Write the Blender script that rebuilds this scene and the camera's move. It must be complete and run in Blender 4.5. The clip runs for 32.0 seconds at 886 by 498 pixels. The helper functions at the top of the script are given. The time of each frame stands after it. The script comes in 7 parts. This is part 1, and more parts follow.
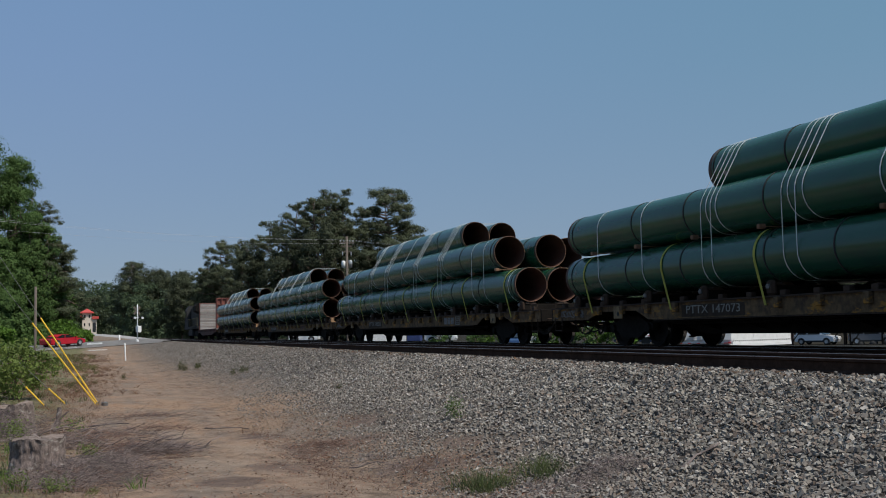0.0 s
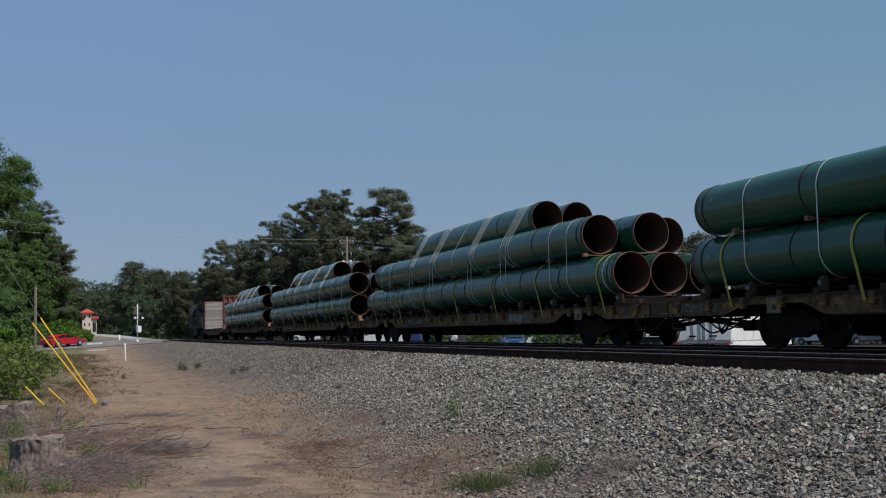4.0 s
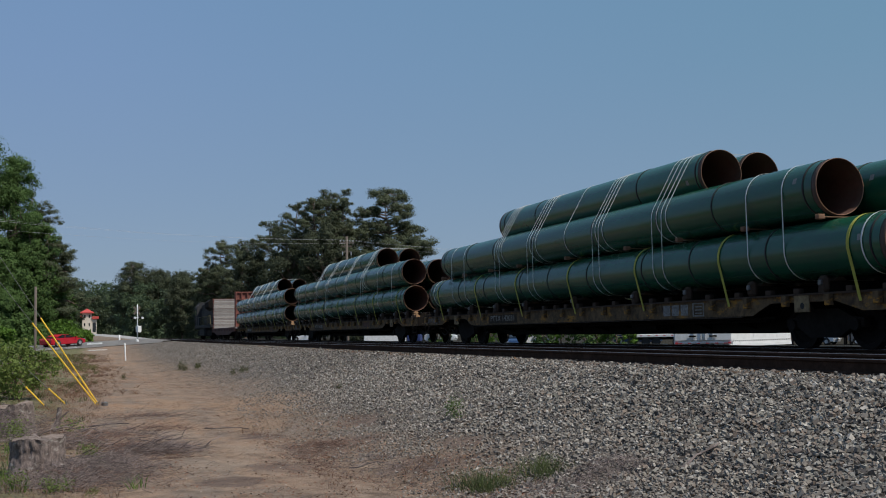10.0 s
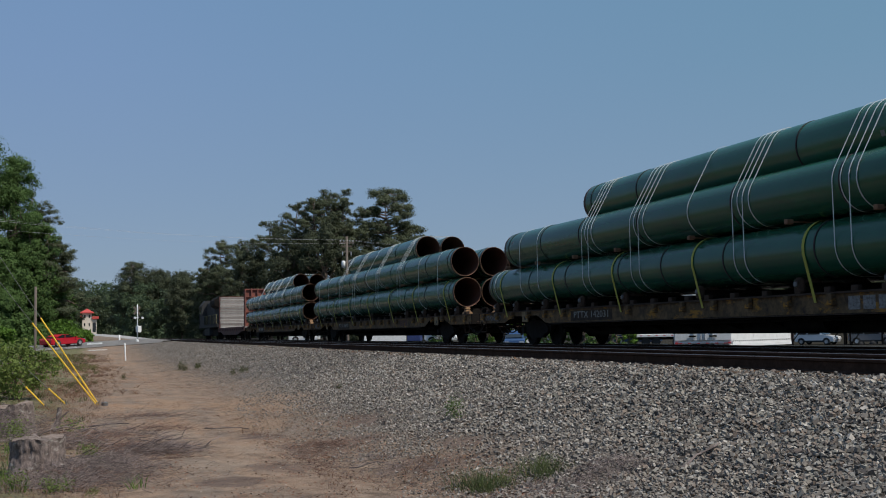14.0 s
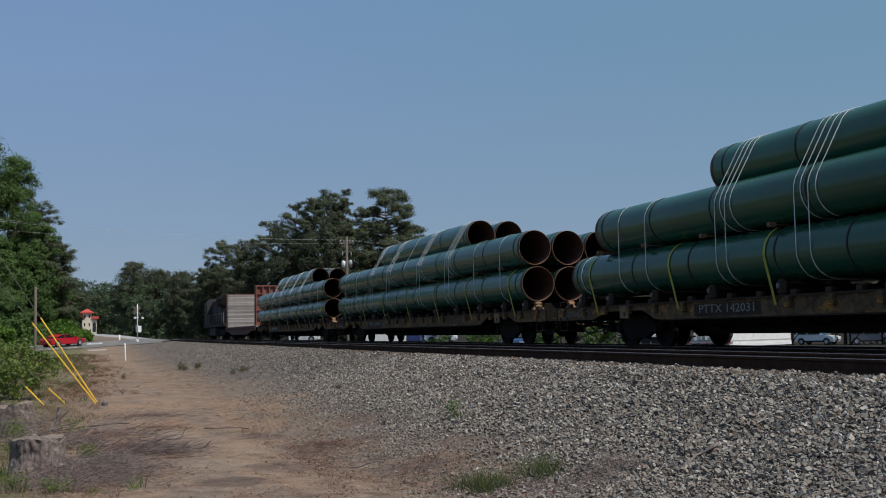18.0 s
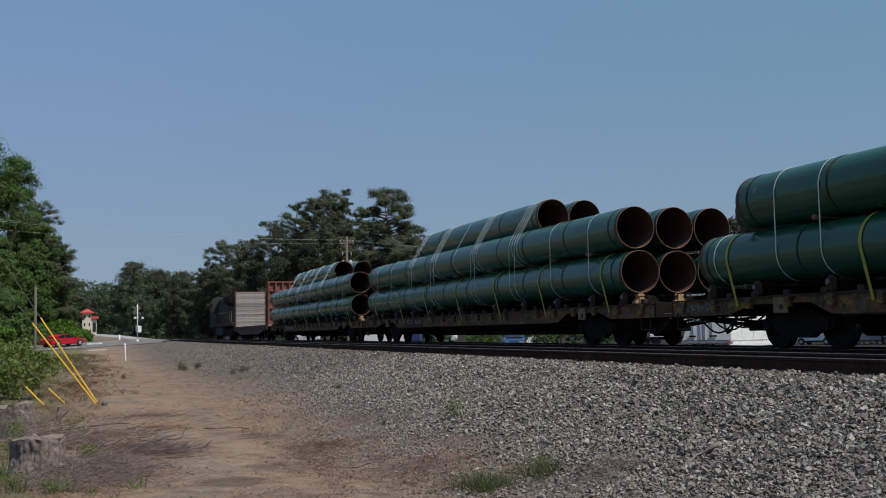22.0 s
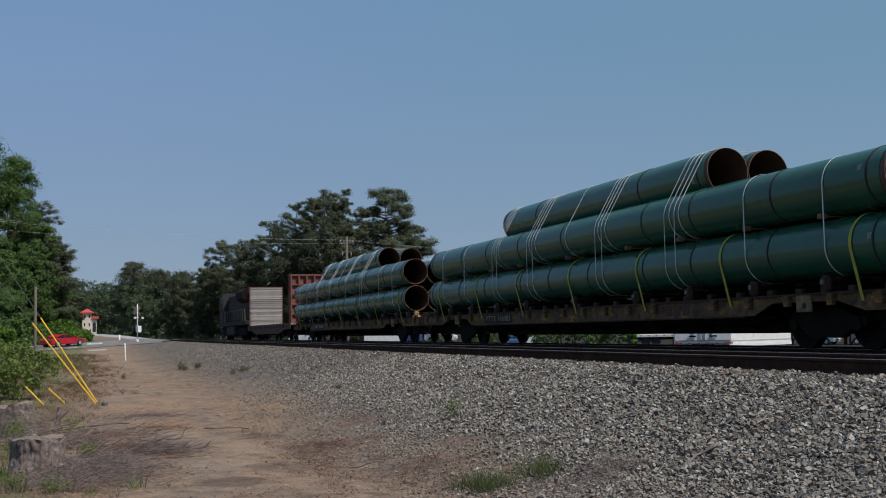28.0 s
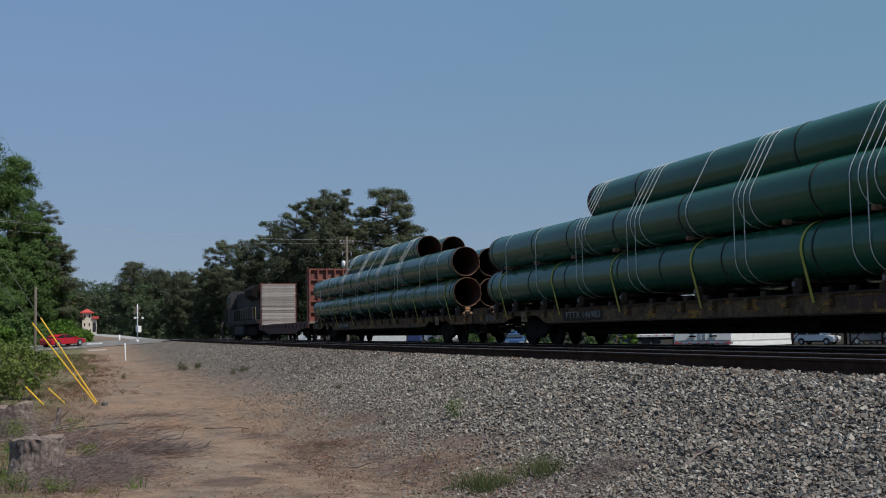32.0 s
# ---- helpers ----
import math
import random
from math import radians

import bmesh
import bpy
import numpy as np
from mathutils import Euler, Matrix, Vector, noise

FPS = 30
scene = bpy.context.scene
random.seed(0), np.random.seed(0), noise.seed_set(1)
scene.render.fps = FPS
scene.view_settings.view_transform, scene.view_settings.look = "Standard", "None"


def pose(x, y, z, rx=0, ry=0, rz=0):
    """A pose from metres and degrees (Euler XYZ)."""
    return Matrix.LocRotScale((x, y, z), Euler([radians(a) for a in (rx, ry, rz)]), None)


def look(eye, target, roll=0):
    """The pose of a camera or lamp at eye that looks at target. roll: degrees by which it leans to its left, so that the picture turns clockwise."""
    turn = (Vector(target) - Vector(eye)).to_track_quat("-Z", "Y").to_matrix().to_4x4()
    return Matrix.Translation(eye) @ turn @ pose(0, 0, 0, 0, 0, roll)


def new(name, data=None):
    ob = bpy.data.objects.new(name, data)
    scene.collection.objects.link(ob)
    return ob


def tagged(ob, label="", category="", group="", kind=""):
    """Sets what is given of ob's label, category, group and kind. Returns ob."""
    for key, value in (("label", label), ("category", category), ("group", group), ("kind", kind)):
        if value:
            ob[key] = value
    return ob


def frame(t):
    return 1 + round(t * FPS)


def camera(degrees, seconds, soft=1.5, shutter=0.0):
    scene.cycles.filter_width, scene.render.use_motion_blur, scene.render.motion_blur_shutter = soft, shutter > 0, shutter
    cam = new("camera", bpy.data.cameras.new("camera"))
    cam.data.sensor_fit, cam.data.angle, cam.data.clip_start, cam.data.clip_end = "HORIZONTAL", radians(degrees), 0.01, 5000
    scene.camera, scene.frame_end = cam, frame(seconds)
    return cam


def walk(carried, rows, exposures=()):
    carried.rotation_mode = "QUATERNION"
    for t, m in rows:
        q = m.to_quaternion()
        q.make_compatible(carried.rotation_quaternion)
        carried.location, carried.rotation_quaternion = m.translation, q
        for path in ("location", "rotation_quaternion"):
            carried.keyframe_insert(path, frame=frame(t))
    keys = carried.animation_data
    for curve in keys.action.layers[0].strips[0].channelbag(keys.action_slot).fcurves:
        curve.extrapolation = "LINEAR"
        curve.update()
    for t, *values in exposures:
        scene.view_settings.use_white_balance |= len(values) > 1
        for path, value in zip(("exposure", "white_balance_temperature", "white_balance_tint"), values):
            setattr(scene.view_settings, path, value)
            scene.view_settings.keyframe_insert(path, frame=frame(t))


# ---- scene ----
# ---------- camera ----------
EYE = Vector((0.0, 0.0, 0.4128))
YAW, PITCH = radians(18.4053), radians(4.4412)
AIM = EYE + Vector((math.sin(YAW) * math.cos(PITCH), math.cos(YAW) * math.cos(PITCH), math.sin(PITCH)))
cam = camera(45.5025, 32.0, soft=1.03)
STAND = look(EYE, AIM, -1.0434)
walk(cam, [(0.0, STAND), (32.0, STAND)])

# ---------- sky and sun ----------
SUN_EL, SUN_AZ = 56.0, 138.0  # degrees; azimuth clockwise from the way of the track
world = bpy.data.worlds.new("sky")
scene.world = world
world.use_nodes = True
wn = world.node_tree
sky = wn.nodes.new("ShaderNodeTexSky")
sky.sky_type = "NISHITA"
sky.sun_disc = False
sky.sun_elevation, sky.sun_rotation = radians(SUN_EL), radians(SUN_AZ)
sky.air_density, sky.dust_density, sky.ozone_density, sky.altitude = 1.0, 0.4, 4.0, 50
wn.nodes["Background"].inputs["Strength"].default_value = 0.1
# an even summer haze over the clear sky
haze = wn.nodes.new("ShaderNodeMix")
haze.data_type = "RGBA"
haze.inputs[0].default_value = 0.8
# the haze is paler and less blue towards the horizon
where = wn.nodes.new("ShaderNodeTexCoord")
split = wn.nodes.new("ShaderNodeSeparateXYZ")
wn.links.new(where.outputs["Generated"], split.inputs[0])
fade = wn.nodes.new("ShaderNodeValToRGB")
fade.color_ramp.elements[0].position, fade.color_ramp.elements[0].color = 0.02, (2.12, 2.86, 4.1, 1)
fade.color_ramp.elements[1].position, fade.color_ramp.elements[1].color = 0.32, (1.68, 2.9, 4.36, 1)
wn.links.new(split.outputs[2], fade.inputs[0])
# high up it turns from violet-blue over the woods to a greener blue towards the sun's far side
drift = wn.nodes.new("ShaderNodeValToRGB")
drift.color_ramp.elements[0].position, drift.color_ramp.elements[0].color = 0.0, (1.05, 1.03, 1.14, 1)
drift.color_ramp.elements[1].position, drift.color_ramp.elements[1].color = 0.62, (0.885, 1.01, 0.97, 1)
wn.links.new(split.outputs[0], drift.inputs[0])
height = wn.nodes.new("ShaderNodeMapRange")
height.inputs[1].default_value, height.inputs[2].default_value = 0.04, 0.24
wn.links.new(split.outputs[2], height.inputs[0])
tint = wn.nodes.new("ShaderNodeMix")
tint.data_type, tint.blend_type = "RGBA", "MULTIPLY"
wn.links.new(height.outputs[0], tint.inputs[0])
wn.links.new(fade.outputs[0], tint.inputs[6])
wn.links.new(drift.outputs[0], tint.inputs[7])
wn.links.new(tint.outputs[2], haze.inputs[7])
wn.links.new(sky.outputs[0], haze.inputs[6])
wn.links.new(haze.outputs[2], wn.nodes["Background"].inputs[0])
sun = new("sun", bpy.data.lights.new("sun", "SUN"))
sun.data.energy, sun.data.angle, sun.data.color = 4.3, radians(0.6), (1.0, 0.94, 0.85)
a, e = radians(SUN_AZ), radians(SUN_EL)
SUN_DIR = Vector((math.sin(a) * math.cos(e), math.cos(a) * math.cos(e), math.sin(e)))
sun.matrix_world = look(SUN_DIR * 60, (0, 0, 0))
scene.view_settings.exposure = 0.0

# ---------- plan ----------
X0 = 14.05          # axis of the train's track
XN = 9.60           # axis of the near track
D = 1.067           # pipe diameter
R = D / 2
PITCHX = 1.109      # side by side
Z1, DZ = 1.796, 1.119
ZT = Z1 + DZ + 0.95
SPEED, SLOW = 1.5925, -0.0005
CARS = (14.27, 42.35, 70.41, 98.33)
BULKHEAD_CAR, ENGINE = 123.0, 145.0


def travelled(t):
    return SPEED * (t + SLOW * t * t)


def bend(y):
    """How far the gently curved tracks lie off their axes at y, and their slope there."""
    y = min(y, 140.0)
    return 5.2e-5 * ((y - 90) ** 2 - 73 ** 2), 1.04e-4 * (y - 90)


# ---------- materials ----------
MATS = {}


def nodes_of(name):
    m = bpy.data.materials.new(name)
    m.use_nodes = True
    return m, m.node_tree.nodes, m.node_tree.links, m.node_tree.nodes["Principled BSDF"]


def ramp(nt, links, fac, stops):
    r = nt.new("ShaderNodeValToRGB")
    el = r.color_ramp.elements
    while len(el) < len(stops):
        el.new(0.5)
    for k, (p, c) in zip(el, stops):
        k.position, k.color = p, (*c, 1)
    links.new(fac, r.inputs[0])
    return r.outputs[0]


def mixed(nt, links, fac, a, b, mode="MIX"):
    m = nt.new("ShaderNodeMix")
    m.data_type, m.blend_type = "RGBA", mode
    for s, v in ((0, fac), (6, a), (7, b)):
        if isinstance(v, (int, float)):
            m.inputs[s].default_value = v
        elif isinstance(v, tuple):
            m.inputs[s].default_value = (*v, 1)
        else:
            links.new(v, m.inputs[s])
    return m.outputs[2]


def noisy(nt, links, scale, detail=4, rough=0.6, coords=None, stretch=None):
    n = nt.new("ShaderNodeTexNoise")
    n.inputs["Scale"].default_value, n.inputs["Detail"].default_value, n.inputs["Roughness"].default_value = scale, detail, rough
    if coords is None:
        coords = nt.new("ShaderNodeTexCoord").outputs["Object"]
    if stretch:
        mp = nt.new("ShaderNodeMapping")
        mp.inputs["Scale"].default_value = stretch
        links.new(coords, mp.inputs[0])
        coords = mp.outputs[0]
    links.new(coords, n.inputs["Vector"])
    return n.outputs["Fac"]


def surface(name, base, vary=0.25, rough=0.7, metal=0.0, grain=30.0, blot=1.5, dirt=None, bump=0.15, spread=0.0, stretch=None, spec=0.5, island=False, fleck=None):
    """A worn surface: base colour, blotches and grain at two scales, dirt in patches, fine relief."""
    if name in MATS:
        return MATS[name]
    m, nt, links, b = nodes_of(name)
    dark = tuple(c * (1 - vary) for c in base)
    lite = tuple(min(1, c * (1 + vary)) for c in base)
    big = noisy(nt, links, blot, 5, stretch=stretch)
    fine = noisy(nt, links, grain, 3, stretch=stretch)
    col = ramp(nt, links, big, [(0.3, dark), (0.7, lite)])
    col = mixed(nt, links, 0.35, col, ramp(nt, links, fine, [(0.3, dark), (0.7, lite)]))
    if dirt:
        patch = ramp(nt, links, noisy(nt, links, blot * 2.3, 6, 0.7, stretch=stretch), [(0.45, (0, 0, 0)), (0.68, (1, 1, 1))])
        col = mixed(nt, links, patch, col, dirt)
    if fleck:
        spots = ramp(nt, links, noisy(nt, links, blot * 1.4, 7, 0.75, stretch=(1, 0.6, 1.6)), [(0.55, (0, 0, 0)), (0.62, (1, 1, 1))])
        col = mixed(nt, links, spots, col, fleck)
    if spread:
        if island:
            rnd = nt.new("ShaderNodeNewGeometry").outputs["Random Per Island"]
        else:
            rnd = nt.new("ShaderNodeObjectInfo").outputs["Random"]
        col = mixed(nt, links, 1.0, col, ramp(nt, links, rnd, [(0, (1 - spread,) * 3), (1, (1, 1, 1))]), "MULTIPLY")
    links.new(col, b.inputs["Base Color"])
    b.inputs["Roughness"].default_value, b.inputs["Metallic"].default_value = rough, metal
    b.inputs["Specular IOR Level"].default_value = spec
    if bump:
        bp = nt.new("ShaderNodeBump")
        bp.inputs["Strength"].default_value, bp.inputs["Distance"].default_value = bump, 0.02
        links.new(fine, bp.inputs["Height"])
        links.new(bp.outputs[0], b.inputs["Normal"])
    MATS[name] = m
    return m


PIPE_GREEN = surface("pipe_coating", (0.013, 0.086, 0.047), 0.2, 0.24, grain=9, blot=0.5, bump=0.03, spread=0.2, dirt=(0.018, 0.065, 0.045), stretch=(1, 0.35, 1), spec=0.4)
PIPE_RUST = surface("bare_pipe_steel", (0.064, 0.036, 0.027), 0.4, 0.75, grain=14, blot=1.2, bump=0.1, dirt=(0.05, 0.028, 0.021))
PIPE_INSIDE = surface("pipe_lining", (0.085, 0.036, 0.025), 0.35, 0.8, grain=10, blot=0.8, bump=0.1, dirt=(0.09, 0.05, 0.035))
PIPE_EDGE = surface("pipe_bevel", (0.24, 0.13, 0.08), 0.3, 0.6, grain=14)
RUBBER = surface("black_rubber", (0.012, 0.012, 0.012), 0.3, 0.8)
STRAP_Y = surface("yellow_webbing", (0.3, 0.3, 0.05), 0.15, 0.8, grain=60, blot=2, dirt=(0.4, 0.36, 0.06))
STRAP_W = surface("white_cord", (0.56, 0.58, 0.58), 0.1, 0.5, grain=60, blot=3)
CAR_PAINT = surface("faded_yellow_paint", (0.118, 0.078, 0.042), 0.55, 0.9, grain=16, blot=1.9, dirt=(0.036, 0.026, 0.021), spec=0.2, fleck=(0.29, 0.145, 0.03))
CAR_RUST = surface("brown_underframe", (0.048, 0.03, 0.02), 0.4, 0.9, grain=12, blot=1.5, dirt=(0.02, 0.015, 0.012), spec=0.3)
PLATE_PAINT = surface("pale_yellow_plate", (0.2, 0.15, 0.085), 0.4, 0.9, grain=16, blot=3, dirt=(0.09, 0.06, 0.04), spec=0.2)
GRIME = surface("greasy_black_steel", (0.013, 0.011, 0.0095), 0.4, 0.9, grain=12, blot=3, spec=0.1)
WHEEL = surface("wheel_steel", (0.014, 0.012, 0.011), 0.3, 0.9, 0.0, grain=12, spec=0.08)
TREAD = surface("polished_tread", (0.4, 0.4, 0.4), 0.1, 0.25, 1.0, grain=40)
END_PAINT = surface("rusted_end_paint", (0.028, 0.019, 0.012), 0.5, 0.9, grain=14, blot=4.5, dirt=(0.05, 0.03, 0.018), spec=0.3)
DIM_PAINT = surface("worn_white_paint", (0.2, 0.2, 0.19), 0.4, 0.85, grain=40, blot=8, dirt=(0.05, 0.045, 0.04))
# chocks under the pipes have a darker timber tone than the end chocks
DUNNAGE_BROWN = surface("brown_timber", (0.07, 0.045, 0.032), 0.35, 0.9, grain=20, blot=4, stretch=(1, 6, 6), spread=0.3)
DUNNAGE_DARK = surface("aged_timber", (0.2, 0.105, 0.06), 0.35, 0.85, grain=20, blot=4, stretch=(1, 6, 6), spread=0.3)
DUNNAGE = surface("raw_timber", (0.52, 0.3, 0.15), 0.3, 0.8, grain=20, blot=4, stretch=(1, 6, 6), spread=0.35)
STENCIL = surface("white_stencil", (0.21, 0.21, 0.2), 0.5, 0.8, grain=50, blot=6, dirt=(0.15, 0.14, 0.12))
RED_DARK = surface("dark_rusty_red", (0.085, 0.031, 0.024), 0.4, 0.85, grain=12, blot=1.6, dirt=(0.03, 0.02, 0.016))
RED_OX = surface("oxide_red_paint", (0.21, 0.066, 0.047), 0.3, 0.75, grain=10, blot=1.4, dirt=(0.12, 0.05, 0.04))
GREY_WOOD = surface("weathered_boards", (0.43, 0.395, 0.365), 0.3, 0.9, grain=9, blot=1.6, stretch=(0.35, 1, 5), spread=0.42, dirt=(0.24, 0.2, 0.175))
LOCO_GREY = surface("engine_grey", (0.025, 0.025, 0.026), 0.35, 0.8, grain=10, blot=0.8, dirt=(0.018, 0.017, 0.017), spec=0.2)
RAIL_PAINT = surface("dull_yellow_paint", (0.16, 0.14, 0.06), 0.3, 0.8, grain=12)
LOCO_LIGHT = surface("engine_light_grey", (0.04, 0.04, 0.041), 0.2, 0.85, grain=10, blot=1, spec=0.2)
RAIL_SIDE = surface("rusty_rail", (0.05, 0.03, 0.022), 0.4, 0.95, grain=20, blot=3, spec=0.04, dirt=(0.03, 0.019, 0.014))
RAIL_TOP = surface("polished_rail", (0.3, 0.29, 0.28), 0.1, 0.4, 1.0, grain=30)
TIE = surface("creosote_tie", (0.05, 0.055, 0.045), 0.35, 0.95, grain=14, blot=3, spread=0.4, stretch=(0.4, 3, 3))
EARTH = surface("brown_earth", (0.2, 0.145, 0.105), 0.35, 0.95, grain=6, blot=0.7, dirt=(0.13, 0.105, 0.07))
ASPHALT = surface("pale_asphalt", (0.3, 0.29, 0.28), 0.2, 0.9, grain=25, blot=0.5)
WHITE = surface("white_paint", (0.75, 0.75, 0.74), 0.08, 0.55, grain=10, blot=2, dirt=(0.6, 0.6, 0.58))
YELLOW = surface("yellow_plastic", (0.75, 0.46, 0.03), 0.08, 0.5, grain=10, blot=2)
WIRE = surface("dull_wire", (0.13, 0.13, 0.13), 0.2, 0.7, grain=10)
LINE_WIRE = surface("bare_line_wire", (0.48, 0.48, 0.5), 0.15, 0.6, grain=10)
EMBLEM_RED = surface("faded_red_emblem", (0.075, 0.03, 0.022), 0.4, 0.9, grain=40, blot=8, dirt=(0.06, 0.04, 0.025))
EMBLEM_GREY = surface("faded_grey_emblem", (0.2, 0.195, 0.19), 0.4, 0.9, grain=40, blot=8, dirt=(0.06, 0.05, 0.042))
SCRAWL = surface("faded_scrawl", (0.15, 0.145, 0.14), 0.4, 0.9, grain=40, blot=8, dirt=(0.05, 0.035, 0.025))
MAST = surface("aluminium_mast", (0.55, 0.56, 0.57), 0.12, 0.6, grain=10, blot=2)
WORN_STEEL = surface("worn_steel", (0.14, 0.14, 0.145), 0.4, 0.5, 0.5, grain=20, blot=4)
STEEL = surface("galvanised_steel", (0.45, 0.46, 0.47), 0.15, 0.45, 0.7, grain=10)
POLE_WOOD = surface("pole_wood", (0.115, 0.094, 0.078), 0.25, 0.9, grain=14, blot=2, stretch=(4, 4, 0.4))
CAR_RED = surface("red_car_paint", (0.42, 0.014, 0.028), 0.06, 0.25, grain=3, blot=1, bump=0, spec=0.7)
CAR_WHITE = surface("white_car_paint", (0.72, 0.73, 0.74), 0.04, 0.25, grain=3, blot=1, bump=0, spec=0.7)
CAR_SILVER = surface("silver_car_paint", (0.2, 0.2, 0.21), 0.05, 0.3, 0.5, grain=3, blot=1, bump=0)
CAR_BLUE = surface("blue_cab_paint", (0.025, 0.06, 0.15), 0.1, 0.3, grain=3, blot=1, bump=0)
DARKGLASS = surface("dark_glass", (0.015, 0.018, 0.02), 0.1, 0.08, grain=3, bump=0, spec=0.8)
TYRE = surface("tyre_rubber", (0.02, 0.02, 0.02), 0.2, 0.85)
BRICK_RED = surface("red_roof", (0.45, 0.06, 0.05), 0.15, 0.6, grain=10)
CREAM = surface("cream_wall", (0.62, 0.56, 0.48), 0.1, 0.8, grain=10, blot=1)
BLUE_BOX = surface("blue_container", (0.03, 0.05, 0.16), 0.2, 0.6, grain=10)
STRIPE_RED = surface("red_stripe", (0.5, 0.05, 0.05), 0.1, 0.5)
BARK = surface("pine_bark", (0.15, 0.11, 0.085), 0.35, 0.95, grain=9, blot=1.5, stretch=(3, 3, 0.6))
STUMP_BARK = surface("stump_bark", (0.17, 0.132, 0.118), 0.55, 0.95, grain=26, blot=7, bump=1.0, dirt=(0.075, 0.056, 0.05), fleck=(0.3, 0.27, 0.245), stretch=(1, 1, 0.45))
STUMP_CUT = surface("stump_cut", (0.2, 0.155, 0.13), 0.55, 0.9, grain=30, blot=6, bump=0.6, dirt=(0.11, 0.08, 0.065))
TWIG = surface("dead_twigs", (0.265, 0.21, 0.195), 0.35, 0.95, grain=20, blot=3, spread=0.8, island=True)
TWIG_RED = surface("red_brown_twigs", (0.23, 0.14, 0.105), 0.35, 0.95, grain=20, blot=3, spread=0.65, island=True)


GRAVEL = surface("brown_gravel", (0.28, 0.215, 0.155), 0.25, 0.95, grain=30, spread=0.5, island=True)
RUST_STONE = surface("rust_stained_stone", (0.2, 0.115, 0.065), 0.3, 0.95, grain=30, spread=0.6, island=True)
CHIP_DARK = surface("dead_leaves", (0.13, 0.092, 0.068), 0.3, 0.95, grain=20, spread=0.6, island=True)
CHIP_PALE = surface("pale_chips", (0.42, 0.34, 0.27), 0.25, 0.95, grain=20, spread=0.5, island=True)
CHIP_RED = surface("red_needles", (0.26, 0.12, 0.07), 0.3, 0.95, grain=20, spread=0.5, island=True)


def foliage(name, base, spread=0.3):
    m, nt, links, b = nodes_of(name)
    rnd = nt.new("ShaderNodeNewGeometry").outputs["Random Per Island"]
    lo = tuple(c * (1 - spread) for c in base)
    hi = (min(1, base[0] * (1 + spread)), base[1] * (1 + spread * 0.8), base[2])
    col = ramp(nt, links, rnd, [(0.0, lo), (0.6, base), (1.0, hi)])
    patch = noisy(nt, links, 0.35, 3)
    col = mixed(nt, links, 0.5, col, ramp(nt, links, patch, [(0.35, lo), (0.7, hi)]))
    links.new(col, b.inputs["Base Color"])
    b.inputs["Roughness"].default_value = 0.65
    b.inputs["Specular IOR Level"].default_value = 0.12
    tr = nt.new("ShaderNodeBsdfTranslucent")
    links.new(col, tr.inputs[0])
    mx = nt.new("ShaderNodeMixShader")
    mx.inputs[0].default_value = 0.42
    links.new(b.outputs[0], mx.inputs[1])
    links.new(tr.outputs[0], mx.inputs[2])
    links.new(mx.outputs[0], nt["Material Output"].inputs[0])
    return m


# these three greens are paled: distance haze is put into the leaf colour
PINE = foliage("pine_needles", (0.11, 0.13, 0.082), 0.22)
LEAF_HAZY = foliage("hazy_leaves", (0.1, 0.14, 0.082), 0.2)
PINE_HAZY = foliage("hazy_needles", (0.1, 0.13, 0.085), 0.2)
LEAF = foliage("oak_leaves", (0.088, 0.15, 0.05), 0.24)
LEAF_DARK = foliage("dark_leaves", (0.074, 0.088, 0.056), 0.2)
LEAF_BUSH = foliage("roadside_leaves", (0.15, 0.205, 0.065), 0.4)
LEAF_BRIGHT = foliage("bush_leaves", (0.1, 0.19, 0.035))
WEED_LEAF = foliage("weed_leaves", (0.07, 0.082, 0.03), 0.4)
WEED_PALE = foliage("pale_weed_leaves", (0.11, 0.165, 0.06), 0.3)
OLIVE = foliage("olive_grass", (0.16, 0.15, 0.075), 0.35)
GRASS_TUFT = foliage("pale_grass", (0.1, 0.13, 0.06), 0.5)
GRASS = foliage("grass_blades", (0.07, 0.1, 0.036), 0.4)
DRYGRASS = foliage("dry_grass", (0.215, 0.135, 0.1), 0.4)


# ---------- mesh helpers ----------
def fast_mesh(name, verts, faces):
    """A mesh from arrays: verts (n, 3), faces (m, k) of one size."""
    me = bpy.data.meshes.new(name)
    verts = np.asarray(verts, dtype=np.float32)
    faces = np.asarray(faces, dtype=np.int32)
    m, k = faces.shape
    me.vertices.add(len(verts))
    me.vertices.foreach_set("co", verts.ravel())
    me.loops.add(m * k)
    me.loops.foreach_set("vertex_index", faces.ravel())
    me.polygons.add(m)
    me.polygons.foreach_set("loop_start", np.arange(0, m * k, k, dtype=np.int32))
    me.update(calc_edges=True)
    me.shade_flat()
    return me


def mesh_of(name, bm, material, smooth=False):
    me = bpy.data.meshes.new(name)
    bmesh.ops.recalc_face_normals(bm, faces=bm.faces)
    if smooth:
        for f in bm.faces:
            f.smooth = True
    bm.to_mesh(me)
    bm.free()
    me.materials.append(material)
    return me


def part(name, bm, material, parent, label="", smooth=False):
    """One mesh object under a thing or a part; bm may be a bmesh or a ready mesh."""
    me = bm if isinstance(bm, bpy.types.Mesh) else mesh_of(name, bm, material, smooth)
    ob = new(name, me)
    ob.parent = parent
    return tagged(ob, label)


def thing(name, m, label, category, group="", kind=""):
    ob = new(name)
    ob.empty_display_size = 0.2
    ob.matrix_basis = m
    return tagged(ob, label, category, group, kind)


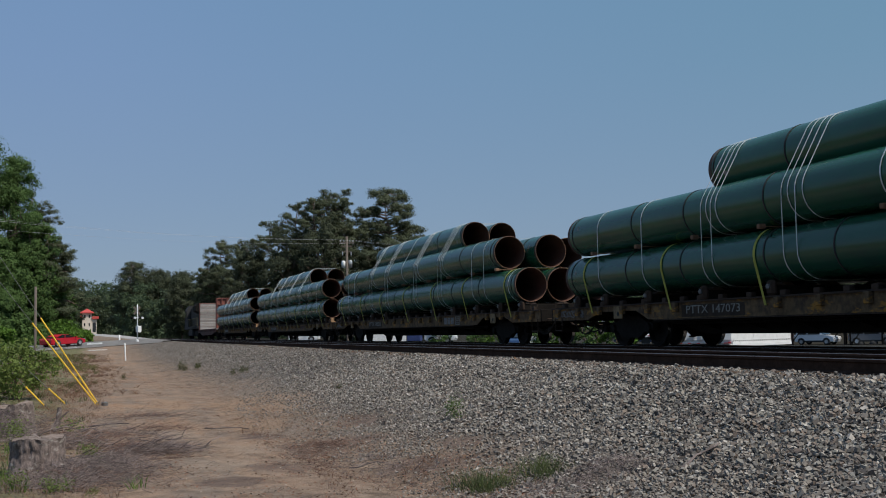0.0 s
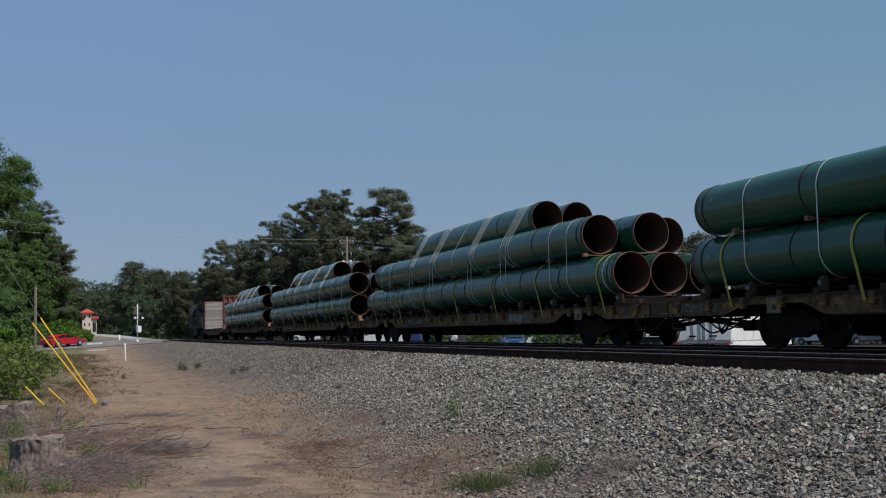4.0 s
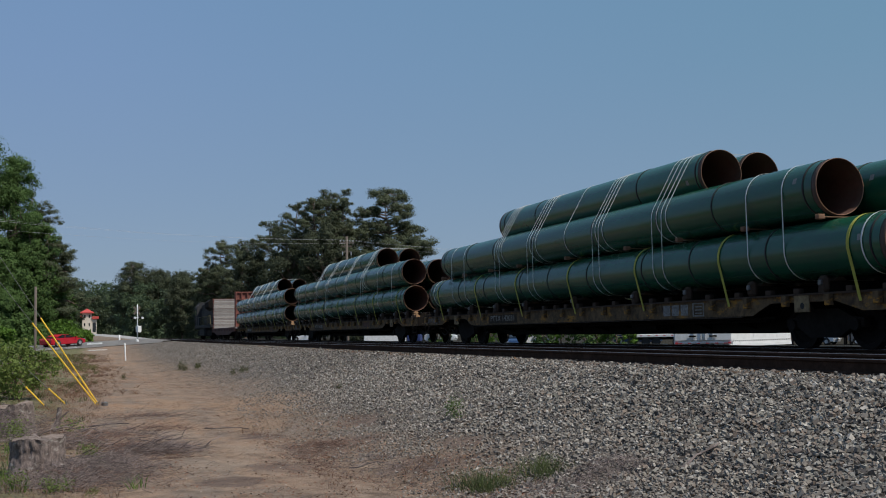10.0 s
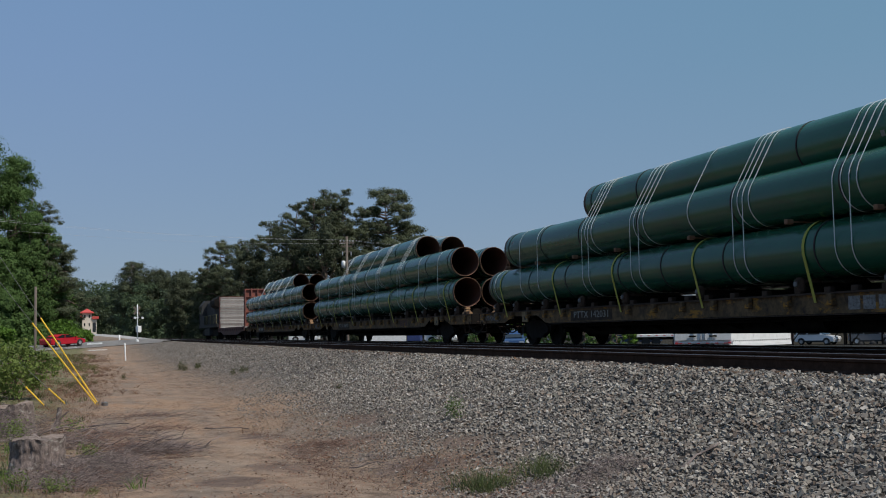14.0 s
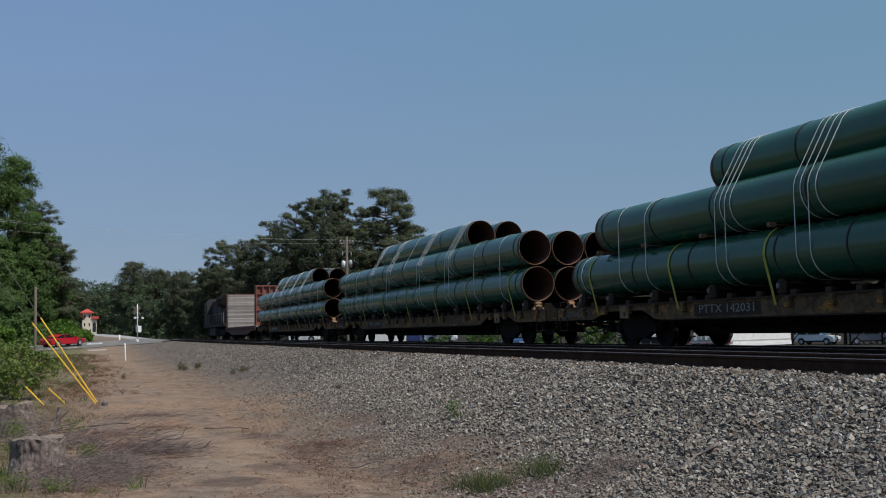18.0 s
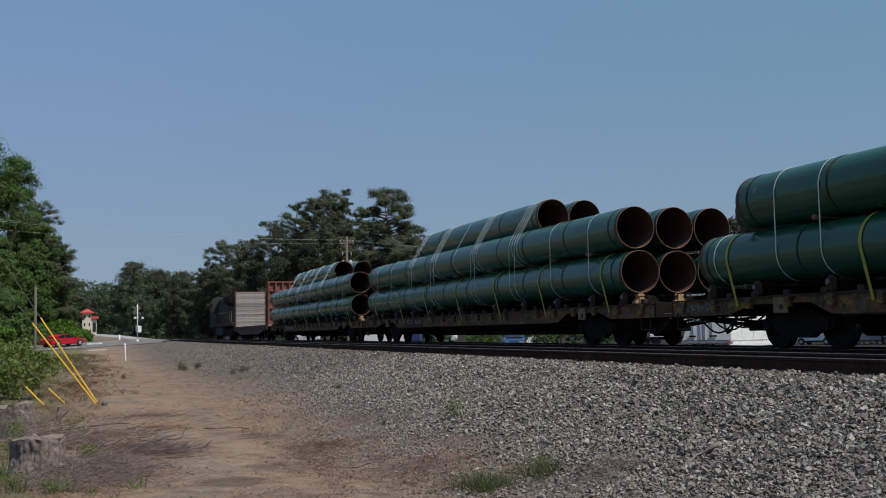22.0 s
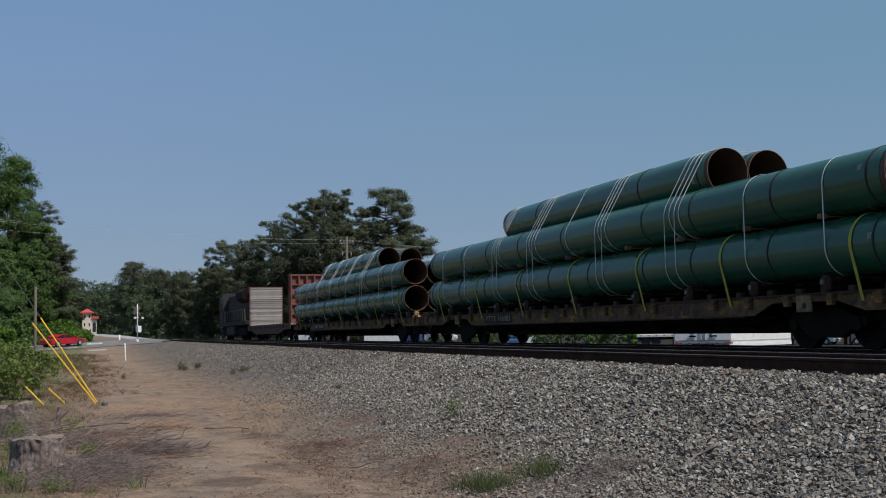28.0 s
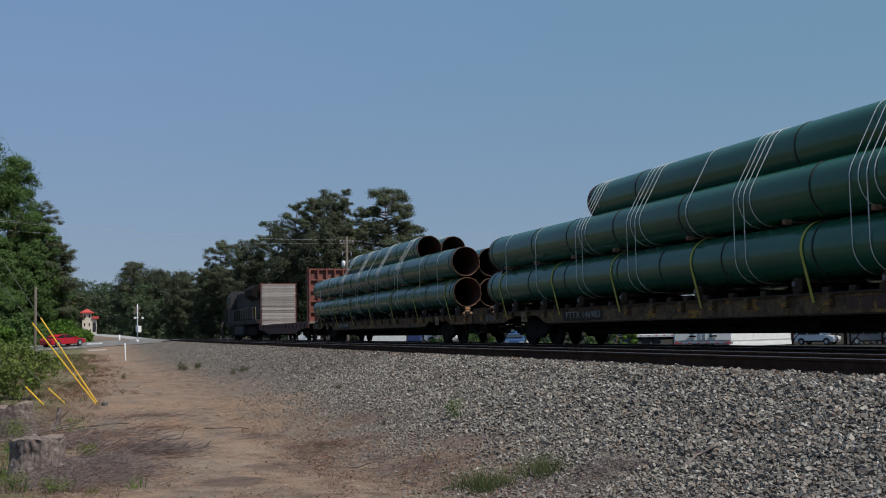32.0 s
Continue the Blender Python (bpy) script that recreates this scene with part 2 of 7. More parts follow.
def single(name, bm, material, m, label, category, group="", kind="", smooth=False):
    """A thing of one mesh."""
    me = bm if isinstance(bm, bpy.types.Mesh) else mesh_of(name, bm, material, smooth)
    ob = new(name, me)
    ob.matrix_basis = m
    return tagged(ob, label, category, group, kind)


def box(bm, x0, x1, y0, y1, z0, z1, bevel=0.0, m=None):
    vs = [bm.verts.new((x, y, z)) for x in (x0, x1) for y in (y0, y1) for z in (z0, z1)]
    fs = [bm.faces.new([vs[i] for i in q]) for q in ((0, 1, 3, 2), (4, 6, 7, 5), (0, 4, 5, 1), (2, 3, 7, 6), (0, 2, 6, 4), (1, 5, 7, 3))]
    if bevel:
        es = list({e for f in fs for e in f.edges})
        out = bmesh.ops.bevel(bm, geom=es, offset=bevel, segments=1, affect="EDGES")
        vs = list({v for f in out["faces"] for v in f.verts} | {v for v in vs if v.is_valid})
    if m is not None:
        bmesh.ops.transform(bm, matrix=m, verts=[v for v in vs if v.is_valid])
    return vs


def boxed(*args, **kw):
    bm = bmesh.new()
    box(bm, *args, **kw)
    return bm


def rod(bm, p0, p1, r0, r1=None, seg=10, caps=True):
    """A round bar from p0 to p1."""
    r1 = r0 if r1 is None else r1
    p0, p1 = Vector(p0), Vector(p1)
    q = (p1 - p0).to_track_quat("Z", "Y")
    ends = []
    for p, r in ((p0, r0), (p1, r1)):
        ends.append([bm.verts.new(p + q @ Vector((r * math.cos(2 * math.pi * i / seg), r * math.sin(2 * math.pi * i / seg), 0))) for i in range(seg)])
    for i in range(seg):
        bm.faces.new((ends[0][i], ends[0][(i + 1) % seg], ends[1][(i + 1) % seg], ends[1][i]))
    if caps:
        bm.faces.new(ends[0][::-1])
        bm.faces.new(ends[1])


def rods(bm, points, r, seg=6):
    for p, q in zip(points, points[1:]):
        rod(bm, p, q, r, seg=seg)


def lathe(bm, profile, axis="y", seg=40, closed=False):
    """Turn a profile of (radius, along) about an axis."""
    rows = []
    for r, h in profile:
        ring = []
        for i in range(seg):
            c, s = r * math.cos(2 * math.pi * i / seg), r * math.sin(2 * math.pi * i / seg)
            ring.append(bm.verts.new({"y": (c, h, s), "x": (h, c, s), "z": (c, s, h)}[axis]))
        rows.append(ring)
    pairs = list(zip(rows, rows[1:])) + ([(rows[-1], rows[0])] if closed else [])
    for p, q in pairs:
        for i in range(seg):
            bm.faces.new((p[i], p[(i + 1) % seg], q[(i + 1) % seg], q[i]))
    return rows


def prism(bm, outline, axis, lo, hi):
    """A slab with the outline (list of 2D points) between lo and hi along an axis."""
    def at(p, h):
        return {"x": (h, p[0], p[1]), "y": (p[0], h, p[1]), "z": (p[0], p[1], h)}[axis]
    a = [bm.verts.new(at(p, lo)) for p in outline]
    b = [bm.verts.new(at(p, hi)) for p in outline]
    n = len(outline)
    bm.faces.new(a[::-1])
    bm.faces.new(b)
    for i in range(n):
        bm.faces.new((a[i], a[(i + 1) % n], b[(i + 1) % n], b[i]))


def hull(points):
    """Convex outline of 2D points, counter-clockwise."""
    pts = sorted(set((round(x, 5), round(y, 5)) for x, y in points))

    def half(seq):
        out = []
        for p in seq:
            while len(out) > 1 and (out[-1][0] - out[-2][0]) * (p[1] - out[-2][1]) - (out[-1][1] - out[-2][1]) * (p[0] - out[-2][0]) <= 0:
                out.pop()
            out.append(p)
        return out[:-1]
    return half(pts) + half(pts[::-1])


def ribbon(bm, outline, y, width, thick, closed=True):
    """A flat band that follows the outline in x and z, width along y."""
    n = len(outline)
    c = Vector((sum(p[0] for p in outline) / n, sum(p[1] for p in outline) / n))
    rows = []
    for p in outline:
        v = Vector(p)
        o = v + (v - c).normalized() * thick
        rows.append([bm.verts.new((q[0], h, q[1])) for q, h in ((v, y - width / 2), (o, y - width / 2), (o, y + width / 2), (v, y + width / 2))])
    for i in range(n if closed else n - 1):
        p, q = rows[i], rows[(i + 1) % n]
        for j in range(4):
            bm.faces.new((p[j], p[(j + 1) % 4], q[(j + 1) % 4], q[j]))


def circle(cx, cz, r, n=40):
    return [(cx + r * math.cos(2 * math.pi * i / n), cz + r * math.sin(2 * math.pi * i / n)) for i in range(n)]


def letters(name, body, size, material, parent, m, label=""):
    cu = bpy.data.curves.new(name, "FONT")
    cu.body, cu.size, cu.extrude, cu.resolution_u = body, size, 0.002, 2
    tmp = bpy.data.objects.new("tmp_text", cu)
    scene.collection.objects.link(tmp)
    me = bpy.data.meshes.new_from_object(tmp.evaluated_get(bpy.context.evaluated_depsgraph_get()))
    bpy.data.objects.remove(tmp)
    bpy.data.curves.remove(cu)
    me.materials.clear()
    me.materials.append(material)
    ob = new(name, me)
    ob.parent = parent
    ob.matrix_basis = m
    return tagged(ob, label)


# ---------- ground ----------
def lerp_table(x, table):
    return float(np.interp(x, [p[0] for p in table], [p[1] for p in table]))


PROFILE = ((-2000, -0.7), (-60, -0.8), (-8, -1.0), (-3, -1.12), (0, -1.2), (3.0, -1.22), (4.2, -1.1), (6.4, -0.64), (7.9, -0.265), (8.35, -0.226), (8.75, -0.212), (15.6, -0.2), (16.4, -0.4), (18.5, -1.1), (24, -1.45), (55, -1.5), (2000, -1.7))
FARSIDE = ((-2000, -0.6), (-12, -0.95), (0, -0.75), (4, -0.6), (7.5, -0.22), (15.6, -0.19), (18, -0.3), (30, -0.9), (2000, -1.5))
ROAD = ((-40, 97.5, -1.0), (-12, 109.5, -0.82), (-4, 117.5, -0.52), (3, 124.5, -0.2), (8, 129, -0.02), (16, 135, -0.02), (24, 141, -0.3), (60, 160, -1.0))


def road_at(x, y):
    """Distance from the road's middle, its height there, and the side (+1 beyond it)."""
    best = (1e9, 0.0, 1)
    for (ax, ay, az), (bx, by, bz) in zip(ROAD, ROAD[1:]):
        dx, dy = bx - ax, by - ay
        n = dx * dx + dy * dy
        t = min(1, max(0, ((x - ax) * dx + (y - ay) * dy) / n))
        px_, py_ = ax + dx * t, ay + dy * t
        d = math.hypot(x - px_, y - py_)
        if d < best[0]:
            best = (d, az + (bz - az) * t, 1 if dx * (y - py_) - dy * (x - px_) > 0 else -1)
    return best


def ground_z(x, y):
    k = min(1, max(0, (y - 72) / 40))
    k = k * k * (3 - 2 * k)
    z = lerp_table(x, PROFILE) * (1 - k) + lerp_table(x, FARSIDE) * k
    if y < 120 and x < 8.3:
        f = 1.0 if y < 60 else max(0, (120 - y) / 60)
        z += f * (0.05 * noise.noise((x * 0.5, y * 0.35, 0)) + 0.03 * noise.noise((x * 1.7, y * 1.3, 3)))
    d = math.hypot(x - 78, y - 97)
    if d < 24:
        w = min(1, (24 - d) / 9)
        z += (-2.15 - z) * w * w * (3 - 2 * w)
    if 85 < y < 175 and -45 < x < 8.6:
        d, h, side = road_at(x, y)
        w = min(1, max(0, (9 - d) / 5))
        z += (h + 0.05 * side * min(d, 3.4) - 0.06 - z) * w * w * (3 - 2 * w)
    return z


def spaced(*runs):
    out = []
    for lo, hi, n in runs:
        out += list(np.linspace(lo, hi, n, endpoint=False))
    return out + [runs[-1][1]]


# patches of dead needles and dirt that cover the stones: middle and half-widths
DUFF = ((3.0, 15.0, 0.75, 1.1), (3.75, 12.1, 0.7, 0.9), (2.6, 17.2, 0.6, 0.8), (4.3, 17.6, 0.6, 1.2), (3.3, 19.5, 0.6, 1.6), (4.6, 13.2, 0.35, 0.7), (3.9, 15.2, 0.45, 0.7), (3.6, 22.5, 0.5, 1.6))


def build_ground():
    xs = spaced((-2500, -200, 6), (-200, -30, 8), (-30, -6, 14), (-6, 9, 90), (9, 20, 24), (20, 60, 12), (60, 120, 20), (120, 300, 5), (300, 2500, 6))
    ys = spaced((-1500, -30, 6), (-30, 4, 10), (4, 26, 120), (26, 60, 80), (60, 140, 60), (140, 400, 14), (400, 2800, 8))
    v = [(x, y, ground_z(x, y)) for y in ys for x in xs]
    n = len(xs)
    f = [(j * n + i, j * n + i + 1, (j + 1) * n + i + 1, (j + 1) * n + i) for j in range(len(ys) - 1) for i in range(n - 1)]
    me = fast_mesh("ground", v, f)
    me.polygons.foreach_set("use_smooth", [True] * len(me.polygons))
    m, nt, links, b = nodes_of("dirt_and_ballast")
    geo = nt.new("ShaderNodeNewGeometry")
    pos = geo.outputs["Position"]
    sep = nt.new("ShaderNodeSeparateXYZ")
    links.new(pos, sep.inputs[0])
    wob = noisy(nt, links, 0.55, 5, coords=pos)
    wob2 = noisy(nt, links, 0.25, 4, coords=pos, stretch=(1.6, 0.5, 1))

    def plus(a, b_, op="ADD"):
        k = nt.new("ShaderNodeMath")
        k.operation = op
        for i, val in enumerate((a, b_)):
            if isinstance(val, (int, float)):
                k.inputs[i].default_value = val
            else:
                links.new(val, k.inputs[i])
        return k.outputs[0]
    # sandy track bed with orange clay, littered brown earth, grey stone towards the rails
    fine = noisy(nt, links, 28, 5, 0.7, coords=pos)
    mid = noisy(nt, links, 4.5, 5, 0.65, coords=pos)
    sand = ramp(nt, links, fine, [(0.25, (0.17, 0.12, 0.08)), (0.55, (0.3, 0.208, 0.145)), (0.8, (0.42, 0.315, 0.225))])
    clay = ramp(nt, links, fine, [(0.25, (0.2, 0.105, 0.05)), (0.75, (0.4, 0.22, 0.12))])
    sand = mixed(nt, links, ramp(nt, links, wob2, [(0.48, (0, 0, 0)), (0.66, (0.75, 0.75, 0.75))]), sand, clay)
    litter = ramp(nt, links, mid, [(0.3, (0.09, 0.062, 0.046)), (0.5, (0.205, 0.145, 0.106)), (0.75, (0.33, 0.245, 0.18))])
    weed = ramp(nt, links, mid, [(0.3, (0.06, 0.07, 0.03)), (0.55, (0.15, 0.14, 0.07)), (0.8, (0.24, 0.19, 0.11))])
    vor = nt.new("ShaderNodeTexVoronoi")
    vor.inputs["Scale"].default_value = 17
    links.new(pos, vor.inputs["Vector"])
    # crevice shade is painted in: dark stone tone, darker still at the cell edges
    stone = ramp(nt, links, vor.outputs["Color"], [(0.0, (0.03, 0.026, 0.023)), (0.45, (0.11, 0.095, 0.085)), (0.8, (0.2, 0.178, 0.16)), (1.0, (0.36, 0.33, 0.3))])
    stone = mixed(nt, links, 0.4, stone, ramp(nt, links, vor.outputs["Distance"], [(0.0, (1, 1, 1)), (0.6, (0.25, 0.25, 0.25))]), "MULTIPLY")
    x = plus(sep.outputs[0], plus(plus(wob, -0.5), 3.2, "MULTIPLY"))
    edge_dirt = ramp(nt, links, plus(plus(x, -1.5), 0.5, "MULTIPLY"), [(0, (0, 0, 0)), (1, (1, 1, 1))])
    edge_stone = ramp(nt, links, plus(plus(x, -3.9), 0.8, "MULTIPLY"), [(0, (0, 0, 0)), (1, (1, 1, 1))])
    edge_weed = ramp(nt, links, plus(plus(x, 0.15), -0.9, "MULTIPLY"), [(0, (0, 0, 0)), (1, (1, 1, 1))])
    broken = ramp(nt, links, noisy(nt, links, 1.1, 6, 0.7, coords=pos), [(0.43, (0, 0, 0)), (0.56, (1, 1, 1))])
    col = mixed(nt, links, broken, sand, litter)
    col = mixed(nt, links, 0.85, sand, col)
    patch = ramp(nt, links, noisy(nt, links, 0.8, 6, 0.75, coords=pos, stretch=(1.5, 0.6, 1)), [(0.46, (0, 0, 0)), (0.57, (0.8, 0.8, 0.8))])
    ash = ramp(nt, links, mid, [(0.3, (0.11, 0.085, 0.068)), (0.7, (0.25, 0.2, 0.16))])
    col = mixed(nt, links, patch, col, ash)
    col = mixed(nt, links, edge_dirt, col, litter)
    col = mixed(nt, links, edge_weed, col, weed)
    col = mixed(nt, links, edge_stone, col, stone)
    # spilt clay, ash and dead needles lying in patches
    duff = ramp(nt, links, mid, [(0.3, (0.07, 0.048, 0.04)), (0.7, (0.16, 0.115, 0.092))])
    grit = ramp(nt, links, fine, [(0.25, (0.15, 0.1, 0.065)), (0.5, (0.3, 0.19, 0.115)), (0.8, (0.42, 0.29, 0.19))])
    pale = ramp(nt, links, fine, [(0.25, (0.2, 0.15, 0.11)), (0.75, (0.38, 0.295, 0.225))])
    straw = ramp(nt, links, mid, [(0.3, (0.13, 0.088, 0.06)), (0.55, (0.235, 0.16, 0.115)), (0.8, (0.3, 0.22, 0.15))])
    ragged = noisy(nt, links, 3.4, 8, 0.75, coords=pos)
    for cx, cy, rx, ry, tone in (*((*d, duff) for d in DUFF), (2.15, 13.1, 0.6, 0.5, duff), (1.5, 12.0, 0.5, 0.5, duff), (0.7, 16.4, 0.9, 1.0, duff), (4.1, 28, 1.0, 9.5, ash), (3.4, 19, 0.9, 4.0, ash), (3.7, 24, 1.3, 4.5, grit), (1.8, 26.5, 0.8, 2.5, grit), (2.9, 19.5, 0.7, 1.6, grit), (1.45, 18.2, 0.45, 1.0, pale), (2.2, 15.4, 0.5, 0.9, pale), (1.5, 13.6, 0.6, 0.6, pale), (-0.2, 60, 2.2, 24, straw), (-0.3, 34, 1.0, 9, straw), (-0.4, 20, 0.9, 4, straw)):
        dx, dy = plus(plus(sep.outputs[0], -cx), 1 / rx, "MULTIPLY"), plus(plus(sep.outputs[1], -cy), 1 / ry, "MULTIPLY")
        near = plus(1.0, plus(plus(dx, dx, "MULTIPLY"), plus(dy, dy, "MULTIPLY")), "SUBTRACT")
        near = plus(near, plus(plus(ragged, -0.5), 3.5, "MULTIPLY"))
        col = mixed(nt, links, ramp(nt, links, near, [(0.15, (0, 0, 0)), (0.8, (0.85, 0.85, 0.85) if tone in (duff, ash) else (0.5, 0.5, 0.5))]), col, tone)
    # past the far track, shade under the parked vehicles is painted in near-black
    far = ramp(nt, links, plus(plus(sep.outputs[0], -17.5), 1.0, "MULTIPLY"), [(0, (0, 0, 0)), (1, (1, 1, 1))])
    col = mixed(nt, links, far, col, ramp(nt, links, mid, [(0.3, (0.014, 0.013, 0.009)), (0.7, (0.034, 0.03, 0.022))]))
    links.new(col, b.inputs["Base Color"])
    b.inputs["Roughness"].default_value = 0.95
    b.inputs["Specular IOR Level"].default_value = 0.2
    bp = nt.new("ShaderNodeBump")
    bp.inputs["Strength"].default_value, bp.inputs["Distance"].default_value = 0.7, 0.05
    links.new(mixed(nt, links, edge_stone, fine, vor.outputs["Distance"]), bp.inputs["Height"])
    links.new(bp.outputs[0], b.inputs["Normal"])
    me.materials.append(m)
    tagged(new("ground", me), "sandy orange-brown dirt with dry litter, rising to grey ballast, shade painted in beyond the tracks", "ground", kind="structure")


def bare(x, y):
    """How much of the stones the litter leaves open, 0 to 1."""
    out = np.ones_like(x)
    for cx, cy, rx, ry in DUFF:
        out *= 1 - 0.9 * np.clip(1.2 - ((x - cx) / rx) ** 2 - ((y - cy) / ry) ** 2, 0, 1)
    return out


def rocks(count, lo, hi, seed, grow, xs, thin, near=True):
    """Arrays of many small broken stones with flat sides; lo and hi bound their width."""
    rng = np.random.default_rng(seed)
    # an uneven block, or a plain six-pointed stone where it lies farther off
    if near:
        body = np.array([(a, b, c) for a in (-0.72, 0.72) for b in (-0.72, 0.72) for c in (-0.72, 0.72)])
        quad = ((0, 1, 3, 2), (4, 6, 7, 5), (0, 4, 5, 1), (2, 3, 7, 6), (0, 2, 6, 4), (1, 5, 7, 3))
        tri = [t for a, b, c, d in quad for t in ((a, b, c), (a, c, d))]
    else:
        body = np.array([(1, 0, 0), (0, 1, 0), (-1, 0, 0), (0, -1, 0), (0, 0, 0.9), (0, 0, -0.9)], float)
        tri = [(k, (k + 1) % 4, 4) for k in range(4)] + [((k + 1) % 4, k, 5) for k in range(4)]
    tri, nv = np.array(tri), len(body)
    y = grow(rng.random(count * 3))
    x = rng.uniform(*xs, count * 3)
    wob = np.array([noise.noise((a * 0.5, b * 0.3, 7)) for a, b in zip(x, y)])
    keep = (rng.random(count * 3) < thin(x, y, wob)) & (y > x * 1.02 - 0.8)
    x, y, wob = x[keep][:count], y[keep][:count], wob[keep][:count]
    n = len(x)
    z = np.array([ground_z(a, b) for a, b in zip(x, y)])
    size = rng.uniform(lo, hi, n) * np.clip(0.9 + y / 150, 1, 1.3) * np.where(rng.random(n) < 0.06, 1.35, 1)
    size *= np.clip((x + wob * 1.1 - 1.4) / 1.7, 0.4, 1) * np.clip(0.74 + (x - 3.5) / 6, 0.72, 1.2)
    shape = body[None] * rng.uniform(0.7, 1.2, (n, nv, 1)) + rng.normal(0, 0.14, (n, nv, 3))
    shape = shape * np.stack([rng.uniform(0.95, 1.35, n), rng.uniform(0.7, 1.0, n), rng.uniform(0.45, 0.85, n)], -1)[:, None]
    yaw, tilt, roll = rng.uniform(0, 6.283, n), rng.normal(0, 0.5, n), rng.normal(0, 0.5, n)

    def turn(v, a, i, j):
        c, s_ = np.cos(a)[:, None], np.sin(a)[:, None]
        w = v.copy()
        w[..., i], w[..., j] = v[..., i] * c - v[..., j] * s_, v[..., i] * s_ + v[..., j] * c
        return w
    v = turn(turn(turn(shape, roll, 1, 2), tilt, 0, 2), yaw, 0, 1) * (size * 0.5)[:, None, None]
    lift = size * rng.uniform(-0.35, 0.75, n) - np.clip((x - 7.6) / 0.7, 0, 1) * 0.014
    v += np.stack([x, y, z + lift], -1)[:, None]
    f = (tri[None] + nv * np.arange(n)[:, None, None]).reshape(-1, 3)
    return v.reshape(-1, 3), f


def build_ballast():
    m, nt, links, b = nodes_of("ballast_stone")
    rnd = nt.new("ShaderNodeNewGeometry").outputs["Random Per Island"]
    col = ramp(nt, links, rnd, [(0.0, (0.08, 0.073, 0.067)), (0.18, (0.125, 0.116, 0.106)), (0.32, (0.215, 0.162, 0.128)), (0.46, (0.185, 0.179, 0.157)), (0.62, (0.31, 0.28, 0.24)), (0.74, (0.1, 0.083, 0.075)), (0.88, (0.33, 0.305, 0.268)), (1.0, (0.45, 0.417, 0.375))])
    fine = noisy(nt, links, 60, 3)
    col = mixed(nt, links, 0.45, col, ramp(nt, links, fine, [(0.3, (0.4, 0.4, 0.4)), (0.7, (1, 1, 1))]), "MULTIPLY")
    # dust on older stones at the bank's foot; up the line tones even out
    pos = nt.new("ShaderNodeNewGeometry").outputs["Position"]
    sep = nt.new("ShaderNodeSeparateXYZ")
    links.new(pos, sep.inputs[0])
    patchy = noisy(nt, links, 0.7, 4, coords=pos)
    dust_fade = 0.0
    for axis, lo, hi, most in ((0, 6.0, 3.4, 0.6), (1, 17.0, 45.0, 0.3)):
        k = nt.new("ShaderNodeMapRange")
        for i, val in ((1, lo), (2, hi), (3, 0.0), (4, most)):
            k.inputs[i].default_value = val
        links.new(sep.outputs[axis], k.inputs[0])
        w = nt.new("ShaderNodeMath")
        w.operation = "MULTIPLY_ADD"
        links.new(k.outputs[0], w.inputs[0])
        links.new(patchy, w.inputs[1])
        if isinstance(dust_fade, float):
            w.inputs[2].default_value = dust_fade
        else:
            links.new(dust_fade, w.inputs[2])
        dust_fade = w.outputs[0]
    full = nt.new("ShaderNodeMath")
    full.operation, full.use_clamp = "MULTIPLY", True
    full.inputs[1].default_value = 1.5
    links.new(dust_fade, full.inputs[0])
    col = mixed(nt, links, full.outputs[0], col, (0.225, 0.19, 0.162))
    links.new(col, b.inputs["Base Color"])
    b.inputs["Roughness"].default_value = 0.85
    b.inputs["Specular IOR Level"].default_value = 0.3
    def slope(x, y, wob):
        # the foot of the bank lies farther in along the middle stretch
        foot_in = 0.9 * np.exp(-((y - 28) / 11) ** 2)
        return np.clip((x + wob * 1.5 - 2.5 - foot_in) / 1.9, 0.03, 1) ** 1.4 * bare(x, y)

    def foot(x, y, wob):
        return np.clip(1.1 - np.abs(x + wob * 1.6 - 3.2) / 1.9, 0.2, 1) ** 1.4
    near, far = rocks(84000, 0.026, 0.05, 5, lambda u: 6 + u ** 1.45 * 22, (0.2, 8.6), slope), rocks(84000, 0.026, 0.056, 15, lambda u: 15 + u ** 1.55 * 100, (0.2, 8.6), slope, False)
    v = np.concatenate([near[0], far[0]])
    f = np.concatenate([near[1], far[1] + len(near[0])])
    me = fast_mesh("ballast", v, f)
    me.materials.append(m)
    tagged(new("ballast", me), "loose grey broken-stone ballast banked up beside the track", "ballast", kind="stuff")
    v, f = rocks(32000, 0.012, 0.032, 6, lambda u: 6 + u * u * 90, (-0.6, 5.2), foot, False)
    edge = rocks(9000, 0.024, 0.045, 9, lambda u: 6 + u ** 1.6 * 60, (8.12, 8.55), lambda x, y, w: 1.0, False)
    rusty = fast_mesh("rusty_stones", *edge)
    rusty.materials.append(RUST_STONE)
    tagged(new("rusty_stones", rusty), "rust-stained brown stones along the ends of the ties", "ballast", kind="stuff")
    me = fast_mesh("gravel", v, f)
    me.materials.append(GRAVEL)
    tagged(new("gravel", me), "fine brown and grey gravel at the foot of the ballast", "gravel", kind="stuff")


